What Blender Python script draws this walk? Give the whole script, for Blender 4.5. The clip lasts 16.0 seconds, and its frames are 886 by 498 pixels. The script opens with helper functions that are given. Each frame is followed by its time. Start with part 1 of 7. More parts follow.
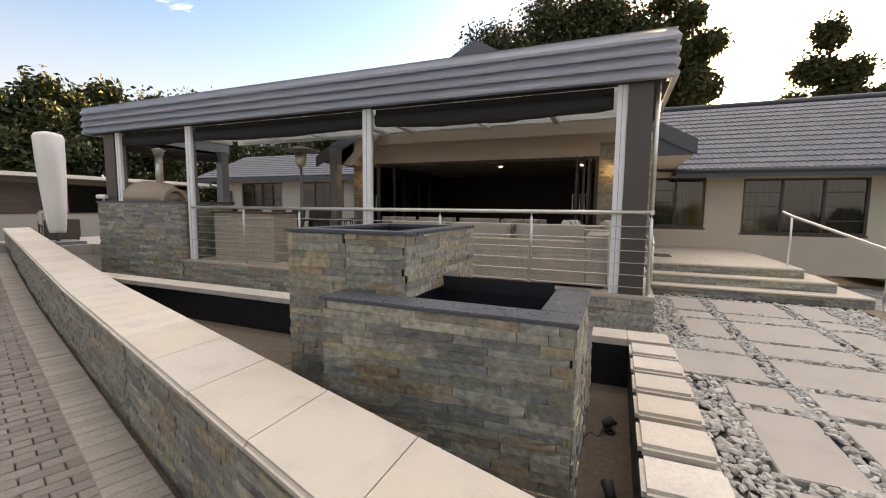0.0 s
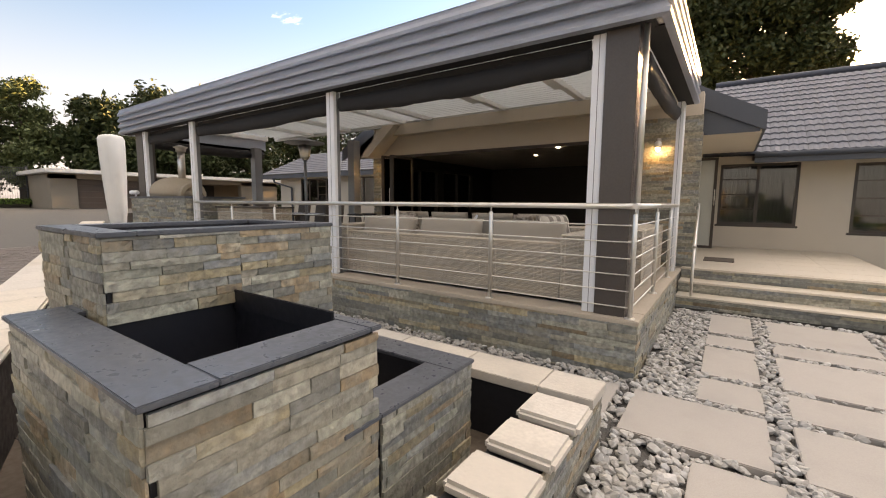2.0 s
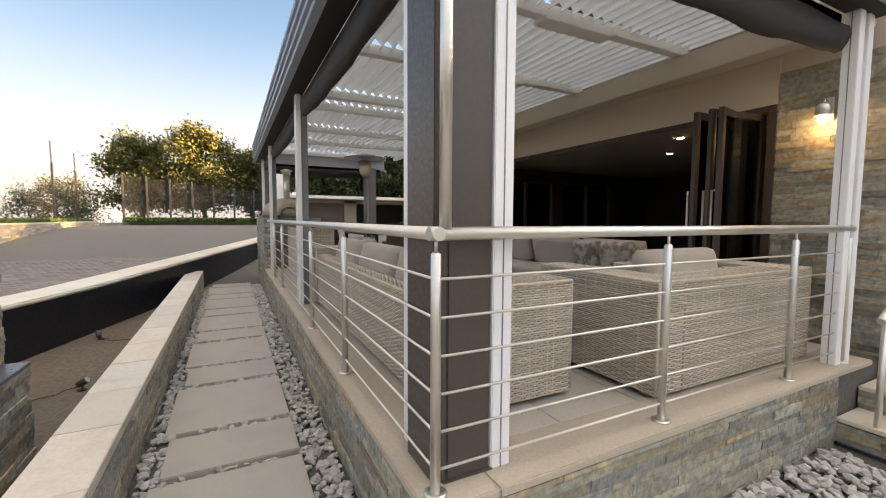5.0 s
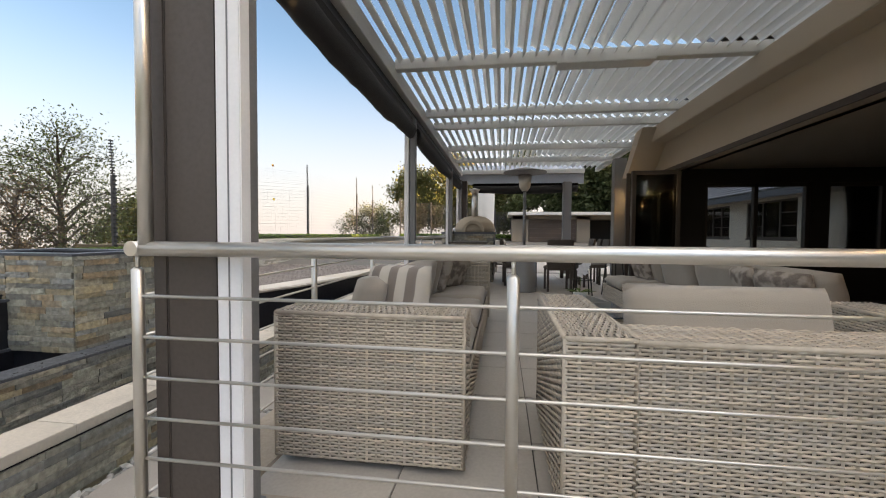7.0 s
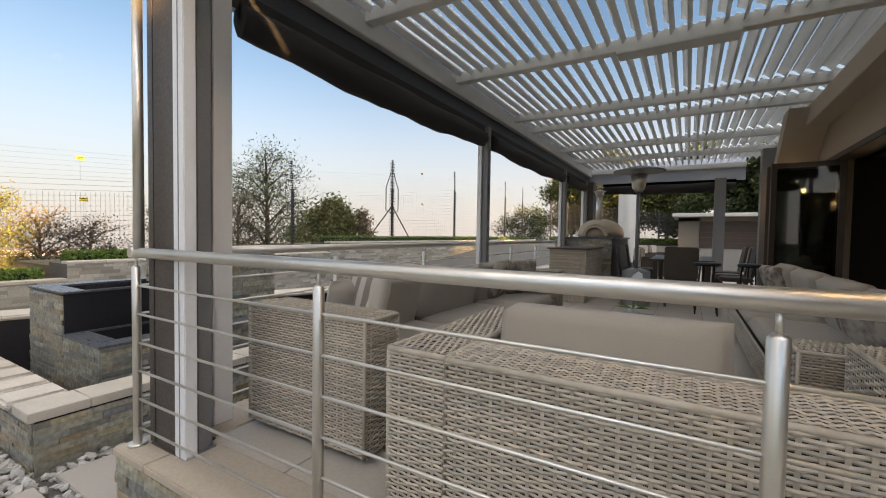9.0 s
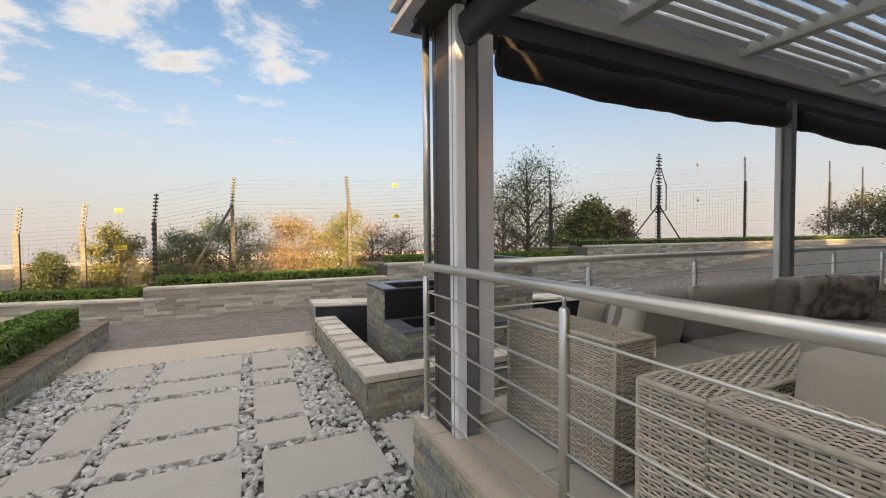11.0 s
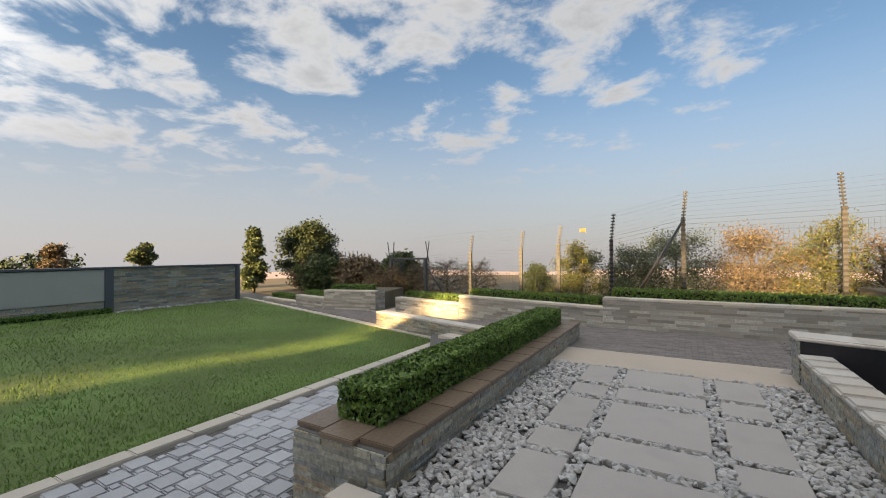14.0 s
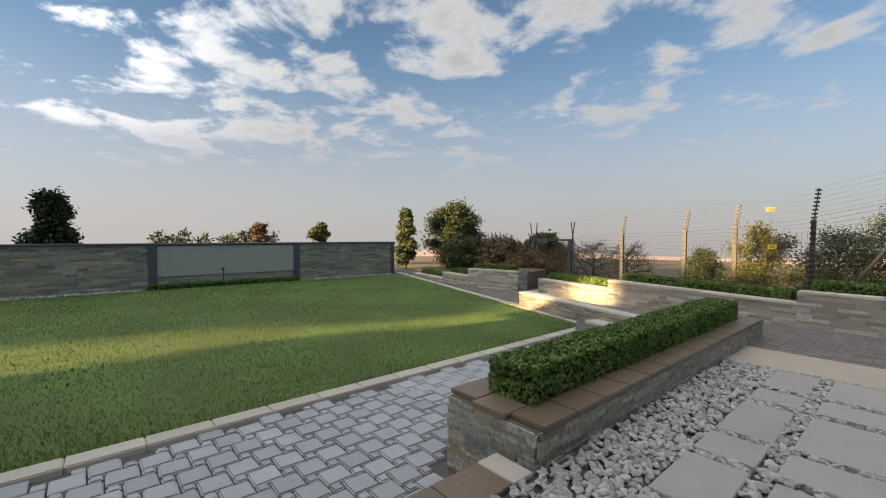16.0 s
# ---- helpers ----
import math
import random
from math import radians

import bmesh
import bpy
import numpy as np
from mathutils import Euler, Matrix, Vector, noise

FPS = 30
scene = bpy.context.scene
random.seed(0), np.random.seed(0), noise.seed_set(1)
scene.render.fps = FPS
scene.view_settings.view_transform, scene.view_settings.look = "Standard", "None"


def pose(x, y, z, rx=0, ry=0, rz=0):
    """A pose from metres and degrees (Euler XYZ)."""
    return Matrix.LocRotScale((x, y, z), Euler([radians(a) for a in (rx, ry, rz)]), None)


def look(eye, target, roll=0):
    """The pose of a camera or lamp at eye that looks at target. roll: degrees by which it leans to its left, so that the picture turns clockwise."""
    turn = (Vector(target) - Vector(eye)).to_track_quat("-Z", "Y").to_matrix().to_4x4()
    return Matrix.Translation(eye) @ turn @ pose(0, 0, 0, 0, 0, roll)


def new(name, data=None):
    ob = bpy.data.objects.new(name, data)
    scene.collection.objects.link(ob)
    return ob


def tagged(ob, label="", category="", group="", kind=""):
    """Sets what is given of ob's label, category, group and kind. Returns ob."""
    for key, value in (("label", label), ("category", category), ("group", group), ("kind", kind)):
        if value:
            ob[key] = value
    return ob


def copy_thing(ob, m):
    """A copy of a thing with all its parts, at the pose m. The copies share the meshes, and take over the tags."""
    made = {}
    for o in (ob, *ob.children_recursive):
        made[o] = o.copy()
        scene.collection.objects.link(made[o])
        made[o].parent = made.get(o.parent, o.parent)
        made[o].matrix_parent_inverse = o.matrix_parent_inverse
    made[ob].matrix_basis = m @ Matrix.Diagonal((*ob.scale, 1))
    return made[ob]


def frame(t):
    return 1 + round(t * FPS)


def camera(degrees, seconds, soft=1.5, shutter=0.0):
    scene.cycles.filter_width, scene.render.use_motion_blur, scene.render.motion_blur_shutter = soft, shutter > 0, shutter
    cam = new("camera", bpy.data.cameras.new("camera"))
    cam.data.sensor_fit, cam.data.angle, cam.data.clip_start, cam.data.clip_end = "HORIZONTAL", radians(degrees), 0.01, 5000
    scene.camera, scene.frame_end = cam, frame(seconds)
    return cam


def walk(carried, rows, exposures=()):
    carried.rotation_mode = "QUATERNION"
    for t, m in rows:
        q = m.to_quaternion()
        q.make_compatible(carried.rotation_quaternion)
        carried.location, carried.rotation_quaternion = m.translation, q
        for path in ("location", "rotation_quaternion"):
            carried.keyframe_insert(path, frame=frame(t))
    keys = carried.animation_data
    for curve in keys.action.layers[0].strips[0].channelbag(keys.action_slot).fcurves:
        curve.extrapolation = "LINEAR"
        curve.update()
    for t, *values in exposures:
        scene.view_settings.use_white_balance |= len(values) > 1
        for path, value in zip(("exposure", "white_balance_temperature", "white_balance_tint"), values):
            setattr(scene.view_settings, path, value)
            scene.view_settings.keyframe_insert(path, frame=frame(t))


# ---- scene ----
cam = camera(93.5, 16.0, soft=1.1)
PATH = [
    (0, (-0.446, -5.438, 1.538), (-1.21, -3.6, 1.344), 0.6),
    (0.5, (-0.144, -5.231, 1.532), (-0.977, -3.426, 1.312), 0.4),
    (1, (0.136, -4.899, 1.525), (-0.774, -3.133, 1.29), 0.4),
    (1.5, (0.357, -4.409, 1.528), (-0.654, -2.7, 1.291), 0.3),
    (2, (0.607, -3.879, 1.534), (-0.518, -2.241, 1.312), 0.4),
    (2.5, (0.703, -3.354, 1.526), (-0.538, -1.799, 1.327), 0.6),
    (3, (0.849, -2.819, 1.534), (-0.5, -1.353, 1.355), 0.8),
    (3.5, (1.023, -2.235, 1.534), (-0.418, -0.858, 1.366), 1.0),
    (3.7, (1.05, -1.999, 1.528), (-0.424, -0.658, 1.362), 1.1),
    (5.8, (1.392, 0.179, 1.584), (-0.55, 0.642, 1.465), 0.0),
    (6, (1.379, 0.377, 1.577), (-0.589, 0.715, 1.464), 0.1),
    (6.5, (1.266, 0.855, 1.576), (-0.732, 0.873, 1.484), 0.3),
    (7, (1.243, 1.338, 1.571), (-0.736, 1.058, 1.499), 0.4),
    (7.5, (1.191, 1.745, 1.574), (-0.737, 1.216, 1.516), 0.5),
    (8.2, (1.092, 2.197, 1.584), (-0.753, 1.426, 1.535), 0.6),
    (10.3, (0.866, 2.619, 1.697), (-0.423, 1.093, 1.595), 0.3),
    (10.5, (0.898, 2.597, 1.696), (-0.273, 0.978, 1.601), 0.0),
    (11, (0.978, 2.571, 1.715), (0.133, 0.759, 1.647), -0.5),
    (11.5, (1.033, 2.542, 1.725), (0.541, 0.604, 1.684), -0.9),
    (12, (1.093, 2.534, 1.742), (0.955, 0.539, 1.723), -1.0),
    (12.5, (1.163, 2.528, 1.729), (1.366, 0.538, 1.736), -1.1),
    (13, (1.2, 2.531, 1.731), (1.712, 0.598, 1.753), -1.2),
    (13.5, (1.243, 2.54, 1.729), (2.022, 0.698, 1.755), -0.7),
    (14, (1.287, 2.557, 1.723), (2.29, 0.827, 1.745), -0.4),
    (14.5, (1.344, 2.577, 1.722), (2.528, 0.965, 1.721), 0.3),
    (15, (1.371, 2.596, 1.713), (2.703, 1.104, 1.686), 0.5),
    (15.5, (1.382, 2.603, 1.715), (2.823, 1.217, 1.661), 0.6),
    (16, (1.373, 2.617, 1.711), (2.886, 1.311, 1.641), 0.4),
]
walk(cam, [(t, look(eye, target, roll)) for t, eye, target, roll in PATH],
     exposures=[(0.0, 3.45, 7700, 13), (1.5, 3.6, 8200, 14), (3.5, 3.75, 8000, 12), (6.0, 3.68, 7450, 10), (8.0, 3.42, 7250, 9), (10.5, 3.12, 7300, 9), (12.0, 2.9, 6600, 7), (16.0, 2.55, 6500, 6)])

# ---- world and sun ----
SUN_DIR = Vector((0.207, 0.957, 0.204)).normalized()
world = bpy.data.worlds.new("world")
scene.world = world
world.use_nodes = True
wn, wl = world.node_tree.nodes, world.node_tree.links
wn.clear()


def wnode(kind, **kw):
    n = wn.new(kind)
    for k, v in kw.items():
        n.inputs[k].default_value = v
    return n


sky = wn.new("ShaderNodeTexSky")
sky.sky_type, sky.sun_disc = "NISHITA", False
sky.sun_elevation = math.asin(SUN_DIR.z)
sky.sun_rotation = math.atan2(SUN_DIR.x, SUN_DIR.y)
sky.altitude, sky.air_density, sky.dust_density, sky.ozone_density = 1400, 1.0, 1.2, 1.6
# clouds: a layer seen from below, thicker away from the sun
co = wn.new("ShaderNodeTexCoord")
sep = wn.new("ShaderNodeSeparateXYZ")
wl.new(co.outputs["Generated"], sep.inputs[0])


def wmath(op, a, b=None):
    n = wn.new("ShaderNodeMath")
    n.operation = op
    for i, v in enumerate((a, b)):
        if v is None:
            continue
        if isinstance(v, (int, float)):
            n.inputs[i].default_value = v
        else:
            wl.new(v, n.inputs[i])
    return n.outputs[0]


up = wmath("ADD", wmath("MAXIMUM", sep.outputs[2], 0.0), 0.16)
px, py = wmath("DIVIDE", sep.outputs[0], up), wmath("DIVIDE", sep.outputs[1], up)
plane = wn.new("ShaderNodeCombineXYZ")
wl.new(px, plane.inputs[0]), wl.new(py, plane.inputs[1])
puffs = wn.new("ShaderNodeTexNoise")
puffs.inputs["Scale"].default_value, puffs.inputs["Detail"].default_value = 3.1, 12
puffs.inputs["Roughness"].default_value = 0.60
puffs.inputs["Distortion"].default_value = 0.25
wl.new(plane.outputs[0], puffs.inputs["Vector"])
banks = wn.new("ShaderNodeTexNoise")
banks.inputs["Scale"].default_value, banks.inputs["Detail"].default_value = 0.55, 2
wl.new(plane.outputs[0], banks.inputs["Vector"])
# the cloud bank stands over the valley, away from the sun
bank_way = wmath("ADD", wmath("MULTIPLY", sep.outputs[0], 0.62), wmath("MULTIPLY", sep.outputs[1], -0.78))
bank = wn.new("ShaderNodeMapRange")
bank.interpolation_type = "SMOOTHSTEP"
for key, val in (("From Min", 0.22), ("From Max", 0.74), ("To Min", -0.16), ("To Max", 0.0)):
    bank.inputs[key].default_value = val
wl.new(bank_way, bank.inputs["Value"])
# unseen denser cloud towards the zenith, added to lift the ambient light
overhead_fill = wn.new("ShaderNodeMapRange")
overhead_fill.interpolation_type = "SMOOTHSTEP"
for key, val in (("From Min", 0.44), ("From Max", 0.72), ("To Min", 0.0), ("To Max", 0.17)):
    overhead_fill.inputs[key].default_value = val
wl.new(sep.outputs[2], overhead_fill.inputs["Value"])
away = wmath("ADD", wmath("ADD", bank.outputs[0], overhead_fill.outputs[0]), wmath("MULTIPLY", sep.outputs[2], 0.13))
cover = wmath("ADD", wmath("ADD", wmath("MULTIPLY", puffs.outputs[0], 0.66), wmath("MULTIPLY", banks.outputs[0], 0.34)), away)
cmap = wn.new("ShaderNodeMapRange")
cmap.interpolation_type = "SMOOTHSTEP"
cmap.inputs["From Min"].default_value, cmap.inputs["From Max"].default_value = 0.53, 0.64
wl.new(cover, cmap.inputs["Value"])
low = wn.new("ShaderNodeMapRange")
low.inputs["From Min"].default_value, low.inputs["From Max"].default_value = 0.11, 0.21
wl.new(sep.outputs[2], low.inputs["Value"])
cfac = wmath("MULTIPLY", wmath("MULTIPLY", cmap.outputs[0], low.outputs[0]), 0.88)
skymix = wn.new("ShaderNodeMix")
skymix.data_type = "RGBA"
CLOUD = (2.5, 2.4, 2.4, 1)
wl.new(cfac, skymix.inputs["Factor"])
dim = wn.new("ShaderNodeVectorMath")
dim.operation = "SCALE"
dim.inputs["Scale"].default_value = 0.5
wl.new(sky.outputs[0], dim.inputs[0])
wl.new(dim.outputs[0], skymix.inputs["A"])
# clouds towards the sun shine brighter, as they do
sunvec = wn.new("ShaderNodeVectorMath")
sunvec.operation = "DOT_PRODUCT"
wl.new(co.outputs["Generated"], sunvec.inputs[0])
sunvec.inputs[1].default_value = SUN_DIR[:]
facing = sunvec.outputs["Value"]
lit = wn.new("ShaderNodeMapRange")
lit.interpolation_type = "SMOOTHSTEP"
for key, val in (("From Min", -0.15), ("From Max", 0.95), ("To Min", 1.0), ("To Max", 4.6)):
    lit.inputs[key].default_value = val
wl.new(facing, lit.inputs["Value"])
cloudcol = wn.new("ShaderNodeVectorMath")
cloudcol.operation = "SCALE"
cloudcol.inputs[0].default_value = CLOUD[:3]
thick = wn.new("ShaderNodeMapRange")
for key, val in (("From Min", 0.58), ("From Max", 0.70), ("To Min", 1.0), ("To Max", 0.68)):
    thick.inputs[key].default_value = val
wl.new(cover, thick.inputs["Value"])
wl.new(wmath("MULTIPLY", lit.outputs[0], thick.outputs[0]), cloudcol.inputs["Scale"])
wl.new(cloudcol.outputs[0], skymix.inputs["B"])
# pale pinkish haze close to the horizon
haze = wn.new("ShaderNodeMapRange")
haze.inputs["From Min"].default_value, haze.inputs["From Max"].default_value = 0.0, 0.42
haze.inputs["To Min"].default_value, haze.inputs["To Max"].default_value = 0.92, 0.0
haze.interpolation_type = "SMOOTHSTEP"
wl.new(wmath("ABSOLUTE", sep.outputs[2]), haze.inputs["Value"])
hazemix = wn.new("ShaderNodeMix")
hazemix.data_type = "RGBA"
# the haze is brighter on the sun's side
hazelit = wn.new("ShaderNodeMapRange")
for key, val in (("From Min", -0.6), ("From Max", 1.0), ("To Min", 1.10), ("To Max", 0.86)):
    hazelit.inputs[key].default_value = val
wl.new(facing, hazelit.inputs["Value"])
hazecol = wn.new("ShaderNodeVectorMath")
hazecol.operation = "SCALE"
hazecol.inputs[0].default_value = (1.43, 1.33, 1.39)
wl.new(hazelit.outputs[0], hazecol.inputs["Scale"])
wl.new(hazecol.outputs[0], hazemix.inputs["B"])
wl.new(haze.outputs[0], hazemix.inputs["Factor"])
wl.new(skymix.outputs["Result"], hazemix.inputs["A"])
bg = wn.new("ShaderNodeBackground")
bg.inputs["Strength"].default_value = 0.1
# the hazy glow round the sun
offaxis = wmath("SUBTRACT", 1.0, facing)
glare = wmath("ADD", wmath("ADD", wmath("MULTIPLY", wmath("EXPONENT", wmath("MULTIPLY", offaxis, -1800.0)), 500.0), wmath("MULTIPLY", wmath("EXPONENT", wmath("MULTIPLY", offaxis, -160.0)), 14.0)), wmath("MULTIPLY", wmath("EXPONENT", wmath("MULTIPLY", offaxis, -26.0)), 9.0))
aureole = wn.new("ShaderNodeVectorMath")
aureole.operation = "SCALE"
aureole.inputs[0].default_value = (1.0, 0.66, 0.34)
wl.new(glare, aureole.inputs["Scale"])
total = wn.new("ShaderNodeVectorMath")
# the sky away from the sun is deeper
turned = wn.new("ShaderNodeMapRange")
for key, val in (("From Min", -0.7), ("From Max", 0.8), ("To Min", 0.50), ("To Max", 0.78)):
    turned.inputs[key].default_value = val
wl.new(facing, turned.inputs["Value"])
deeper = wn.new("ShaderNodeVectorMath")
deeper.operation = "SCALE"
wl.new(hazemix.outputs["Result"], deeper.inputs[0]), wl.new(turned.outputs[0], deeper.inputs["Scale"])
wl.new(deeper.outputs[0], total.inputs[0])
wl.new(aureole.outputs[0], total.inputs[1])
wl.new(total.outputs[0], bg.inputs["Color"])
wout = wn.new("ShaderNodeOutputWorld")
wl.new(bg.outputs[0], wout.inputs[0])

sun = new("sun", bpy.data.lights.new("sun", "SUN"))
sun.data.energy, sun.data.angle, sun.data.color = 3.4, radians(0.9), (1.0, 0.64, 0.30)
sun.matrix_world = look((SUN_DIR * 60)[:], (0, 0, 0))

# ---- materials ----


def mat(name, color, rough=0.6, metal=0.0, grain=40.0, spread=0.15, blotch=1.2, stain=0.15, bump=0.15, bump_scale=None,
        island=0.0, obrandom=0.0, tones=None, second=None, spec=0.5, stretch=None, sheen=0.0):
    """A surface with grain and blotches at real size; second mixes another tone in, island and obrandom vary whole pieces."""
    m = bpy.data.materials.new(name)
    m.use_nodes = True
    n, l = m.node_tree.nodes, m.node_tree.links
    b = n["Principled BSDF"]
    b.inputs["Metallic"].default_value = metal
    b.inputs["Specular IOR Level"].default_value = spec
    if sheen:
        b.inputs["Sheen Weight"].default_value = sheen
    geo, tex = n.new("ShaderNodeNewGeometry"), n.new("ShaderNodeTexCoord")
    src = geo.outputs["Position"]
    if stretch:
        mp = n.new("ShaderNodeMapping")
        mp.inputs["Scale"].default_value = stretch
        l.new(src, mp.inputs["Vector"])
        src = mp.outputs[0]

    def noise_at(scale, detail=4.0):
        t = n.new("ShaderNodeTexNoise")
        t.inputs["Scale"].default_value, t.inputs["Detail"].default_value = scale, detail
        l.new(src, t.inputs["Vector"])
        return t.outputs[0]

    def mix(a, bb, fac, kind="MIX"):
        x = n.new("ShaderNodeMix")
        x.data_type, x.blend_type = "RGBA", kind
        for sock, v in (("A", a), ("B", bb), ("Factor", fac)):
            if isinstance(v, tuple):
                x.inputs[sock].default_value = (*v, 1)
            elif isinstance(v, (int, float)):
                x.inputs[sock].default_value = v
            else:
                l.new(v, x.inputs[sock])
        return x.outputs["Result"]

    def remap(v, a, bb, lo, hi):
        r = n.new("ShaderNodeMapRange")
        for k, val in (("From Min", a), ("From Max", bb), ("To Min", lo), ("To Max", hi)):
            r.inputs[k].default_value = val
        l.new(v, r.inputs["Value"])
        return r.outputs[0]

    fine, big = noise_at(grain, 5), noise_at(blotch, 3)
    base = color
    if second:
        base = mix(color, second, remap(big, 0.42, 0.58, 0, 1))
    if island or obrandom:
        rnd = n.new("ShaderNodeObjectInfo").outputs["Random"] if obrandom else geo.outputs["Random Per Island"]
        amount = obrandom or island
        if tones:
            ramp = n.new("ShaderNodeValToRGB")
            ramp.color_ramp.interpolation = "CONSTANT"
            while len(ramp.color_ramp.elements) < len(tones):
                ramp.color_ramp.elements.new(0.5)
            for i, (e, c) in enumerate(zip(ramp.color_ramp.elements, tones)):
                e.position, e.color = i / len(tones), (*c, 1)
            l.new(rnd, ramp.inputs[0])
            patch = noise_at(9.0, 3)
            base = mix(ramp.outputs[0], tuple(c * 1.25 for c in color), remap(patch, 0.45, 0.7, 0, 0.55))
            white = n.new("ShaderNodeTexWhiteNoise")
            white.noise_dimensions = "1D"
            l.new(rnd, white.inputs["W"])
            rnd = white.outputs["Value"]
            second = None
        if second:
            base = mix(color, second, remap(rnd, 0.15, 0.85, 0, 1))
            wn2 = n.new("ShaderNodeTexWhiteNoise")
            wn2.noise_dimensions = "1D"
            l.new(rnd, wn2.inputs["W"])
            rnd = wn2.outputs["Value"]
        base = mix(base, (0.0, 0.0, 0.0), remap(rnd, 0, 1, 0, amount))
    c1 = mix(base, tuple(c * (1 - spread * 2) for c in color), remap(fine, 0.35, 0.7, 0, 0.6))
    c2 = mix(c1, tuple(c * 0.55 for c in color), remap(big, 0.5, 0.75, 0, stain))
    l.new(c2, b.inputs["Base Color"])
    l.new(remap(fine, 0.3, 0.7, max(0.02, rough - 0.08), min(1, rough + 0.1)), b.inputs["Roughness"])
    if bump:
        bp = n.new("ShaderNodeBump")
        bp.inputs["Strength"].default_value, bp.inputs["Distance"].default_value = bump, 0.01
        l.new(noise_at(bump_scale or grain, 6), bp.inputs["Height"])
        l.new(bp.outputs[0], b.inputs["Normal"])
    return m


LEDGER = ((0.39, 0.385, 0.33), (0.49, 0.45, 0.34), (0.25, 0.265, 0.27), (0.50, 0.42, 0.265), (0.41, 0.41, 0.345), (0.53, 0.50, 0.41), (0.30, 0.305, 0.28), (0.46, 0.345, 0.215), (0.34, 0.36, 0.355), (0.44, 0.445, 0.37))
STONE = mat("ledger_stone", (0.45, 0.435, 0.36), 0.45, grain=26, spread=0.42, blotch=3, stain=0.6, bump=1.0, bump_scale=30,
            obrandom=0.5, tones=LEDGER, spec=0.55)
STONE_JOINED = mat("ledger_stone_joined", (0.41, 0.395, 0.33), 0.45, grain=26, spread=0.42, blotch=3, stain=0.6, bump=1.0, bump_scale=30,
                   island=0.5, tones=LEDGER, spec=0.55)
STONE_PALE = mat("pale_ledger_stone", (0.54, 0.52, 0.46), 0.65, grain=30, spread=0.28, blotch=3, stain=0.4, bump=0.6, bump_scale=30,
                 island=0.6, second=(0.36, 0.33, 0.27))
MORTAR = mat("dark_joint", (0.11, 0.105, 0.095), 0.9, bump=0.2)
CAPSTONE = mat("pale_sandstone_cap", (0.60, 0.565, 0.51), 0.72, grain=45, spread=0.12, blotch=4.5, stain=0.42, bump=0.25, obrandom=0.2, second=(0.58, 0.52, 0.43))
SLATE = mat("blue_grey_slate", (0.085, 0.095, 0.115), 0.33, grain=30, spread=0.2, blotch=3, stain=0.3, bump=0.25, bump_scale=14)
LINER = mat("black_waterproofing", (0.008, 0.009, 0.014), 0.45, grain=20, bump=0.2)
PONDBED = mat("dusty_brown_screed", (0.115, 0.09, 0.068), 0.85, grain=25, spread=0.2, blotch=1.1, stain=0.5, bump=0.3)
SLAB = mat("grey_concrete_slab", (0.40, 0.375, 0.345), 0.8, grain=120, spread=0.07, blotch=2.5, stain=0.22, bump=0.12, obrandom=0.10)
PEBBLE = mat("grey_gravel", (0.54, 0.535, 0.52), 0.7, grain=60, spread=0.14, blotch=9, stain=0.25, bump=0.3, island=0.5, second=(0.46, 0.44, 0.40))
# dark soil tone; below the gravel it paints the shade between stones
SOIL_AND_SHADE = mat("soil_and_gravel_shade", (0.11, 0.105, 0.10), 0.95, grain=70, spread=0.3, bump=0.6)
STEEL = mat("brushed_stainless_steel", (0.70, 0.68, 0.64), 0.4, 1.0, grain=12, spread=0.03, blotch=3, stain=0.06, bump=0)
WHITE = mat("white_powder_coat", (0.82, 0.83, 0.86), 0.38, grain=80, spread=0.03, blotch=3, stain=0.06, bump=0.03)
BROWN = mat("bronze_blind_housing", (0.075, 0.062, 0.055), 0.42, grain=60, spread=0.08, blotch=2, stain=0.2, bump=0.05)
FASCIA = mat("silver_grey_fascia", (0.56, 0.60, 0.68), 0.36, 0.25, grain=60, spread=0.05, blotch=1.5, stain=0.15, bump=0.04)
GREYPOST = mat("grey_steel_post", (0.20, 0.205, 0.215), 0.4, 0.2, grain=60, spread=0.05, blotch=3, stain=0.1, bump=0.04)
LOUVRE = mat("white_louvre_blade", (0.72, 0.73, 0.72), 0.4, grain=80, spread=0.03, blotch=2, stain=0.08, bump=0.03)
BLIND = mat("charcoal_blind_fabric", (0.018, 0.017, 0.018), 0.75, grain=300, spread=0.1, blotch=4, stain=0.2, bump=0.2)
PLASTER = mat("beige_plaster", (0.56, 0.50, 0.42), 0.85, grain=150, spread=0.05, blotch=1.2, stain=0.12, bump=0.15)
TAUPE = mat("taupe_plaster", (0.26, 0.23, 0.19), 0.9, grain=120, spread=0.05, blotch=1.2, stain=0.15, bump=0.12)
GREYPLASTER = mat("grey_green_plaster", (0.36, 0.37, 0.345), 0.85, grain=120, spread=0.05, blotch=1.2, stain=0.1, bump=0.12)
DARKTRIM = mat("charcoal_fascia_board", (0.075, 0.085, 0.105), 0.5, grain=60, spread=0.1, blotch=2, stain=0.15, bump=0.06)
# near-black colour that paints the gloom of unlit rooms
ROOMSHADE = mat("unlit_room_shade", (0.035, 0.028, 0.025), 0.6, grain=60, bump=0.05)
FRAME = mat("bronze_window_frame", (0.055, 0.042, 0.034), 0.4, grain=60, spread=0.1, blotch=3, stain=0.1, bump=0.03)
TILEFLOOR = mat("grey_floor_tile", (0.50, 0.465, 0.415), 0.45, grain=60, spread=0.08, blotch=1.7, stain=0.15, bump=0.04, obrandom=0.1)
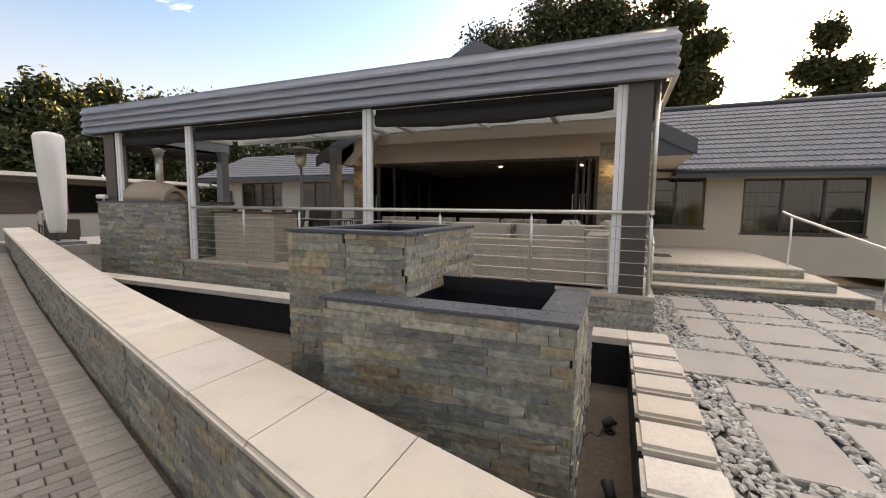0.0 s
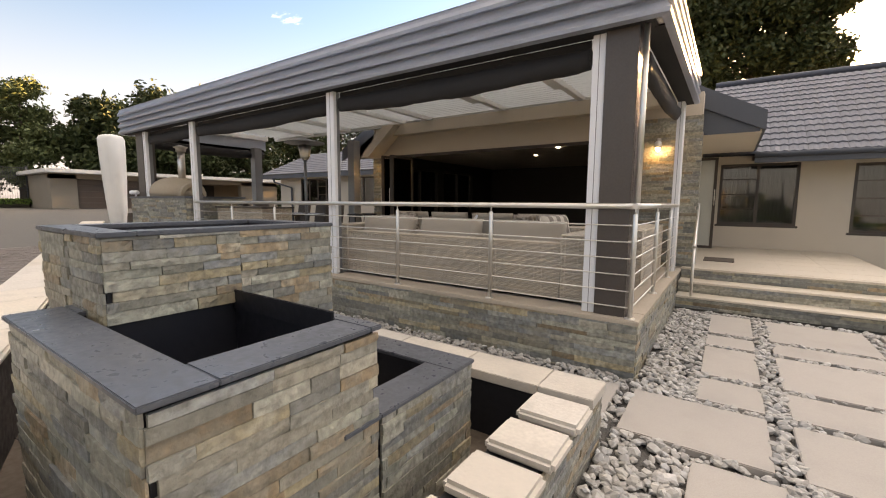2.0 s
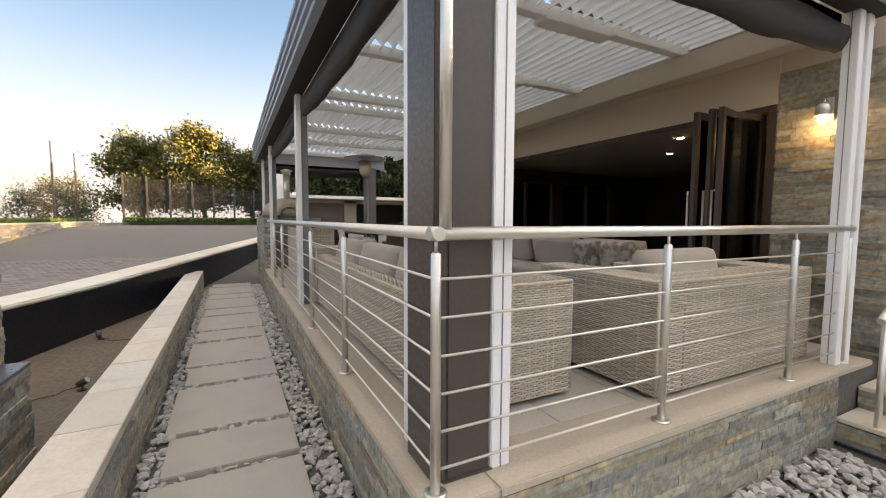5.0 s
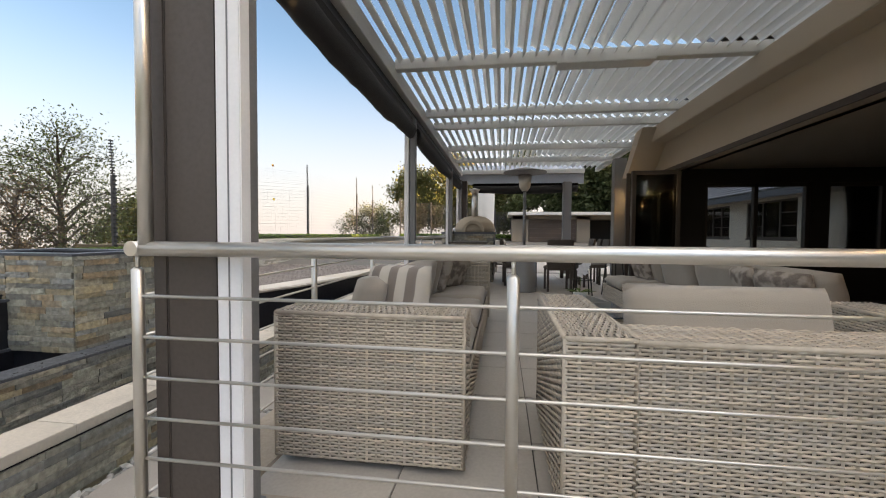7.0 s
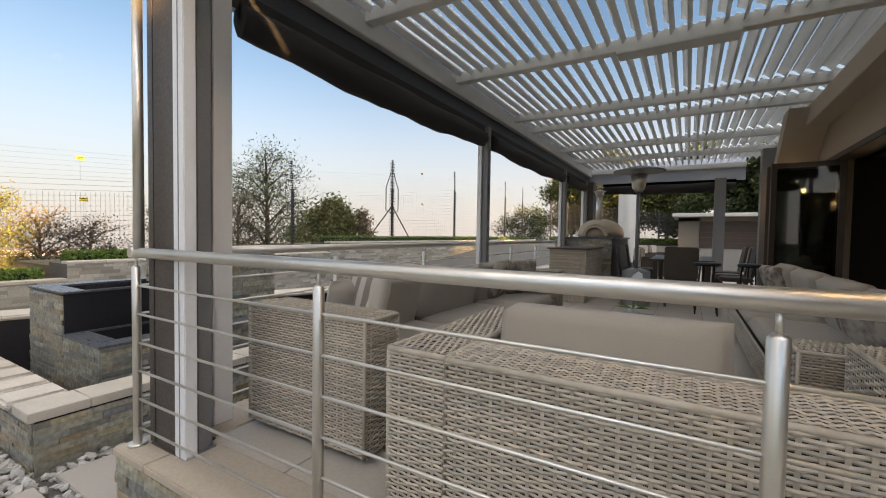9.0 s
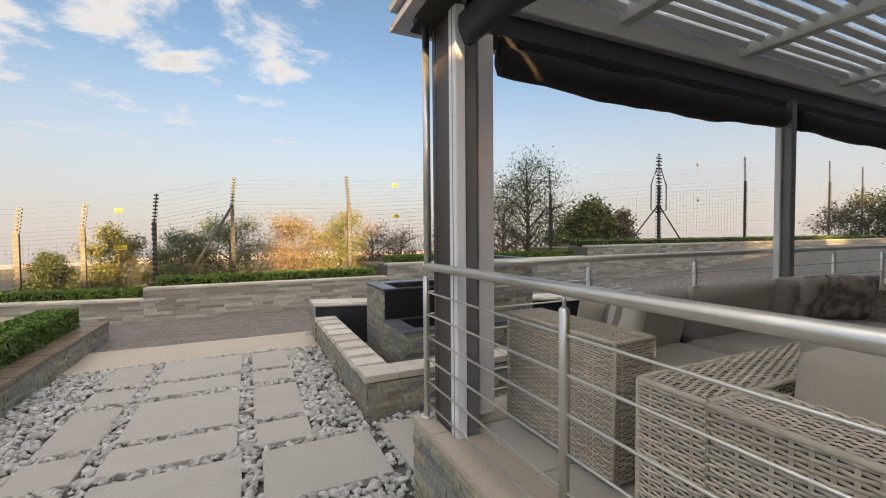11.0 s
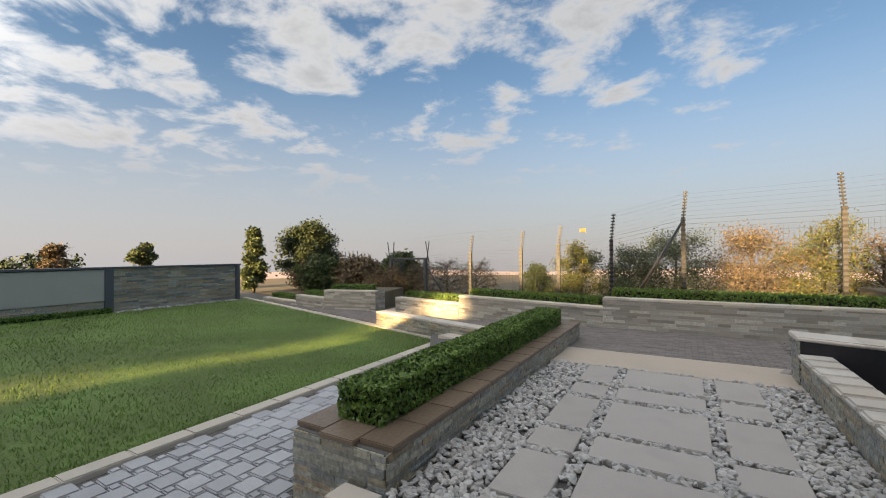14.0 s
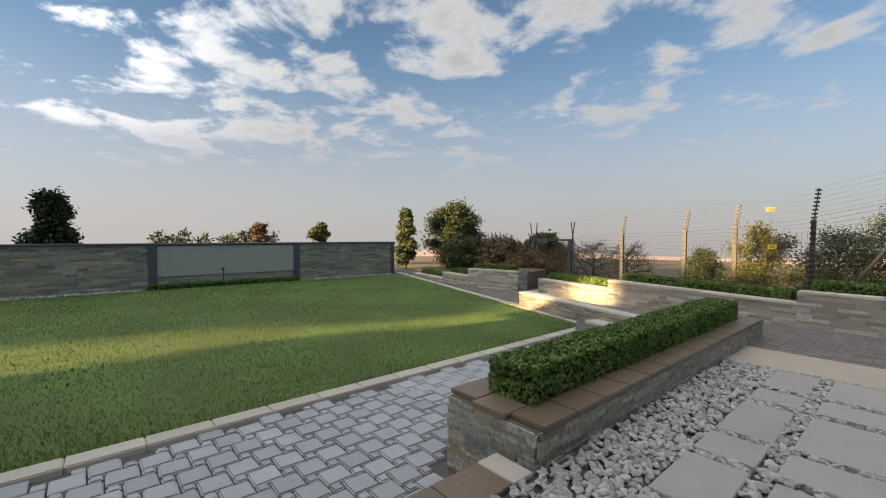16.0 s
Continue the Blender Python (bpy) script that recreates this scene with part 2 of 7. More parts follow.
PALETILE = mat("cream_floor_tile", (0.62, 0.56, 0.475), 0.4, grain=50, spread=0.05, blotch=1.5, stain=0.1, bump=0.03, obrandom=0.08)
ROOFTILE = mat("blue_grey_roof_tile", (0.11, 0.12, 0.15), 0.6, grain=40, spread=0.15, blotch=2, stain=0.2, bump=0.15, island=0.25)
PAVER = mat("brown_grey_paver", (0.24, 0.21, 0.19), 0.85, grain=70, spread=0.2, blotch=1.4, stain=0.3, bump=0.35, obrandom=0.35, second=(0.23, 0.205, 0.19))
PAVERJ = mat("brown_grey_paver_joined", (0.22, 0.195, 0.178), 0.85, grain=70, spread=0.2, blotch=1.4, stain=0.3, bump=0.35, island=0.35, second=(0.23, 0.205, 0.19))
COBBLE = mat("grey_cobble", (0.43, 0.435, 0.45), 0.65, grain=60, spread=0.12, blotch=1.6, stain=0.25, bump=0.3, obrandom=0.3)
COBBLEJ = mat("grey_cobble_joined", (0.43, 0.435, 0.45), 0.65, grain=60, spread=0.12, blotch=1.6, stain=0.25, bump=0.3, island=0.3)
KERBPAVER = mat("pale_border_paver", (0.34, 0.315, 0.285), 0.85, grain=70, spread=0.2, blotch=1.4, stain=0.3, bump=0.35, island=0.25)
KERB = mat("cream_concrete_kerb", (0.52, 0.475, 0.40), 0.8, grain=70, spread=0.08, blotch=2, stain=0.2, bump=0.2, obrandom=0.15)
SANDSCREED = mat("sandy_concrete_apron", (0.46, 0.40, 0.325), 0.85, grain=60, spread=0.08, blotch=1.2, stain=0.25, bump=0.15)
LAWN = mat("lawn_soil", (0.12, 0.19, 0.04), 0.95, grain=30, spread=0.3, blotch=0.5, stain=0.35, bump=0.6, second=(0.10, 0.14, 0.035))
GRASS = mat("grass_blades", (0.12, 0.25, 0.04), 0.7, grain=9, spread=0.2, blotch=0.6, stain=0.35, bump=0, island=0.4, second=(0.20, 0.27, 0.06), spec=0.25)
HEDGE = mat("clipped_hedge_leaf", (0.10, 0.19, 0.028), 0.5, grain=20, spread=0.2, blotch=3, stain=0.3, bump=0, island=0.5, second=(0.19, 0.28, 0.05), spec=0.35)
# near-black green for the deep shade between hedge leaves
HEDGECORE = mat("hedge_inner_shade", (0.012, 0.016, 0.006), 0.9, grain=30)
LEAFDARK = mat("dark_tree_leaf", (0.05, 0.075, 0.028), 0.6, grain=8, spread=0.2, blotch=0.4, stain=0.3, bump=0, island=0.5, second=(0.055, 0.07, 0.022), spec=0.3)
LEAFGOLD = mat("yellow_green_leaf", (0.12, 0.15, 0.04), 0.6, grain=8, spread=0.2, blotch=0.5, stain=0.3, bump=0, island=0.5, second=(0.17, 0.14, 0.045), spec=0.3)
LEAFDRY = mat("dry_brown_leaf", (0.24, 0.17, 0.10), 0.7, grain=8, spread=0.2, blotch=0.5, stain=0.2, bump=0, island=0.5, second=(0.16, 0.135, 0.08), spec=0.2)
LEAFGREEN = mat("grey_green_leaf", (0.12, 0.15, 0.06), 0.6, grain=8, spread=0.2, blotch=0.5, stain=0.3, bump=0, island=0.5, second=(0.10, 0.13, 0.05), spec=0.25)
BARK = mat("grey_brown_bark", (0.10, 0.08, 0.06), 0.9, grain=25, spread=0.25, bump=0.5)
VELD = mat("dry_veld", (0.155, 0.115, 0.078), 0.95, grain=2.0, spread=0.2, blotch=0.012, stain=0.4, bump=0.2, second=(0.12, 0.105, 0.06))
# pale pinkish tone that mixes distant haze into the hills' colour
HILLS = mat("haze_tinted_hills", (0.40, 0.30, 0.26), 1.0, grain=0.05, spread=0.1, blotch=0.006, stain=0.3, bump=0, second=(0.42, 0.36, 0.35))
GALV = mat("galvanised_steel", (0.055, 0.056, 0.06), 0.6, 0.1, grain=60, spread=0.1, blotch=5, stain=0.15, bump=0.03)
WIRE = mat("fence_wire", (0.09, 0.09, 0.09), 0.55, 0.4, grain=60, bump=0)
BLACKPL = mat("black_plastic", (0.012, 0.012, 0.013), 0.5, grain=60, bump=0.05)
YELLOW = mat("yellow_sign", (0.75, 0.55, 0.02), 0.6, grain=60, spread=0.04, bump=0)
ORANGE = mat("orange_sign", (0.70, 0.32, 0.06), 0.6, grain=60, spread=0.04, bump=0)
WICKER = mat("grey_beige_wicker", (0.72, 0.62, 0.49), 0.55, grain=25, spread=0.2, blotch=5, stain=0.2, bump=0.1, island=0.42, second=(0.58, 0.53, 0.46))
WICKERCORE = mat("wicker_backing", (0.045, 0.037, 0.028), 0.9, grain=40)
CUSHION = mat("taupe_cushion", (0.40, 0.355, 0.30), 0.9, grain=400, spread=0.08, blotch=2, stain=0.12, bump=0.25, bump_scale=220, sheen=0.2)
STRIPE = mat("cream_patterned_cushion", (0.52, 0.47, 0.40), 0.9, grain=300, spread=0.06, blotch=30, stain=0.75, bump=0.2, sheen=0.2)
sn, sl = STRIPE.node_tree.nodes, STRIPE.node_tree.links
band, tone, where = sn.new("ShaderNodeTexWave"), sn.new("ShaderNodeValToRGB"), sn.new("ShaderNodeTexCoord")
band.inputs["Scale"].default_value, band.inputs["Distortion"].default_value = 2.6, 0.4
sl.new(where.outputs["Object"], band.inputs["Vector"]), sl.new(band.outputs["Color"], tone.inputs[0])
tone.color_ramp.elements[0].position, tone.color_ramp.elements[0].color = 0.42, (0.24, 0.20, 0.17, 1)
tone.color_ramp.elements[1].position, tone.color_ramp.elements[1].color = 0.55, (0.58, 0.53, 0.46, 1)
sl.new(tone.outputs[0], sn["Principled BSDF"].inputs["Base Color"])
FLORAL = mat("leaf_print_cushion", (0.45, 0.40, 0.35), 0.9, grain=300, spread=0.06, blotch=11, stain=0.2, bump=0.2, second=(0.12, 0.095, 0.08))
CANVAS = mat("white_canvas_cover", (0.68, 0.68, 0.66), 0.85, grain=200, spread=0.04, blotch=3, stain=0.15, bump=0.3, bump_scale=8)
CLAY = mat("beige_clay_oven", (0.40, 0.34, 0.26), 0.9, grain=40, spread=0.1, blotch=3, stain=0.2, bump=0.3)
WOOD = mat("pale_wood_foot", (0.42, 0.36, 0.28), 0.7, grain=30, spread=0.15, stretch=(1, 8, 8))
GARAGEDOOR = mat("brown_garage_door", (0.10, 0.075, 0.06), 0.6, grain=40, spread=0.1)
WETBROWN = mat("wet_brown_sandstone", (0.20, 0.145, 0.10), 0.42, grain=40, spread=0.15, blotch=2, stain=0.3, bump=0.2, obrandom=0.25)
RUBBER = mat("grey_doormat", (0.11, 0.09, 0.075), 0.95, grain=200, bump=0.5)


def glass_mat(name, tint, rough=0.02, alpha=0.75):
    m = bpy.data.materials.new(name)
    m.use_nodes = True
    n, l = m.node_tree.nodes, m.node_tree.links
    n.clear()
    o, mx = n.new("ShaderNodeOutputMaterial"), n.new("ShaderNodeMixShader")
    tr, gl, fr = n.new("ShaderNodeBsdfTransparent"), n.new("ShaderNodeBsdfGlossy"), n.new("ShaderNodeFresnel")
    tr.inputs[0].default_value, gl.inputs["Roughness"].default_value = (*tint, 1), rough
    fr.inputs["IOR"].default_value = 1.7
    l.new(fr.outputs[0], mx.inputs[0]), l.new(tr.outputs[0], mx.inputs[1]), l.new(gl.outputs[0], mx.inputs[2])
    l.new(mx.outputs[0], o.inputs[0])
    return m


GLASS = glass_mat("window_glass", (0.55, 0.57, 0.56))
TINTED = glass_mat("tinted_glass", (0.75, 0.78, 0.80))
FROSTED = mat("frosted_door_glass", (0.45, 0.46, 0.42), 0.2, grain=60, spread=0.02, blotch=2, stain=0.1, bump=0, spec=0.8)
CURTAIN = mat("sheer_curtain", (0.42, 0.40, 0.37), 0.9, grain=80, spread=0.1, blotch=6, stain=0.3, bump=0.2)


def glow(name, color, strength):
    m = bpy.data.materials.new(name)
    m.use_nodes = True
    b = m.node_tree.nodes["Principled BSDF"]
    b.inputs["Emission Color"].default_value, b.inputs["Emission Strength"].default_value = (*color, 1), strength
    return m


BULB = glow("warm_bulb", (1.0, 0.62, 0.28), 12)
DOWNLIGHT = glow("downlight_lens", (1.0, 0.85, 0.65), 6)

# ---- building helpers ----


def box(bm, a, b, bevel=0.0):
    """A box between two corners, with its edges eased."""
    v = [bm.verts.new((x, y, z)) for x in (a[0], b[0]) for y in (a[1], b[1]) for z in (a[2], b[2])]
    f = [bm.faces.new([v[i] for i in q]) for q in ((0, 1, 3, 2), (4, 6, 7, 5), (0, 4, 5, 1), (2, 3, 7, 6), (0, 2, 6, 4), (1, 5, 7, 3))]
    if bevel:
        edges = {e for face in f for e in face.edges}
        bmesh.ops.bevel(bm, geom=list(edges), offset=bevel, segments=2, affect="EDGES")
    return bm


def boxes(*pairs, bevel=0.0):
    bm = bmesh.new()
    for a, b in pairs:
        box(bm, a, b, bevel)
    return bm


def tube(bm, pts, r, sides=10):
    """A round bar along a line of points; r is one radius or one for each point."""
    pts = [Vector(p) for p in pts]
    rs = r if isinstance(r, (list, tuple)) else [r] * len(pts)
    rings = []
    for i, p in enumerate(pts):
        d = (pts[min(i + 1, len(pts) - 1)] - pts[max(i - 1, 0)]).normalized()
        side = d.cross(Vector((0, 0, 1)) if abs(d.z) < 0.9 else Vector((0, 1, 0))).normalized()
        other = d.cross(side)
        rings.append([bm.verts.new(p + (side * math.cos(k * math.tau / sides) + other * math.sin(k * math.tau / sides)) * rs[i]) for k in range(sides)])
    for a, b in zip(rings, rings[1:]):
        for k in range(sides):
            bm.faces.new((a[k], a[(k + 1) % sides], b[(k + 1) % sides], b[k])).smooth = True
    bm.faces.new(rings[0]), bm.faces.new(rings[-1][::-1])
    return bm


def mesh_from(name, bm, material):
    bmesh.ops.recalc_face_normals(bm, faces=bm.faces)
    me = bpy.data.meshes.new(name)
    bm.to_mesh(me)
    bm.free()
    for m in (material if isinstance(material, (list, tuple)) else (material,)):
        me.materials.append(m)
    return me


def part(name, bm, material, parent, label=""):
    ob = new(name, mesh_from(name, bm, material))
    ob.parent = parent
    return tagged(ob, label)


def thing(name, label, category, at=None, group="", kind=""):
    ob = new(name)
    if at is not None:
        ob.matrix_world = at
    ob.empty_display_size = 0.1
    return tagged(ob, label, category, group, kind)


def solid(name, bm, material, label="", category="", group="", kind="structure"):
    return tagged(new(name, mesh_from(name, bm, material)), label, category, group, kind)


def raw(name, verts, faces, material, parent=None, label="", kind="", smooth=False):
    me = bpy.data.meshes.new(name)
    me.from_pydata(verts, [], faces)
    me.materials.append(material)
    if smooth:
        me.polygons.foreach_set("use_smooth", [True] * len(me.polygons))
    ob = new(name, me)
    ob.parent = parent
    return tagged(ob, label, kind=kind)


def rot_z(deg):
    return Matrix.Rotation(radians(deg), 4, "Z")


# pieces of stone share a few lumpy meshes of unit size, x along the wall, y out of it, z up
def lumpy_mesh(name, material, seed, jag=0.16):
    rng = random.Random(seed)
    bm = bmesh.new()
    nx, nz = 4, 2
    grid = [[bm.verts.new((i / nx - 0.5, 0.5 + (rng.uniform(-jag, jag) if 0 < i < nx or 0 < k < nz else rng.uniform(-0.3, 0.05)), k / nz - 0.5)) for i in range(nx + 1)] for k in range(nz + 1)]
    for k in range(nz):
        for i in range(nx):
            bm.faces.new((grid[k][i], grid[k][i + 1], grid[k + 1][i + 1], grid[k + 1][i]))
    edge = grid[0] + [r[-1] for r in grid[1:]] + grid[-1][-2::-1] + [r[0] for r in grid[-2:0:-1]]
    back = [bm.verts.new((v.co.x, -0.5, v.co.z)) for v in edge]
    for i in range(len(edge)):
        bm.faces.new((edge[i], back[i], back[(i + 1) % len(edge)], edge[(i + 1) % len(edge)]))
    return mesh_from(name, bm, material)


STONES = [lumpy_mesh("ledger_stone", STONE, s) for s in range(10)]


def ledger(parent, p0, p1, z0, z1, row=0.05, length=0.32, seed=0, pick=300, name="stone", material=None, top=None, gap=0.0025):
    """Stone cladding on the upright face from p0 to p1 (seen with p0 on the left): rows of thin split stones, each proud by its own depth.
    pick pieces are parts of their own; the rest are one joined part. top(u) gives a height that varies along the wall."""
    rng = random.Random(seed)
    a, b = Vector((*p0, 0)), Vector((*p1, 0))
    width = (b - a).length
    along = (b - a).normalized()
    out = Vector((along.y, -along.x, 0))
    cells = []
    z, k = z0, 0
    while z < z1 - 0.012:
        h = row * rng.uniform(0.75, 1.25)
        h = min(h, z1 - z)
        u = -rng.uniform(0, length)
        while u < width:
            ln = length * rng.uniform(0.5, 1.6)
            u0, u1 = max(u, 0.0), min(u + ln, width)
            if u1 - u0 > 0.03 and (top is None or z + h / 2 < top((u0 + u1) / 2)):
                cells.append((u0, u1, z, z + h, rng.uniform(0.009, 0.021)))
            u += ln
        z += h
    chosen = set(range(len(cells))) if len(cells) <= pick else set(rng.sample(range(len(cells)), pick)) if pick else set()
    verts, faces = [], []
    turn = Matrix((along, out, Vector((0, 0, 1)))).transposed().to_4x4()
    for i, (u0, u1, za, zb, d) in enumerate(cells):
        mid = a + along * ((u0 + u1) / 2) + Vector((0, 0, (za + zb) / 2)) + out * (d / 2 - 0.004)
        if i in chosen:
            ob = new(name, STONES[rng.randrange(len(STONES))])
            ob.parent = parent
            ob.matrix_basis = Matrix.Translation(mid) @ turn @ Matrix.Diagonal((u1 - u0 - gap, d, zb - za - gap * 0.7, 1))
        else:
            base = len(verts)
            hx, hz = (u1 - u0 - gap) / 2, (zb - za - gap * 0.7) / 2
            dd = [d + rng.uniform(-0.005, 0.004) for _ in range(4)]
            for (sx, sz), e in zip(((-1, -1), (1, -1), (1, 1), (-1, 1)), dd):
                p = a + along * ((u0 + u1) / 2 + sx * hx) + Vector((0, 0, (za + zb) / 2 + sz * hz))
                verts.append((p - out * 0.004)[:]), verts.append((p + out * e)[:])
            q = [base + 2 * j for j in range(4)]
            faces.append((q[0] + 1, q[1] + 1, q[2] + 1, q[3] + 1))
            for j in range(4):
                j2 = (j + 1) % 4
                faces.append((q[j], q[j2], q[j2] + 1, q[j] + 1))
    if verts:
        raw("stonework", verts, faces, material or STONE_JOINED, parent, "split ledger stone cladding", "stuff")


def caps(parent, cells, z0, z1, material=None, name="cap_stone", bevel=0.012):
    """Cap stones: rectangles (x0, y0, x1, y1) side by side."""
    for x0, y0, x1, y1 in cells:
        part(name, boxes(((x0 + 0.002, y0 + 0.002, z0), (x1 - 0.002, y1 - 0.002, z1)), bevel=bevel), material or CAPSTONE, parent)

# ---- ground, drive and far land ----
def ground_z(r):
    """The place stands on a rise: the land falls away past the fence."""
    for (ra, za), (rb, zb) in zip(LAND, LAND[1:]):
        if r <= rb:
            return za + (zb - za) * (r - ra) / (rb - ra)
    return LAND[-1][1]


LAND = [(0, -0.62), (44, -0.62), (70, -3.0), (160, -14), (450, -62), (900, -120), (3200, -170)]
gv_, gf_ = [(0, 0, -0.62)], []
for r, z in LAND[1:]:
    gv_ += [(r * math.cos(math.tau * k / 48), r * math.sin(math.tau * k / 48), z) for k in range(48)]
for k in range(48):
    gf_.append((0, 1 + k, 1 + (k + 1) % 48))
    for q in range(len(LAND) - 2):
        gf_.append((1 + 48 * q + k, 1 + 48 * (q + 1) + k, 1 + 48 * (q + 1) + (k + 1) % 48, 1 + 48 * q + (k + 1) % 48))
tagged(raw("ground", gv_, gf_, VELD, smooth=True), "dry brown veld falling away to the horizon", "ground", kind="structure")
# the garden side lies lower than the path: its things are laid out round this point and set back
EYE = Vector((1.37, 2.6, 1.71))
SET_BACK = 1.222
FAR = Matrix.Translation(EYE) @ Matrix.Diagonal((SET_BACK, SET_BACK, SET_BACK, 1)) @ Matrix.Translation(-EYE)


def far(p):
    return (FAR @ Vector(p))[:]


def drive_z(x):
    """The drive is level by the house and climbs towards the garages."""
    s = min(1.0, max(0.0, (-7 - x) / 19))
    e = min(1.0, max(0.0, (x - 2.6) / 7.4))
    return 1.15 * s * s * (3 - 2 * s) - 0.38 * e * e * (3 - 2 * e)


def sheet(name, x0, x1, y0, y1, zf, n, material, **kw):
    verts = [(x0 + (x1 - x0) * i / n, y, zf(x0 + (x1 - x0) * i / n)) for i in range(n + 1) for y in (y0, y1)]
    faces = [(2 * i, 2 * i + 2, 2 * i + 3, 2 * i + 1) for i in range(n)]
    ob = raw(name, verts, faces, material)
    return tagged(ob, kw.get("label", ""), kw.get("category", ""), kind="structure")


def lawn_line(x):
    """The edge between drive and lawn."""
    return -6.08 - 0.30 * (x - 6.3)


road_v, road_f = [], []
for i in range(41):
    x = 34 * i / 40
    road_v += [(x, -11.2 - 0.3 * max(0, x - 18), drive_z(x) - 0.055), (x, -4.9 if x < 6.2 else lawn_line(x) - 0.1, drive_z(x) - 0.055)]
    if i:
        road_f.append((2 * i - 2, 2 * i, 2 * i + 1, 2 * i - 1))
tagged(raw("road", road_v, road_f, MORTAR), "brick-paved drive falling gently past the garden", "driveway", kind="structure")
driveway = sheet("driveway", -46, 0, -9.9, 14, lambda x: drive_z(x) - 0.055, 60, MORTAR, label="brick-paved drive rising gently towards the garages", category="driveway")
WALL_IN = lambda x: -4.385 - 0.338 * x      # inner and outer line of the slanting drive wall
WALL_OUT = lambda x: -4.87 - 0.334 * x


def pavers(parent, region, course, brick, turn, zf, pick, seed, mats, name, gap=0.006, lift=0.06, jitter=0.004):
    """Rows of paving bricks, half-lapped, turned by some degrees about the origin; region(x, y) says where they lie."""
    rng = random.Random(seed)
    c, s = math.cos(radians(turn)), math.sin(radians(turn))
    near, rest = [], []
    (x0, x1, y0, y1), keep, is_near = region
    reach = 60
    for r in range(int(-reach / course), int(reach / course)):
        v = r * course
        if not (min(y0, y1) - 30 < v < max(y0, y1) + 30):
            continue
        for k in range(int(-reach / brick), int(reach / brick)):
            u = k * brick + (brick / 2 if r % 2 else 0)
            x, y = u * c - v * s, u * s + v * c
            if x0 < x < x1 and y0 < y < y1 and keep(x, y):
                (near if is_near(x, y) and len(near) < pick else rest).append((x, y))
    bm = boxes(((-brick / 2 + gap / 2, -course / 2 + gap / 2, -lift), (brick / 2 - gap / 2, course / 2 - gap / 2, 0)))
    bmesh.ops.bevel(bm, geom=[e for e in bm.edges if all(abs(v.co.z) < 1e-6 for v in e.verts)], offset=0.006, segments=1, affect="EDGES")
    me = mesh_from(name, bm, mats[0])
    for x, y in near:
        ob = new(name, me)
        ob.parent = parent
        ob.matrix_basis = pose(x, y, zf(x) + rng.uniform(-jitter, jitter), rng.uniform(-0.6, 0.6), rng.uniform(-0.6, 0.6), turn + rng.uniform(-0.8, 0.8))
    verts, faces = [], []
    for x, y in rest:
        b0, z = len(verts), zf(x) + rng.uniform(-jitter, jitter)
        hx, hy = brick / 2 - gap / 2, course / 2 - gap / 2
        for e, dz in ((0, -0.03), (0, -0.006), (0.006, 0)):
            for sx, sy in ((-1, -1), (1, -1), (1, 1), (-1, 1)):
                u, v = sx * (hx - e), sy * (hy - e)
                verts.append((x + u * c - v * s, y + u * s + v * c, z + dz))
        for lv in (0, 4):
            for j in range(4):
                faces.append((b0 + lv + j, b0 + lv + (j + 1) % 4, b0 + lv + 4 + (j + 1) % 4, b0 + lv + 4 + j))
        faces.append((b0 + 8, b0 + 9, b0 + 10, b0 + 11))
    if verts:
        raw(name + "_field", verts, faces, mats[1], parent, "", "stuff")


# far hills as a low ridge line round the horizon on the open side, haze painted into their colour
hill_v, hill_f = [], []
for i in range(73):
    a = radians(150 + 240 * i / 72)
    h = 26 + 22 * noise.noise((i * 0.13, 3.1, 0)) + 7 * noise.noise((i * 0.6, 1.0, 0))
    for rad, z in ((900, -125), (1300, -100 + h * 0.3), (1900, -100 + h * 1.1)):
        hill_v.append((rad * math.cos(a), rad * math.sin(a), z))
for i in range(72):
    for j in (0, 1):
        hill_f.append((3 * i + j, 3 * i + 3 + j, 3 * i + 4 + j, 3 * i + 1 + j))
tagged(raw("backdrop", hill_v, hill_f, HILLS, smooth=True), "low hills along the horizon with haze in their colour", "hills", kind="structure")

# ---- drive wall with its pale cap ----
drive_wall = thing("boundary_wall", "low stone-clad wall with pale sandstone cap along the drive", "wall", kind="structure")
XS = [0.02, -1.2, -2.4, -3.6, -4.8, -6.0, -7.5, -9.0, -10.5, -12.0, -13.6, -15.4]
cap_z = lambda x: 0.62 + max(0.0, -6 - x) * 0.027
core = bmesh.new()
for xa, xb in zip(XS, XS[1:]):
    vs = [core.verts.new((x, f(x) + e, z)) for x in (xa, xb) for f, e in ((WALL_OUT, 0.03), (WALL_IN, -0.03)) for z in (-0.12, cap_z(x) - 0.05)]
    for q in ((0, 1, 5, 4), (2, 6, 7, 3), (0, 2, 3, 1), (4, 5, 7, 6), (1, 3, 7, 5)):
        core.faces.new([vs[i] for i in q])
part("wall_core", core, LINER, drive_wall)
rngc = random.Random(5)
xa = 0.05
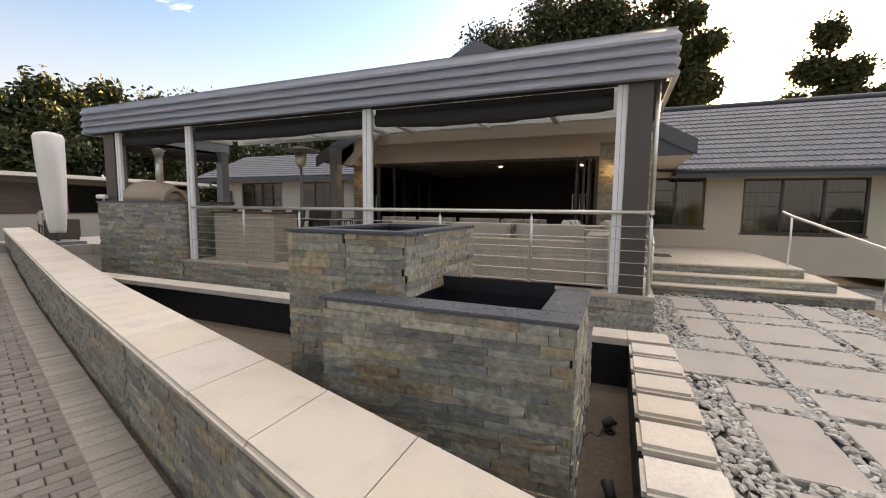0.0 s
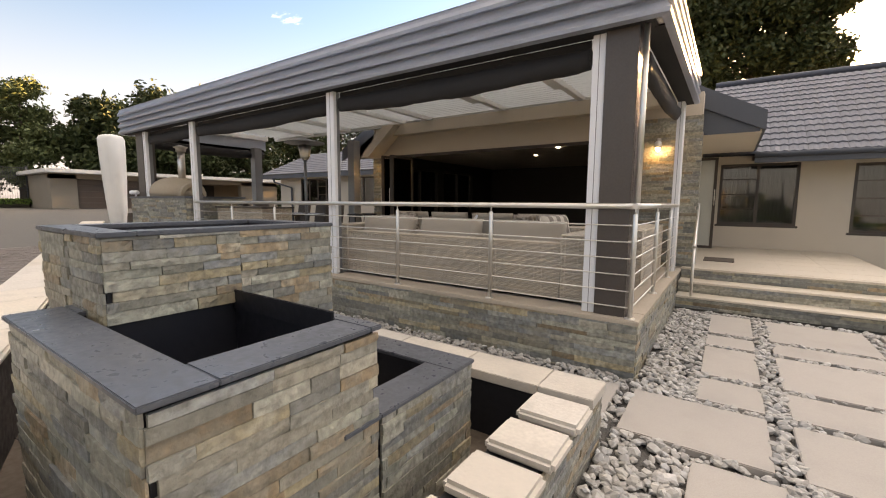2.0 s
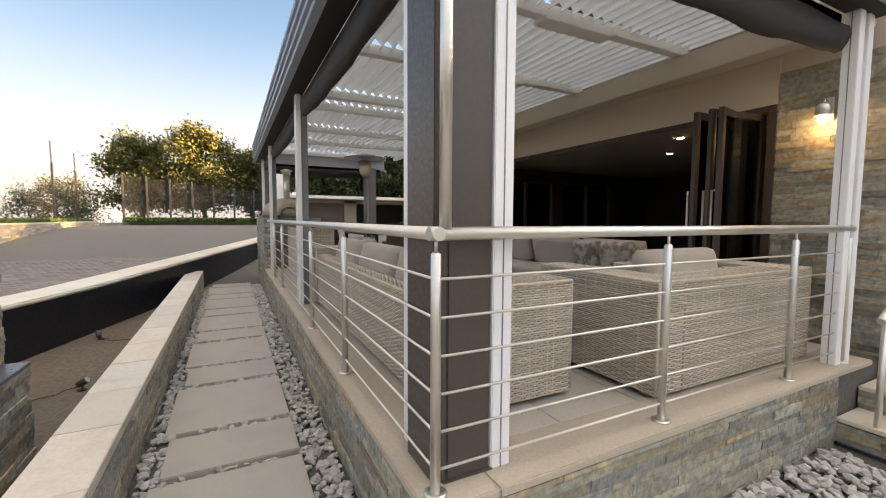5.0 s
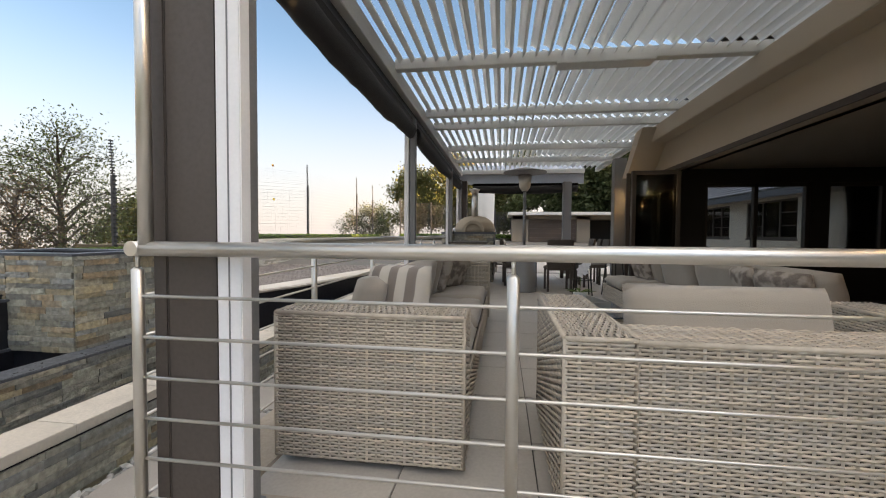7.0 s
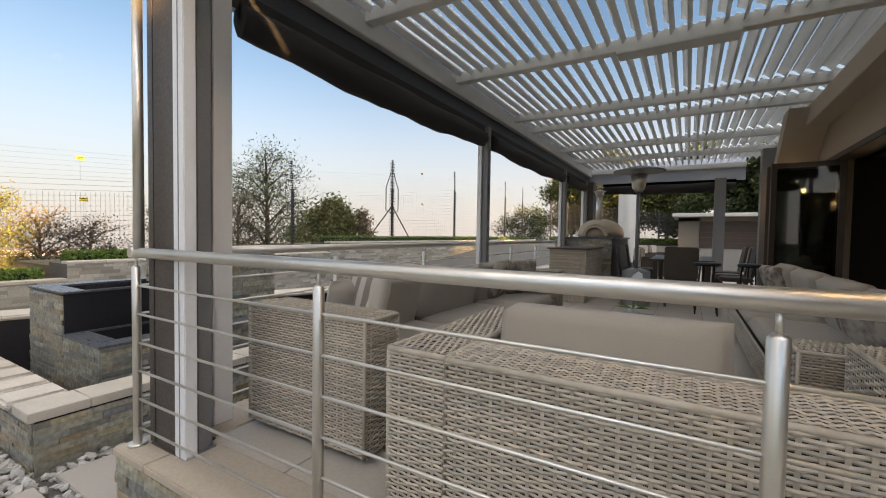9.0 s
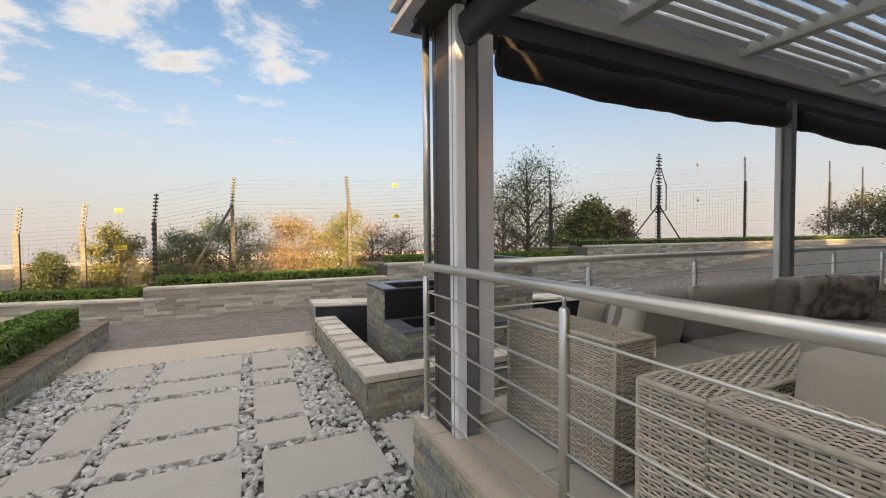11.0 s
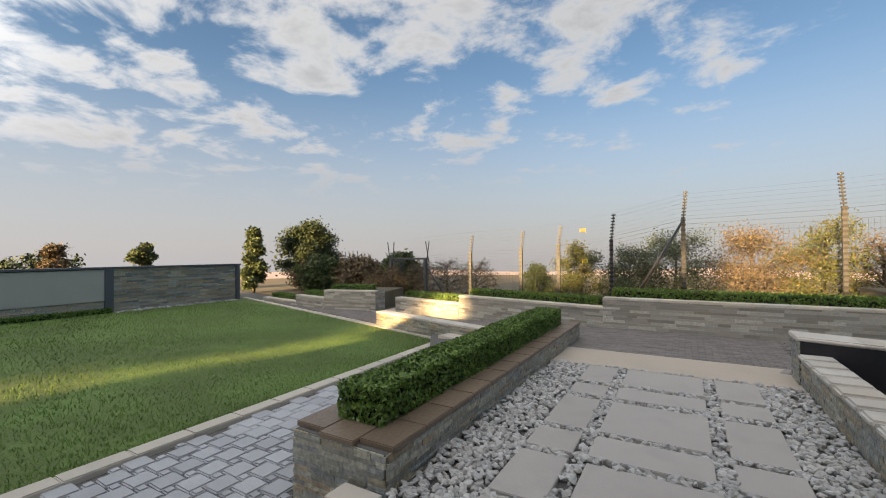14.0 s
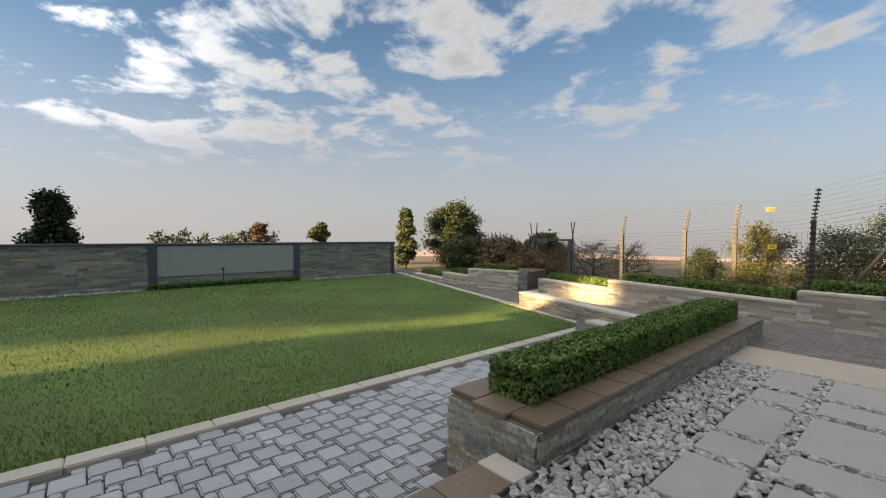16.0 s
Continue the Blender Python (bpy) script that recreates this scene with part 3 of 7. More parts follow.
while xa > -15.4:
    xb = xa - rngc.uniform(0.55, 0.62)
    bm = bmesh.new()
    vs = [bm.verts.new((x + e, f(x) + g, z)) for x, e in ((xa, -0.003), (xb, 0.003)) for f, g in ((WALL_OUT, -0.025), (WALL_IN, 0.02)) for z in (cap_z(x) - 0.055, cap_z(x))]
    for q in ((0, 1, 5, 4), (2, 6, 7, 3), (0, 2, 3, 1), (4, 5, 7, 6), (1, 3, 7, 5), (0, 4, 6, 2)):
        bm.faces.new([vs[i] for i in q])
    bmesh.ops.bevel(bm, geom=[e for e in bm.edges if abs(e.verts[0].co.x - e.verts[1].co.x) > 0.3], offset=0.018, segments=3, affect="EDGES")
    part("cap_stone", bm, CAPSTONE, drive_wall)
    xa = xb
for i, (xa, xb) in enumerate(zip(XS, XS[1:])):
    ledger(drive_wall, (xb, WALL_OUT(xb) + 0.012), (xa, WALL_OUT(xa) + 0.012), drive_z(xb) - 0.05, cap_z(xa) - 0.055, 0.042, 0.3, 40 + i, 90 if i < 3 else 0)
ledger(drive_wall, (0.02, WALL_OUT(0.02) + 0.03), (0.02, WALL_IN(0.02)), -0.05, 0.565, 0.045, 0.2, 39, 60)

# ---- pond: bed, low wall, cap blocks ----
solid("pond_bed", boxes(((-11, -4.7, -0.11), (-0.25, -1.3, -0.05))), PONDBED, "dusty screeded floor of the drained pond", "pond")
low_wall = thing("pond_wall", "low stone wall with pale sandstone cap round the drained pond", "wall", kind="structure")
part("wall_core", boxes(((-9.2, -1.47, -0.11), (-0.02, -1.22, 0.34)), ((-0.29, -4.42, -0.11), (-0.02, -1.47, 0.34))), LINER, low_wall, "black waterproofed inner face")
xa = 0.03
rngc = random.Random(8)
while xa > -9.2:
    xb = max(-9.2, xa - (0.34 if xa > 0 else rngc.uniform(0.58, 0.64)))
    caps(low_wall, [(xb, -1.50, xa, -1.19)], 0.34, 0.405, bevel=0.004)
    xa = xb
for k in range(8):
    y1 = -1.56 - k * 0.36
    part("cap_block", boxes(((-0.30, y1 - 0.285, 0.34), (0.05, y1, 0.405)), bevel=0.02), CAPSTONE, low_wall, "pale sandstone cap block set with gaps")
ledger(low_wall, (0.0, -4.42), (0.0, -1.2), -0.08, 0.34, 0.045, 0.28, 11, 200)
ledger(low_wall, (0.0, -1.2), (-9.2, -1.2), -0.08, 0.34, 0.045, 0.28, 12, 100)

# pond light fittings with their loose cables
def pond_light(x, y, turn):
    t = thing("pond_light", "small grey pond spotlight with a loose black cable", "light", pose(x, y, -0.05, 0, 0, turn), "pond lights")
    part("foot", tube(bmesh.new(), [(0, 0, 0), (0, 0, 0.012)], 0.035, 12), BLACKPL, t)
    part("stem", tube(bmesh.new(), [(0, 0, 0.01), (0, 0.02, 0.05)], 0.008, 8), BLACKPL, t)
    head = part("head", tube(bmesh.new(), [(-0.045, 0.02, 0.045), (-0.04, 0.02, 0.048), (0.02, 0.02, 0.085), (0.035, 0.02, 0.095)], [0.018, 0.03, 0.034, 0.036], 12), GALV, t, "dull metal lamp head")
    part("lens", tube(bmesh.new(), [(0.034, 0.02, 0.0945), (0.037, 0.02, 0.0963)], 0.029, 12), FROSTED, head, "pale lens")
    rng = random.Random(int(x * 100))
    pts = [(-0.04, 0.02, 0.03)]
    for i in range(7):
        pts.append((pts[-1][0] - rng.uniform(0.03, 0.09), pts[-1][1] + rng.uniform(-0.1, 0.1), 0.006 + 0.02 * rng.random()))
    part("cable", tube(bmesh.new(), pts, 0.004, 6), BLACKPL, t, "black cable")


for x, y, a in ((-0.42, -2.35, 20), (-0.40, -3.1, 110), (-3.0, -3.05, 60), (-4.2, -2.6, 10), (-5.6, -2.2, 200), (-3.6, -1.9, 80)):
    pond_light(x, y, a)

# ---- stepped stone water feature ----
def water_box(name, label, x0, x1, y0, y1, top, rim, inner, faces, seed, pick, back=None, bed=None):
    back = back or rim
    t = thing(name, label, "water feature", group="stepped water feature")
    for a, b in (((x0 + 0.01, y0 + 0.01), (x0 + rim, y1 - 0.01)), ((x1 - rim, y0 + 0.01), (x1 - 0.01, y1 - 0.01)), ((x0 + rim, y0 + 0.01), (x1 - rim, y0 + rim)), ((x0 + rim, y1 - back), (x1 - rim, y1 - 0.01))):
        part("shell_wall", boxes(((*a, -0.05), (*b, top - 0.022))), LINER, t, "black waterproofed inside")
    part("basin_floor", boxes(((x0 + rim, y0 + rim, inner - 0.03), (x1 - rim, y1 - back, inner))), bed or PONDBED, t, "dusty basin floor")
    for a, b in (((x0 - 0.02, y0 - 0.02), (x1 + 0.02, y0 + rim)), ((x0 - 0.02, y1 - back), (x1 + 0.02, y1 + 0.015)), ((x0 - 0.02, y0 + rim + 0.0015), (x0 + rim, y1 - back - 0.0015)), ((x1 - rim, y0 + rim + 0.0015), (x1 + 0.02, y1 - back - 0.0015))):
        bm = boxes(((*a, top - 0.022), (*b, top)), bevel=0.004)
        part("slate_coping", bm, SLATE, t, "blue-grey slate coping")
    for i, f in enumerate(faces):
        ledger(t, f[0], f[1], f[2] if len(f) > 2 else -0.05, top - 0.022, 0.047, 0.27, seed + i, pick[i])
    return t



water_box("water_feature_tower", "tall stone-clad box of a dry water feature with slate coping", -2.48, -1.60, -3.25, -2.01, 1.395, 0.13, 1.25,
          (((-2.48, -3.25), (-2.02, -3.25)), ((-2.02, -3.25), (-1.60, -3.25), 0.985), ((-1.60, -3.25), (-1.60, -2.64), 0.985), ((-1.60, -2.64), (-1.60, -2.01), 0.60),
           ((-1.60, -2.01), (-2.48, -2.01))), 60, (60, 40, 60, 80, 40))
mid = water_box("water_feature_basin", "middle stone-clad basin of a dry water feature with slate coping", -2.02, -0.60, -3.48, -2.62, 1.02, 0.19, 0.55,
                (((-2.02, -3.48), (-0.60, -3.48)), ((-0.60, -3.48), (-0.60, -2.62))), 70, (180, 120), 0.05, LINER)
part("liner_upstand", boxes(((-1.60, -2.685, 0.95), (-0.80, -2.672, 1.055)), bevel=0.003), LINER, mid, "black liner edge standing above the coping")
water_box("water_feature_trough", "lowest stone-clad trough of a dry water feature with slate coping", -2.3, -0.60, -2.80, -1.83, 0.617, 0.19, 0.22,
          (((-0.60, -2.60), (-0.60, -1.83)), ((-0.60, -1.83), (-2.3, -1.83))), 80, (120, 60))
pump = thing("pond_pump", "cream plastic pump fitting lying in the dry trough", "pump", pose(-1.42, -2.26, 0.22, 0, 0, 35))
part("body", tube(bmesh.new(), [(0, 0, 0), (0, 0, 0.03), (0, 0, 0.09), (0, 0, 0.11)], [0.05, 0.06, 0.055, 0.03], 14), CANVAS, pump)
part("spout", tube(bmesh.new(), [(0.03, 0, 0.05), (0.10, 0, 0.05)], 0.032, 12), CANVAS, pump)
part("cap", tube(bmesh.new(), [(0, 0, 0.11), (0, 0, 0.135)], 0.036, 8), CANVAS, pump)

# ---- patio plinth ----
plinth = thing("patio_plinth", "stone-clad patio plinth with a pale concrete edge", "plinth", kind="structure")
part("plinth_core", boxes(((-10.75, 0.012, -0.12), (-0.012, 4.1, 0.47))), MORTAR, plinth)
part("plinth_edge", boxes(((-8.15, -0.015, 0.47), (0.015, 0.30, 0.512)), ((-0.30, 0.30, 0.47), (0.015, 3.72, 0.512)), bevel=0.006), SANDSCREED, plinth, "pale screeded edge")
ledger(plinth, (-8.1, 0.0), (0.0, 0.0), -0.06, 0.47, 0.05, 0.42, 21, 160)
ledger(plinth, (0.0, 0.0), (0.0, 3.2), -0.06, 0.47, 0.05, 0.36, 22, 200)
floor = thing("floor", "grey tiled covered patio floor", "floor", kind="structure")
part("screed", boxes(((-10.75, 0.30, 0.47), (-0.30, 4.1, 0.492))), MORTAR, floor)
tile = mesh_from("floor_tile", boxes(((-0.297, -0.297, 0), (0.297, 0.297, 0.012)), bevel=0.002), TILEFLOOR)
for i in range(18):
    for j in range(7):
        x, y = -0.6 - 0.6 * i, 0.6 + 0.6 * j
        if y < 4.0 and x > -10.6:
            ob = new("floor_tile", tile)
            ob.parent, ob.matrix_basis = floor, pose(x, y, 0.492)

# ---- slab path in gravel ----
# bed coloured dark as the shade in the gaps of the gravel
solid("gravel_bed", boxes(((0.0, -4.16, -0.115), (3.16, 3.05, -0.03)), ((-9.6, -1.19, -0.115), (-0.0, -0.01, -0.03))), SOIL_AND_SHADE, "gravel bed darkened for the shade between the stones", "gravel")
path = thing("slab_path", "grey concrete slabs of two sizes set in loose gravel", "path", kind="structure")
SLABS = []
rows_y = [(-4.08, -3.26), (-3.14, -2.70), (-2.56, -1.64), (-1.54, -1.09)]
for y0, y1 in rows_y:
    for x0, x1 in ((0.51, 0.97), (1.10, 2.02), (2.14, 2.56)):
        SLABS.append((x0, x1, y0, y1))
SLABS += [(0.06, 0.92, -0.98, -0.25), (1.06, 2.00, -0.98, -0.25), (2.14, 2.56, -0.98, -0.25)]
for y0, y1 in ((-0.15, 0.36), (0.44, 1.34), (1.43, 1.84), (1.94, 2.92)):
    for x0, x1 in ((0.48, 0.92), (1.07, 2.00), (2.14, 2.56)):
        SLABS.append((x0, x1, y0, y1))
WALKWAY = []
xw = -0.06
for i in range(16):
    w = 0.90 if i % 2 else 0.50
    if i == 0:
        w = 0.46
    WALKWAY.append((xw - w, xw, -1.08 if i % 2 else -1.04, -0.24))
    xw -= w + 0.07
    if xw < -9.3:
        break
rngs = random.Random(3)
for x0, x1, y0, y1 in SLABS + WALKWAY:
    part("slab", boxes(((x0, y0, -0.04), (x1, y1, 0.012 + rngs.uniform(-0.004, 0.004))), bevel=0.006), SLAB, path)


ICO = bmesh.new()
bmesh.ops.create_icosphere(ICO, subdivisions=1, radius=1)
ICO_V = np.array([v.co[:] for v in ICO.verts])
ICO_F = [[v.index for v in f.verts] for f in ICO.faces]
ICO.free()


def gravel(name, label, region, count, blocked, size, z, seed, hump=0.0):
    """Loose angular stones strewn over a rectangle, but not where a slab lies."""
    rng = np.random.default_rng(seed)
    verts, faces = [], []
    x0, x1, y0, y1 = region
    for _ in range(count):
        x, y = rng.uniform(x0, x1), rng.uniform(y0, y1)
        if any(a - 0.006 < x < b + 0.006 and c - 0.006 < y < d + 0.006 for a, b, c, d in blocked):
            continue
        s = size * rng.uniform(0.55, 1.25)
        p = ICO_V * (1 + rng.uniform(-0.28, 0.28, (len(ICO_V), 1))) * np.array([s, s * rng.uniform(0.55, 0.9), s * rng.uniform(0.4, 0.65)])
        m = np.array(Euler((rng.uniform(-0.5, 0.5), rng.uniform(-0.5, 0.5), rng.uniform(0, 6.3))).to_matrix())
        p = p @ m.T + np.array([x, y, z + rng.uniform(-0.012, 0.02) + hump * rng.uniform(0, 1)])
        b0 = len(verts)
        verts.extend(map(tuple, p.tolist()))
        faces.extend([[b0 + i for i in f] for f in ICO_F])
    ob = raw(name, verts, faces, PEBBLE)
    return tagged(ob, label, "gravel", kind="stuff")


gravel("gravel", "loose grey gravel between the path slabs", (0.03, 3.14, -4.14, 3.02), 14000, SLABS, 0.040, -0.006, 1)
gravel("gravel", "loose grey gravel along the patio walkway", (-9.4, -0.02, -1.16, -0.03), 7000, WALKWAY, 0.034, -0.012, 2)
solid("pavement", boxes(((-0.2, -5.25, -0.10), (3.2, -4.17, -0.005))), SANDSCREED, "sandy concrete apron at the end of the slab path", "pavement")

# ---- steps and entrance landing ----
steps = thing("steps", "three broad stone-fronted entrance steps with pale tiled treads", "steps", kind="structure")
for i, (y, xr, z) in enumerate(((3.22, 3.42, 0.17), (3.56, 3.06, 0.34), (3.92, 2.72, 0.51))):
    part("tread", boxes(((0.0, y - 0.02, z - 0.03), (xr, 8.4, z)), bevel=0.006), PALETILE, steps, "pale tread with eased nosing")
    part("riser_core", boxes(((0.01, y + 0.012, z - 0.20), (xr - 0.02, 8.3, z - 0.03))), MORTAR, steps)
    ledger(steps, (0.0, y), (xr - 0.01, y), z - 0.175, z - 0.032, 0.05, 0.5, 90 + i, 45)
landing_tile = mesh_from("landing_tile", boxes(((-0.297, -0.297, 0), (0.297, 0.297, 0.008)), bevel=0.002), PALETILE)
for i in range(4):
    for j in range(7):
        ob = new("landing_tile", landing_tile)
        ob.parent, ob.matrix_basis = steps, pose(0.42 + 0.6 * i, 4.32 + 0.6 * j, 0.505)


def hand_rail(label, top_foot, low_foot):
    t = thing("handrail", label, "handrail", group="step handrails")
    (x0, y0, z0), (x1, y1, z1) = top_foot, low_foot
    part("post", tube(bmesh.new(), [(x0, y0, z0), (x0, y0, z0 + 0.93)], 0.02, 12), STEEL, t)
    part("post", tube(bmesh.new(), [(x1, y1, z1), (x1, y1, z1 + 0.93)], 0.02, 12), STEEL, t)
    part("rail", tube(bmesh.new(), [(x0 - (x1 - x0) * 0.12, y0 - (y1 - y0) * 0.12, z0 + 0.97 + (z0 - z1) * 0.12), (x0, y0, z0 + 0.95), (x1, y1, z1 + 0.95), (x1 + (x1 - x0) * 0.08, y1 + (y1 - y0) * 0.08, z1 + 0.95 - (z0 - z1) * 0.08)], 0.024, 12), STEEL, t)
    for x, y, z in (top_foot, low_foot):
        part("flange", tube(bmesh.new(), [(x, y, z), (x, y, z + 0.012)], 0.045, 16), STEEL, t)


hand_rail("stainless steel handrail beside the entrance steps", (0.15, 4.45, 0.51), (0.2, 3.26, 0.0))
hand_rail("stainless steel handrail on the open side of the steps", (2.61, 4.40, 0.51), (3.53, 3.25, 0.0))

# ---- patio roof: fascia, gutter beams, louvres ----
pergola = thing("louvre_roof", "silver louvred patio roof with a ribbed deep fascia", "pergola", kind="structure")
PROFILE = [(0.0, 3.02), (-0.035, 3.025)]
for k in range(4):
    z = 3.03 + 0.13 * k
    PROFILE += [(-0.065, z), (-0.07, z + 0.035), (-0.03, z + 0.095), (-0.022, z + 0.128)]
PROFILE += [(-0.03, 3.56), (0.06, 3.565)]


def ribbed(p0, p1, out):
    a, b, o = Vector((*p0, 0)), Vector((*p1, 0)), Vector((*out, 0))
    bm = bmesh.new()
    d = (b - a).normalized()
    lines = []
    for e, z in PROFILE:
        # mitre the near corner: the profile grows along the wall as it comes out
        lines.append((bm.verts.new(a - o * e + Vector((0, 0, z))), bm.verts.new(b - o * e * 1.0 + d * (-e) * MITRE + Vector((0, 0, z)))))
    for (p, q), (r, s) in zip(lines, lines[1:]):
        bm.faces.new((p, q, s, r))
    bmesh.ops.solidify(bm, geom=bm.faces[:], thickness=0.004)
    return bm


MITRE = 1.0
part("fascia_front", ribbed((-11.0, 0.0), (0.05, 0.0), (0, -1)), FASCIA, pergola, "ribbed silver-grey fascia")
part("fascia_side", ribbed((0.05, 3.57), (0.05, 0.0), (1, 0)), FASCIA, pergola, "ribbed silver-grey fascia")
part("fascia_end", boxes(((-11.06, 0.0, 3.02), (-11.0, 3.6, 3.56))), FASCIA, pergola, "silver-grey fascia")
part("gutter_beam", boxes(((-11.0, 0.09, 3.24), (-0.03, 0.17, 3.42)), ((-0.16, 0.17, 3.24), (-0.03, 3.57, 3.42)), ((-11.0, 3.90, 3.345), (-0.16, 3.995, 3.46)), ((-11.0, 0.17, 3.30), (-10.85, 3.6, 3.42)), bevel=0.006), LOUVRE, pergola, "white gutter beam")
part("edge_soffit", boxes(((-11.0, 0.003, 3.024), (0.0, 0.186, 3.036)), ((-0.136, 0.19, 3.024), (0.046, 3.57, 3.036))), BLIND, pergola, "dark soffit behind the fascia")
part("roof_upstand", boxes(((-11.0, 0.06, 3.04), (0.0, 0.088, 3.54)), ((-0.028, 0.09, 3.04), (0.0, 3.57, 3.54))), DARKTRIM, pergola)
BEAMS = (-1.72, -3.26, -5.10, -5.85, -7.70, -9.20)
for x in BEAMS:
    part("louvre_beam", boxes(((x - 0.055, 0.17, 3.345), (x + 0.055, 3.90, 3.455)), bevel=0.005), LOUVRE, pergola, "white cross beam")
part("motor_cover", boxes(((-3.36, 1.87, 3.305), (-3.16, 2.82, 3.345)), ((-1.81, 1.87, 3.305), (-1.63, 2.7, 3.345)), bevel=0.006), LOUVRE, pergola, "white motor housing")
edges_x = [-0.16, *BEAMS, -10.85]
PITCH = 0.130
pr = [(-0.075, -0.008), (-0.05, 0.010), (0.0, 0.016), (0.05, 0.010), (0.076, -0.006), (0.080, -0.062), (0.072, -0.062), (0.066, -0.010), (0.05, 0.002), (0.0, 0.006), (-0.05, 0.002)]
for xa, xb in zip(edges_x, edges_x[1:]):
    ln = xa - xb - 0.10
    bm = bmesh.new()
    ra = [bm.verts.new((0.0, y * 0.74, z * 1.0)) for y, z in pr]
    rb = [bm.verts.new((-ln, y * 0.74, z * 1.0)) for y, z in pr]
    for k in range(len(pr)):
        bm.faces.new((ra[k], ra[(k + 1) % len(pr)], rb[(k + 1) % len(pr)], rb[k]))
    bm.faces.new(ra), bm.faces.new(rb[::-1])
    me = mesh_from("louvre_blade", bm, LOUVRE)
    for k in range(29):
        ob = new("louvre_blade", me)
        ob.parent = pergola
        ob.matrix_basis = pose(xa - 0.05, 0.22 + k * PITCH, 3.485, -40, 0, 0)

# ---- posts, blinds ----
def patio_post(name, x0, x1, y0, y1, z0, material, label):
    t = thing("patio_post", label, "post", group="patio posts")
    part("shaft", boxes(((x0, y0, z0), (x1, y1, 3.03)), bevel=0.006), material, t)
    part("base_plate", boxes(((x0 - 0.012, y0 - 0.012, z0), (x1 + 0.012, y1 + 0.012, z0 + 0.008))), material, t)
    return t


def white_channel(x0, x1, y0, y1, z0=0.512, z1=3.03):
    t = thing("blind_guide", "white aluminium blind guide channel standing on the plinth", "blind guide", group="blind guides")
    long_x = (x1 - x0) > (y1 - y0)
    part("channel", boxes(((x0, y0, z0), (x1, y1, z1)), bevel=0.004), WHITE, t)
    if long_x:
        m = (x0 + x1) / 2
        part("groove", boxes(((m - 0.003, y0 - 0.002, z0), (m + 0.003, y0 - 0.0005, z1))), GREYPOST, t, "grey guide groove")
    else:
        m = (y0 + y1) / 2
        part("groove", boxes(((x1 + 0.0005, m - 0.003, z0), (x1 + 0.002, m + 0.003, z1))), GREYPOST, t, "grey guide groove")


corner_post = thing("patio_post", "broad dark bronze corner post of the patio roof", "post", group="patio posts")
part("shaft", boxes(((-0.39, 0.07, 0.512), (-0.12, 0.128, 3.03)), ((-0.30, 0.13, 0.512), (-0.12, 0.33, 3.03)), bevel=0.005), BROWN, corner_post)
part("base_plate", boxes(((-0.312, 0.11, 0.512), (-0.108, 0.342, 0.52))), BROWN, corner_post)
white_channel(-0.51, -0.395, 0.10, 0.19)
white_channel(-0.17, -0.11, 0.335, 0.43)
patio_post("patio_post", -0.26, -0.182, 0.345, 0.405, 0.512, GREYPOST, "slim grey steel post behind the bronze corner post")
pole = thing("corner_pole", "round pale metal pole rising from the rail corner", "pole")
part("pole", tube(bmesh.new(), [(-0.068, 0.092, 1.53), (-0.068, 0.092, 3.03)], 0.024, 14), STEEL, pole)
for x, w in ((-4.03, 0.075), (-7.98, 0.075), (-10.10, 0.07)):
    white_channel(x - w, x + w, 0.10, 0.155, 0.512 if x > -8.1 else 1.62)
    patio_post("patio_post", x - 0.045, x + 0.045, 0.16, 0.235, 0.512, GREYPOST, "slim grey steel post of the patio roof")
patio_post("patio_post", -10.6, -10.25, 0.12, 0.36, 1.62, BROWN, "dark bronze end post above the stone pier")
for y in (3.28, 3.42):
    white_channel(-0.14, -0.05, y, y + 0.085)
for x, y in ((-10.7, 3.1), (-7.2, 3.55)):
    patio_post("patio_post", x - 0.11, x + 0.11, y - 0.11, y + 0.11, 0.5, GREYPOST, "grey steel post at the far side of the patio")


def rolled_blind(p0, p1, sag, seed):
    """A rolled clear-and-charcoal drop blind hung under the fascia, sagging a little."""
    t = thing("roller_blind", "rolled-up charcoal fabric blind strapped under the roof edge", "blind", group="rolled blinds")
    a, b = Vector(p0), Vector(p1)
    n = 26
    rng = random.Random(seed)
    d = (b - a).normalized()
    side = Vector((-d.y, d.x, 0))
    bm = bmesh.new()
    rows = []
    for i in range(n + 1):
        f = i / n
        drop = sag * 4 * f * (1 - f) + rng.uniform(-0.006, 0.006)
        c = a.lerp(b, f)
        ring = []
        for k in range(10):
            an = math.tau * k / 10
            r = 0.062 + 0.008 * math.sin(3 * an + i * 0.7)
            ring.append(bm.verts.new(c + side * (math.cos(an) * r) + Vector((0, 0, math.sin(an) * (r + 0.035 + drop / 2) - drop / 2))))
        rows.append(ring)
    for p, q in zip(rows, rows[1:]):
        for k in range(10):
            bm.faces.new((p[k], p[(k + 1) % 10], q[(k + 1) % 10], q[k])).smooth = True
    bm.faces.new(rows[0]), bm.faces.new(rows[-1][::-1])
    part("roll", bm, BLIND, t)
    part("valance", boxes(((min(p0[0], p1[0]), min(p0[1], p1[1]) - 0.012, 2.86), (max(p0[0], p1[0]), max(p0[1], p1[1]) + 0.012, 3.02))), BLIND, t, "charcoal valance")


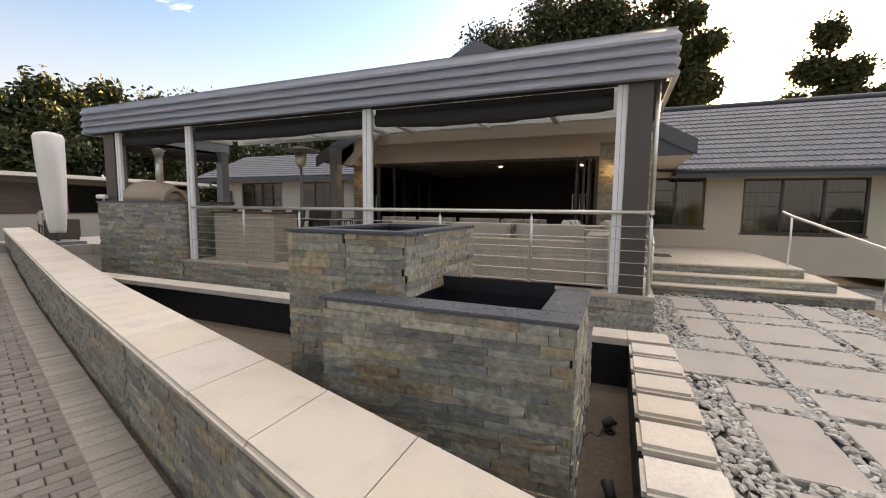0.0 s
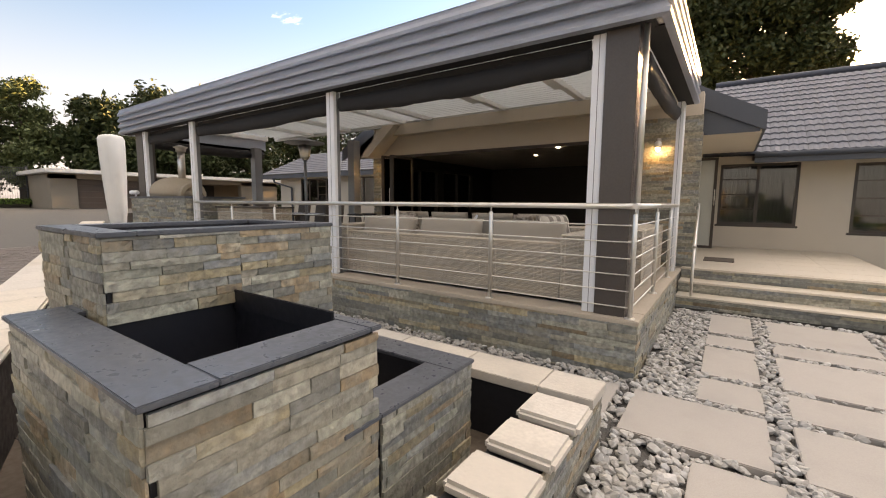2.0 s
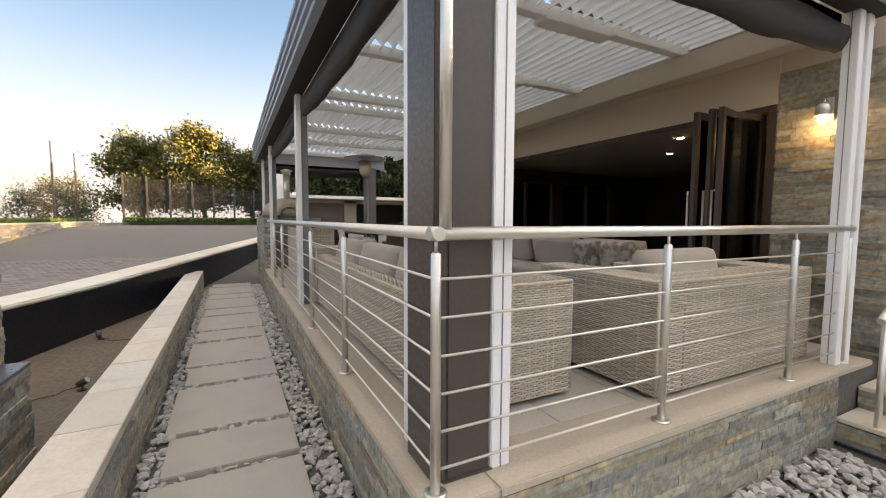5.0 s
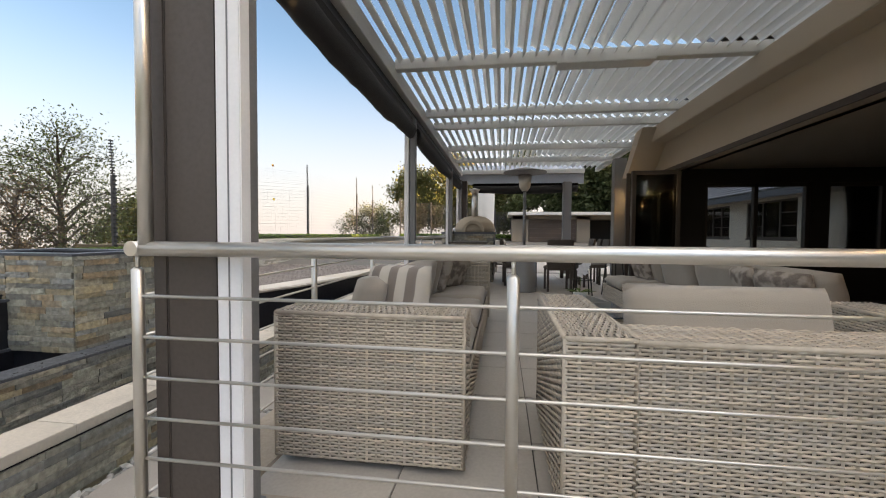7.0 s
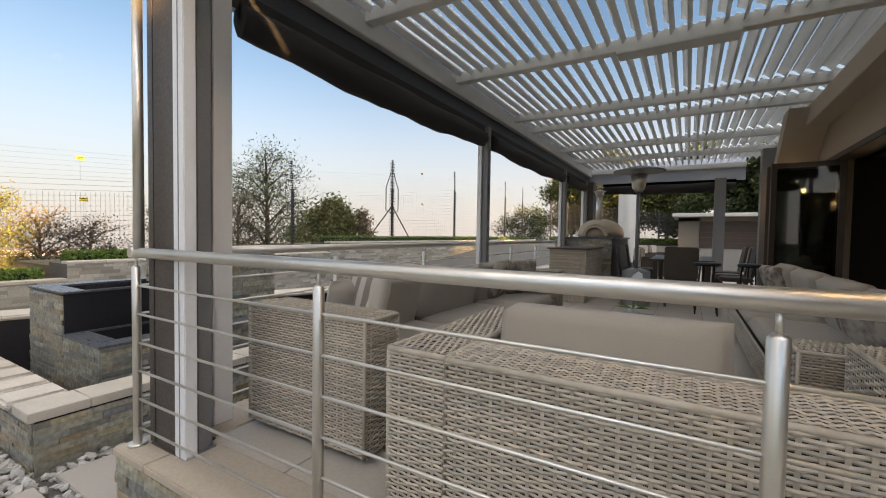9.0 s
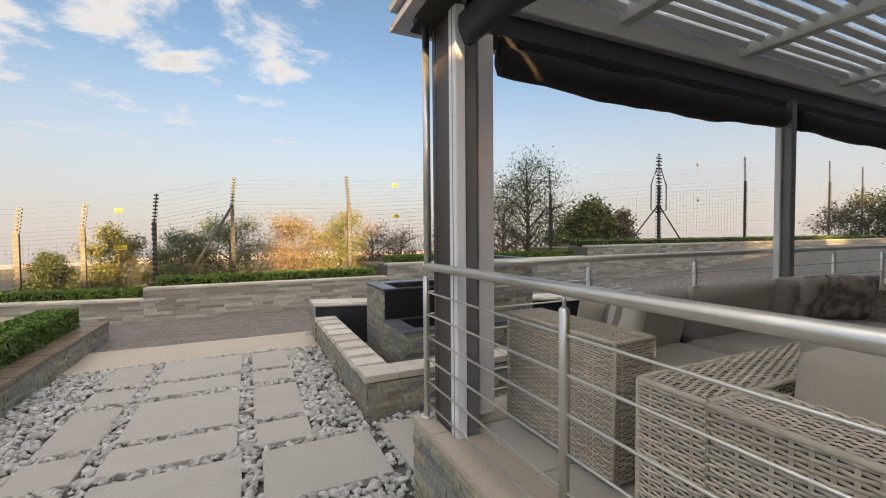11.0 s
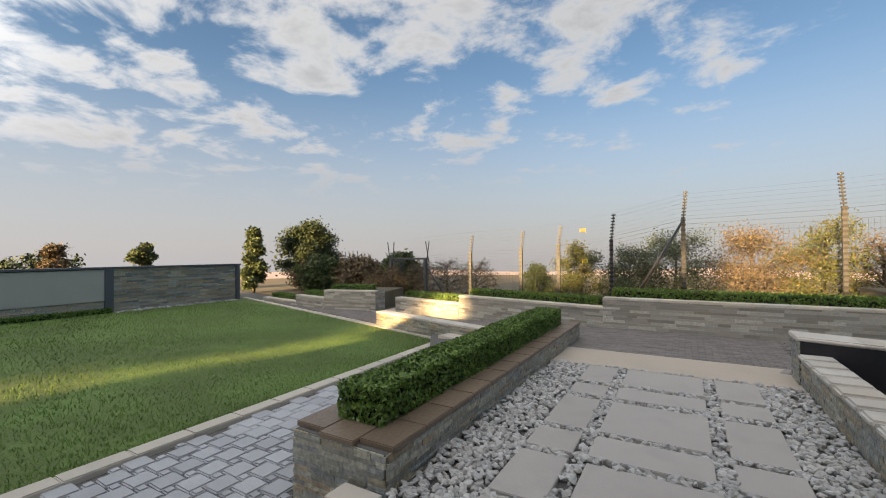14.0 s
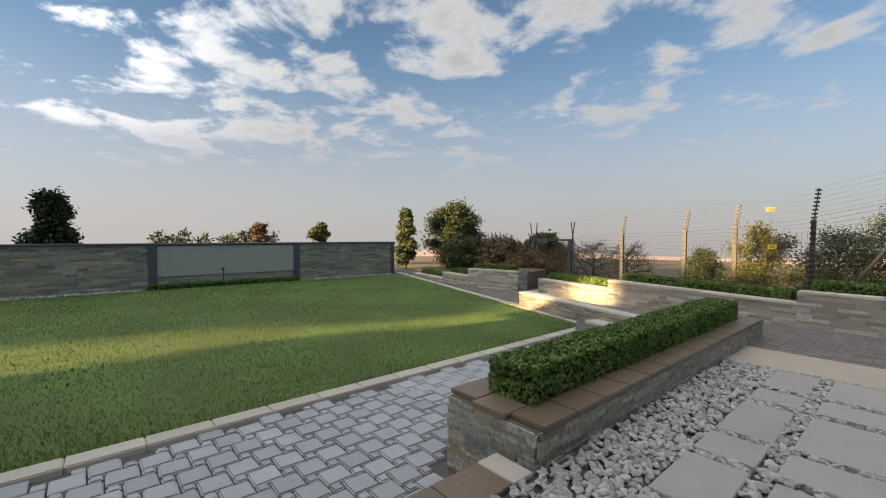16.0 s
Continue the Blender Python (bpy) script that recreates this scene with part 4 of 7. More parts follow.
rolled_blind((-0.55, 0.20, 2.86), (-3.92, 0.20, 2.86), 0.06, 1)
rolled_blind((-4.14, 0.20, 2.86), (-7.88, 0.20, 2.86), 0.05, 2)
rolled_blind((-8.1, 0.20, 2.86), (-10.0, 0.20, 2.86), 0.03, 3)
rolled_blind((-0.15, 0.50, 2.86), (-0.15, 3.26, 2.86), 0.07, 4)
rolled_blind((-10.8, 0.5, 2.86), (-10.8, 3.4, 2.86), 0.05, 5)

# ---- railing ----
def railing(name, label, p0, p1, posts, z0=0.512):
    t = thing(name, label, "railing", group="patio railing")
    a, b = Vector((*p0, 0)), Vector((*p1, 0))
    d = (b - a).normalized()
    L = (b - a).length
    part("top_rail", tube(bmesh.new(), [(a - d * 0.03 + Vector((0, 0, 1.512)))[:], (b + Vector((0, 0, 1.512)))[:]], 0.026, 16), STEEL, t)
    for k in range(6):
        z = 1.49 - 0.147 * (k + 1)
        part("rod", tube(bmesh.new(), [(a + Vector((0, 0, z)))[:], (b + Vector((0, 0, z)))[:]], 0.0062, 8), STEEL, t)
    for u in posts:
        p = a + d * u
        post = part("post", tube(bmesh.new(), [(p.x, p.y, z0), (p.x, p.y, 1.435), (p.x, p.y, 1.445)], [0.0205, 0.0205, 0.012], 14), STEEL, t)
        part("spigot", tube(bmesh.new(), [(p.x, p.y, 1.445), (p.x, p.y, 1.49)], 0.007, 8), STEEL, post)
        part("flange", tube(bmesh.new(), [(p.x, p.y, z0), (p.x, p.y, z0 + 0.009), (p.x, p.y, z0 + 0.012)], [0.045, 0.045, 0.03], 18), STEEL, post)
    return t


railing("railing", "brushed stainless steel railing with six rods along the patio front", (-0.07, 0.055), (-7.9, 0.055), (0.0, 1.41, 2.71, 5.25, 6.5))
railing("railing", "brushed stainless steel railing with six rods at the patio end", (-0.07, 0.055), (-0.07, 3.45), (1.32, 2.60, 3.37))

# ---- oven pier at the patio's far front corner ----
pier = thing("stone_pier", "stone-clad counter wall below the pizza oven", "wall", kind="structure")
part("pier_core", boxes(((-10.7, 0.012, -0.12), (-8.12, 1.15, 1.58))), MORTAR, pier)
part("counter_top", boxes(((-10.74, -0.03, 1.58), (-8.08, 1.2, 1.62)), bevel=0.006), SLATE, pier, "dark stone counter top")
ledger(pier, (-10.7, 0.0), (-8.12, 0.0), -0.06, 1.58, 0.05, 0.3, 31, 60)
ledger(pier, (-8.12, 0.0), (-8.12, 1.15), 0.5, 1.58, 0.05, 0.3, 32, 30)

# ---- house: patio wall, room, gable ----
house = thing("house", "single-storey beige plastered house with tiled roofs and stone piers", "house", kind="structure")
part("wall_patio", boxes(((-6.95, 4.0, 2.66), (-0.85, 4.28, 3.52)), ((-6.95, 4.0, 0.4), (-6.25, 4.28, 2.66)), ((-0.85, 4.03, 0.4), (0.14, 4.28, 3.30)), ((-0.55, 4.28, 0.4), (-0.42, 8.3, 3.3))), PLASTER, house, "beige plastered wall over the wide opening")
part("patio_beam", boxes(((-6.1, 3.76, 3.10), (-0.2, 4.0, 3.34)), bevel=0.008), PLASTER, house, "projecting beige beam")
part("soffit_trim", boxes(((-6.95, 3.985, 2.60), (-0.85, 4.0, 2.66)), ((-6.25, 3.99, 0.5), (-6.18, 4.2, 2.6)), ((-0.92, 3.99, 0.5), (-0.85, 4.2, 2.6))), FRAME, house, "bronze door head and jambs")
bm = bmesh.new()
for a, b in (((-6.98, 3.5, 2.66), (-5.98, 3.95, 3.34)),):
    vs = [bm.verts.new(p) for p in ((a[0], 3.55, 2.62), (a[0] + 0.28, 3.55, 2.62), (b[0] + 0.1, 3.55, 3.30), (b[0] - 0.25, 3.55, 3.30))]
    back = [bm.verts.new((v.co.x, 3.99, v.co.z)) for v in vs]
    bm.faces.new(vs), bm.faces.new(back[::-1])
    for k in range(4):
        bm.faces.new((vs[k], back[k], back[(k + 1) % 4], vs[(k + 1) % 4]))
part("raking_beam", bm, PLASTER, house, "slanting beige beam end")
ledger(house, (-0.85, 4.02), (0.16, 4.02), 0.5, 2.95, 0.05, 0.34, 33, 120)
ledger(house, (0.14, 4.03), (0.14, 4.28), 0.5, 2.7, 0.05, 0.2, 34, 40)
ledger(house, (-6.95, 3.99), (-6.25, 3.99), 0.5, 2.66, 0.05, 0.3, 35, 60)
# walls and floor carry the indoor shade in their colour
part("room_shell", boxes(((-6.95, 10.0, 0.4), (-0.6, 10.2, 3.0)), ((-6.95, 4.28, 0.4), (-6.75, 4.9, 2.9)), ((-6.95, 8.6, 0.4), (-6.75, 10.0, 2.9)), ((-6.95, 4.9, 0.4), (-6.75, 8.6, 1.05)), ((-6.95, 4.9, 2.5), (-6.75, 8.6, 2.9)), ((-6.95, 6.6, 1.05), (-6.75, 6.85, 2.5)), ((-0.75, 4.28, 0.4), (-0.56, 10.0, 3.0))), ROOMSHADE, house, "living room walls coloured dark for indoor shade")
part("room_floor", boxes(((-6.75, 4.1, 0.44), (-0.75, 10.0, 0.494))), ROOMSHADE, house, "living room floor coloured dark for indoor shade")
part("room_ceiling", boxes(((-6.95, 4.28, 2.75), (-0.6, 10.2, 2.85))), PLASTER, house, "plain ceiling")
for x, y in ((-2.6, 5.2), (-1.6, 5.0), (-3.6, 6.4), (-1.4, 6.6)):
    part("downlight", tube(bmesh.new(), [(x, y, 2.742), (x, y, 2.752)], 0.045, 14), DOWNLIGHT, house, "lit recessed downlight")


def glazed_leaf(name, label, m, w, h, rails=0, group="folding doors", pane=GLASS, handle=True):
    """A framed glass door leaf, hinged at its origin, along +x."""
    t = thing(name, label, "door", m, group)
    f = 0.06
    part("stile", boxes(((0, -0.022, 0), (f, 0.022, h)), bevel=0.004), FRAME, t)
    part("stile", boxes(((w - f, -0.022, 0), (w, 0.022, h)), bevel=0.004), FRAME, t)
    part("rail", boxes(((f, -0.022, 0), (w - f, 0.022, f)), bevel=0.004), FRAME, t)
    part("rail", boxes(((f, -0.022, h - f), (w - f, 0.022, h)), bevel=0.004), FRAME, t)
    p = part("pane", boxes(((f, -0.004, f), (w - f, 0.004, h - f))), pane, t, "glass pane")
    p.visible_shadow = False
    if handle:
        part("handle", tube(bmesh.new(), [(w - 0.03, -0.024, 1.0), (w - 0.03, -0.06, 1.0), (w - 0.03, -0.06, 1.35), (w - 0.03, -0.024, 1.35)], 0.011, 10), STEEL, t, "steel pull handle")
    return t


for k, a in enumerate((-98, -84, -96)):
    glazed_leaf("folding_door", "bronze-framed glass folding door leaf, folded back", pose(-1.00 - 0.13 * k, 4.1, 0.50, 0, 0, a + 4 * k), 0.72, 2.1)
for k, a in enumerate((-95, -82, -97)):
    glazed_leaf("folding_door", "bronze-framed glass folding door leaf, folded back", pose(-6.05 + 0.14 * k, 4.1, 0.50, 0, 0, a), 0.72, 2.1)

rw = thing("window_6", "tinted bronze-framed side window of the living room", "window", kind="structure")
for y0, y1 in ((4.9, 6.6), (6.85, 8.6)):
    p = part("pane", boxes(((-6.86, y0, 1.05), (-6.85, y1, 2.5))), TINTED, rw, "tinted glass pane")
    p.visible_shadow = False
    part("window_frame", boxes(((-6.9, y0, 1.05), (-6.8, y0 + 0.06, 2.5)), ((-6.9, y1 - 0.06, 1.05), (-6.8, y1, 2.5)), ((-6.9, (y0 + y1) / 2 - 0.03, 1.05), (-6.8, (y0 + y1) / 2 + 0.03, 2.5)), ((-6.9, y0 + 0.06, 1.05), (-6.8, y1 - 0.06, 1.11)), ((-6.9, y0 + 0.06, 2.44), (-6.8, y1 - 0.06, 2.5))), FRAME, rw, "bronze frame")

# gable roof of the main block with its dark barge boards
roof = thing("gable_roof", "blue-grey tiled gable roof with charcoal barge boards", "roof", kind="structure")
AP = (-3.75, 5.45)
for sx, ex in ((1, 0.92), (-1, -8.4)):
    ez = 2.92
    bm = bmesh.new()
    vs = [bm.verts.new(p) for p in ((AP[0], 4.35, AP[1]), (ex, 4.35, ez), (ex, 15, ez), (AP[0], 15, AP[1]))]
    vs2 = [bm.verts.new((v.co.x, v.co.y, v.co.z - 0.1)) for v in vs]
    bm.faces.new(vs), bm.faces.new(vs2[::-1])
    for k in range(4):
        bm.faces.new((vs[k], vs2[k], vs2[(k + 1) % 4], vs[(k + 1) % 4]))
    part("roof_plane", bm, ROOFTILE, roof)
    bm = bmesh.new()
    vs = [bm.verts.new(p) for p in ((AP[0], 4.30, AP[1] + 0.06), (ex + sx * 0.05, 4.30, ez + 0.05), (ex + sx * 0.05, 4.30, ez - 0.25), (AP[0], 4.30, AP[1] - 0.42))]
    vs2 = [bm.verts.new((v.co.x, 4.345, v.co.z)) for v in vs]
    bm.faces.new(vs), bm.faces.new(vs2[::-1])
    for k in range(4):
        bm.faces.new((vs[k], vs2[k], vs2[(k + 1) % 4], vs[(k + 1) % 4]))
    part("barge_board", bm, DARKTRIM, roof, "charcoal barge board")
part("eaves_fascia", boxes(((0.93, 4.35, 2.70), (0.97, 7.5, 2.93)), bevel=0.004), DARKTRIM, roof, "charcoal eaves board")
part("porch_soffit", boxes(((-0.42, 4.36, 2.66), (0.92, 8.3, 2.70))), PLASTER, roof, "plain beige soffit")
bm = bmesh.new()
vs = [bm.verts.new(p) for p in ((AP[0], 4.50, AP[1] - 0.14), (0.88, 4.50, 2.86), (0.88, 4.50, 2.71), (-8.1, 4.50, 2.71), (-8.1, 4.50, 3.0))]
bm.faces.new(vs)
bmesh.ops.solidify(bm, geom=bm.faces[:], thickness=0.1)
part("gable_wall", bm, PLASTER, roof, "beige gable")
bm = bmesh.new()
front = [bm.verts.new((x, 4.348, z)) for x, z in ((-0.40, 3.42), (0.90, 2.78), (0.90, 2.665), (-0.40, 2.665))]
rear = [bm.verts.new((v.co.x, 4.358, v.co.z)) for v in front]
bm.faces.new(front), bm.faces.new(rear[::-1])
for k in range(4):
    bm.faces.new((front[k], rear[k], rear[(k + 1) % 4], front[(k + 1) % 4]))
bmesh.ops.recalc_face_normals(bm, faces=bm.faces)
part("verge_board", bm, DARKTRIM, roof, "charcoal verge board over the porch")


def tiled_slope(parent, x0, x1, y0, z0, y1, z1, hip=0.0):
    """Lapped roof tiles on a slope that rises from y0 to y1."""
    L = math.hypot(y1 - y0, z1 - z0)
    sl = math.atan2(z1 - z0, y1 - y0)
    rows = int(abs(L) / 0.30)
    verts, faces = [], []
    sgn = 1 if y1 > y0 else -1
    for r in range(rows):
        n = int((x1 - x0) / 0.30)
        for k in range(n):
            xa, xb = x0 + k * (x1 - x0) / n, x0 + (k + 1) * (x1 - x0) / n
            if hip and xb > x1 - r * 0.30 * abs(math.sin(sl)) * hip:
                continue
            pts = []
            for u, lift in ((r * 0.30 - 0.02, 0.045), (r * 0.30 + 0.31, 0.012)):
                for f, h in ((0.01, 0.0), (0.25, 0.02), (0.5, 0.0), (0.75, 0.02), (0.99, 0.0)):
                    pts.append((xa + (xb - xa) * f, y0 + sgn * u * abs(math.cos(sl)), z0 + u * abs(math.sin(sl)) + lift + h))
            b0 = len(verts)
            verts += pts
            verts += [(p[0], p[1], p[2] - 0.03) for p in pts[:5]]
            for j in range(4):
                faces.append((b0 + j, b0 + j + 1, b0 + 6 + j, b0 + 5 + j))
                faces.append((b0 + 10 + j, b0 + 11 + j, b0 + 1 + j, b0 + j))
    raw("roof_tiles", verts, faces, ROOFTILE, parent, "lapped blue-grey roof tiles", "stuff")


def window(parent_name, x0, x1, z0, z1, y, cols, rows, label, curtain=True):
    w = thing(parent_name, label, "window", kind="structure")
    f = 0.055
    part("window_frame", boxes(((x0, y - 0.05, z0), (x0 + f, y + 0.02, z1)), ((x1 - f, y - 0.05, z0), (x1, y + 0.02, z1)), ((x0 + f, y - 0.05, z0), (x1 - f, y + 0.02, z0 + f)), ((x0 + f, y - 0.05, z1 - f), (x1 - f, y + 0.02, z1))), FRAME, w, "bronze frame")
    part("window_sill", boxes(((x0 - 0.04, y - 0.09, z0 - 0.05), (x1 + 0.04, y + 0.0, z0)), bevel=0.005), FRAME, w, "bronze sill")
    for c in range(1, cols):
        x = x0 + (x1 - x0) * c / cols
        part("mullion", boxes(((x - 0.028, y - 0.045, z0 + f), (x + 0.028, y + 0.015, z1 - f))), FRAME, w)
    for c in range(cols):
        xa, xb = x0 + (x1 - x0) * c / cols + 0.03, x0 + (x1 - x0) * (c + 1) / cols - 0.03
        p = part("pane", boxes(((xa, y - 0.012, z0 + f), (xb, y - 0.006, z1 - f))), GLASS, w, "glass pane")
        p.visible_shadow = False
        if c != 1:
            for r in range(1, rows):
                z = z0 + (z1 - z0) * r / rows
                part("glazing_bar", boxes(((xa, y - 0.03, z - 0.012), (xb, y + 0.0, z + 0.012))), FRAME, w)
    if curtain:
        bm = bmesh.new()
        n = 60
        a = [(bm.verts.new((x0 + (x1 - x0) * i / n, y + 0.16 + 0.025 * math.sin(i * 1.9), z0)), bm.verts.new((x0 + (x1 - x0) * i / n, y + 0.16 + 0.02 * math.sin(i * 1.9), z1))) for i in range(n + 1)]
        for p, q in zip(a, a[1:]):
            bm.faces.new((p[0], q[0], q[1], p[1])).smooth = True
        part("curtain", bm, CURTAIN, w, "sheer pale curtain")
    # dark sheet behind the panes stands in for the unlit room
    part("dark_room", boxes(((x0 - 0.2, y + 1.2, z0 - 0.3), (x1 + 0.2, y + 1.25, z1 + 0.3))), ROOMSHADE, w)


def holed_wall(x0, x1, y0, y1, z0, z1, holes):
    """Boxes of a wall along x that leave the holes (xa, xb, za, zb) open."""
    out, x = [], x0
    for xa, xb, za, zb in sorted(holes):
        out += [((x, y0, z0), (xa, y1, z1)), ((xa, y0, z0), (xb, y1, za)), ((xa, y0, zb), (xb, y1, z1))]
        x = xb
    return out + [((x, y0, z0), (x1, y1, z1))]


WINS = [(0.34, 1.82, 1.06, 2.48), (2.70, 5.35, 0.95, 2.42), (6.6, 8.4, 1.0, 2.42)]
wing = thing("house_wing", "beige plastered house wing with bronze windows and tiled roof", "house", kind="structure")
part("wall", boxes(*holed_wall(-0.42, 11.0, 8.3, 8.55, -0.1, 2.75, WINS)), PLASTER, wing, "beige plastered wall")
part("back_wall", boxes(((0.14, 13.0, -0.1), (11.0, 13.2, 2.7)), ((10.8, 8.55, -0.1), (11.0, 13.0, 2.7))), PLASTER, wing)
part("eaves_board", boxes(((0.95, 7.36, 2.42), (11.5, 7.40, 2.60)), bevel=0.004), DARKTRIM, wing, "charcoal eaves board")
part("soffit", boxes(((0.92, 7.4, 2.54), (11.5, 8.3, 2.54))), PLASTER, wing)
part("gutter", tube(bmesh.new(), [(0.95, 7.32, 2.58), (11.5, 7.32, 2.58)], 0.05, 10), DARKTRIM, wing, "charcoal gutter")
part("ridge", tube(bmesh.new(), [(0.0, 11.1, 4.98), (7.9, 11.1, 4.98), (11.5, 7.32, 2.64)], 0.09, 8), ROOFTILE, wing, "ridge and hip tiles")
tiled_slope(wing, 0.0, 11.5, 7.32, 2.60, 11.1, 4.98, hip=1.5)
bm = bmesh.new()
vs = [bm.verts.new(p) for p in ((0.0, 7.4, 2.58), (11.4, 7.4, 2.58), (7.9, 11.1, 4.92), (0.0, 11.1, 4.92))]
bm.faces.new(vs)
bmesh.ops.solidify(bm, geom=bm.faces[:], thickness=0.04)
part("roof_deck", bm, DARKTRIM, wing)
window("window_1", *WINS[0], 8.38, 2, 4, "bronze-framed window with sheer curtains beside the front door")
window("window_2", *WINS[1], 8.38, 3, 4, "wide bronze-framed window with sheer curtains")
window("window_3", *WINS[2], 8.38, 2, 4, "bronze-framed window with sheer curtains")
glazed_leaf("front_door", "open front door of frosted glass in a bronze frame", pose(-0.36, 7.62, 0.515, 0, 0, 2), 0.66, 2.08, pane=FROSTED, group="entrance")
mat_ = thing("door_mat", "brown rubber doormat on the pale landing", "doormat")
part("mat", boxes(((0.25, 5.0, 0.513), (0.72, 5.6, 0.527)), bevel=0.004), RUBBER, mat_)


def wall_lamp(m, label):
    t = thing("wall_lamp", label, "wall lamp", m, "patio wall lamps")
    part("bracket", boxes(((-0.03, -0.02, 0.0), (0.03, 0.0, 0.2)), bevel=0.006), STEEL, t)
    part("arm", tube(bmesh.new(), [(0, -0.02, 0.15), (0, -0.10, 0.17), (0, -0.12, 0.13)], 0.011, 8), STEEL, t)
    part("shade", tube(bmesh.new(), [(0, -0.12, 0.14), (0, -0.12, 0.11), (0, -0.12, 0.03)], [0.03, 0.055, 0.06], 16), STEEL, t, "metal shade")
    part("bulb", tube(bmesh.new(), [(0, -0.12, 0.04), (0, -0.12, 0.0), (0, -0.12, -0.03)], [0.02, 0.035, 0.015], 12), BULB, t, "lit warm bulb")
    lamp = new("lamp_light", bpy.data.lights.new("lamp_light", "POINT"))
    lamp.data.energy, lamp.data.color, lamp.data.shadow_soft_size = 0.035, (1.0, 0.6, 0.28), 0.05
    lamp.parent = t
    lamp.matrix_basis = pose(0, -0.14, -0.09)


wall_lamp(pose(-0.45, 3.985, 2.42), "lit brushed metal wall lamp on the stone pier")
wall_lamp(pose(-6.45, 3.955, 2.30), "lit brushed metal wall lamp on the far stone pier")

# left wing seen through the patio
lwing = thing("house_wing", "far beige house wing with blue-grey tiled roof", "house", kind="structure")
LW = [(-16.6, -14.2, 1.5, 2.6), (-13.2, -10.9, 1.5, 2.6)]
part("wall", boxes(*holed_wall(-18.2, -9.4, 9.0, 9.25, 0.2, 2.8, LW)), PLASTER, lwing)
part("side_wall", boxes(((-9.4, 9.0, 0.2), (-9.2, 14, 2.8))), PLASTER, lwing)
part("eaves_board", boxes(((-18.9, 8.36, 2.62), (-9.0, 8.4, 2.8))), DARKTRIM, lwing)
tiled_slope(lwing, -18.9, -9.0, 8.35, 2.80, 11.6, 4.2)
part("downpipe", tube(bmesh.new(), [(-18.0, 8.45, 2.65), (-17.9, 8.45, 2.45), (-17.2, 8.9, 2.2), (-17.2, 8.95, 0.4)], 0.05, 8), DARKTRIM, lwing)
window("window_4", *LW[0], 9.08, 4, 3, "dark four-light window of the far wing", False)
window("window_5", *LW[1], 9.08, 3, 3, "dark three-light window of the far wing", False)

# garages across the drive
garage = thing("garage", "long low garage block with brown doors and a pale flat roof edge", "garage", kind="structure")
part("wall", boxes(((-26.4, 2.0, 1.1), (-26.0, 3.0, 2.75)), ((-26.4, 6.0, 1.1), (-26.0, 6.8, 2.75)), ((-26.4, 11.4, 1.1), (-26.0, 14, 2.75)), ((-26.4, 2.0, 2.55), (-26.0, 14, 2.8)), ((-30, 2.0, 1.1), (-26.4, 2.2, 2.8)), ((-30, 2.0, 1.1), (-29.8, 16, 2.8))), TAUPE, garage)
part("roof", boxes(((-30.5, 1.7, 2.8), (-25.2, 16, 2.98)), bevel=0.01), CANVAS, garage, "pale roof edge")
part("garage_door", boxes(*[((-26.2, 3.02, 1.1 + 0.29 * k), (-26.14, 5.98, 1.1 + 0.29 * k + 0.28)) for k in range(5)], bevel=0.008), GARAGEDOOR, garage, "brown sectional garage door")
# black sheet across the open bay stands in for its shade
part("dark_bay", boxes(((-29.6, 6.8, 1.1), (-29.5, 11.4, 2.6))), BLACKPL, garage)

# ---- terrace behind the far end of the patio: sun umbrella and loungers ----
solid("terrace", boxes(((-16.5, 1.2, -0.1), (-10.76, 5.0, 0.5)), ((-16.5, 0.3, -0.1), (-13.3, 1.2, 0.5))), SLAB, "raised paved terrace beyond the patio", "terrace")
umb = thing("cantilever_umbrella", "closed garden umbrella in a white canvas cover on a dark base", "umbrella", pose(-13.95, 0.75, 0.5))
part("base_plate", boxes(((-0.5, -0.4, 0.0), (0.5, 0.4, 0.08)), bevel=0.02), GREYPOST, umb, "dark grey base")
part("pole", tube(bmesh.new(), [(0, 0, 0.08), (0, 0, 2.7)], 0.04, 12), GREYPOST, umb)
bm = bmesh.new()
prof = [(0.30, 0.17), (0.36, 0.19), (0.8, 0.23), (1.5, 0.26), (2.2, 0.28), (2.75, 0.29), (2.84, 0.25), (2.88, 0.12)]
rings = []
for z, r in prof:
    rings.append([bm.verts.new((r * (1 + 0.10 * math.sin(4 * a + z)) * math.cos(a) - 0.10 * (z - 0.4) / 2.4, r * (1 + 0.10 * math.sin(4 * a + z)) * math.sin(a), z)) for a in [math.tau * k / 28 for k in range(28)]])
for p, q in zip(rings, rings[1:]):
    for k in range(28):
        bm.faces.new((p[k], p[(k + 1) % 28], q[(k + 1) % 28], q[k])).smooth = True
bm.faces.new(rings[0]), bm.faces.new(rings[-1][::-1])
part("cover", bm, CANVAS, umb, "creased white canvas cover")

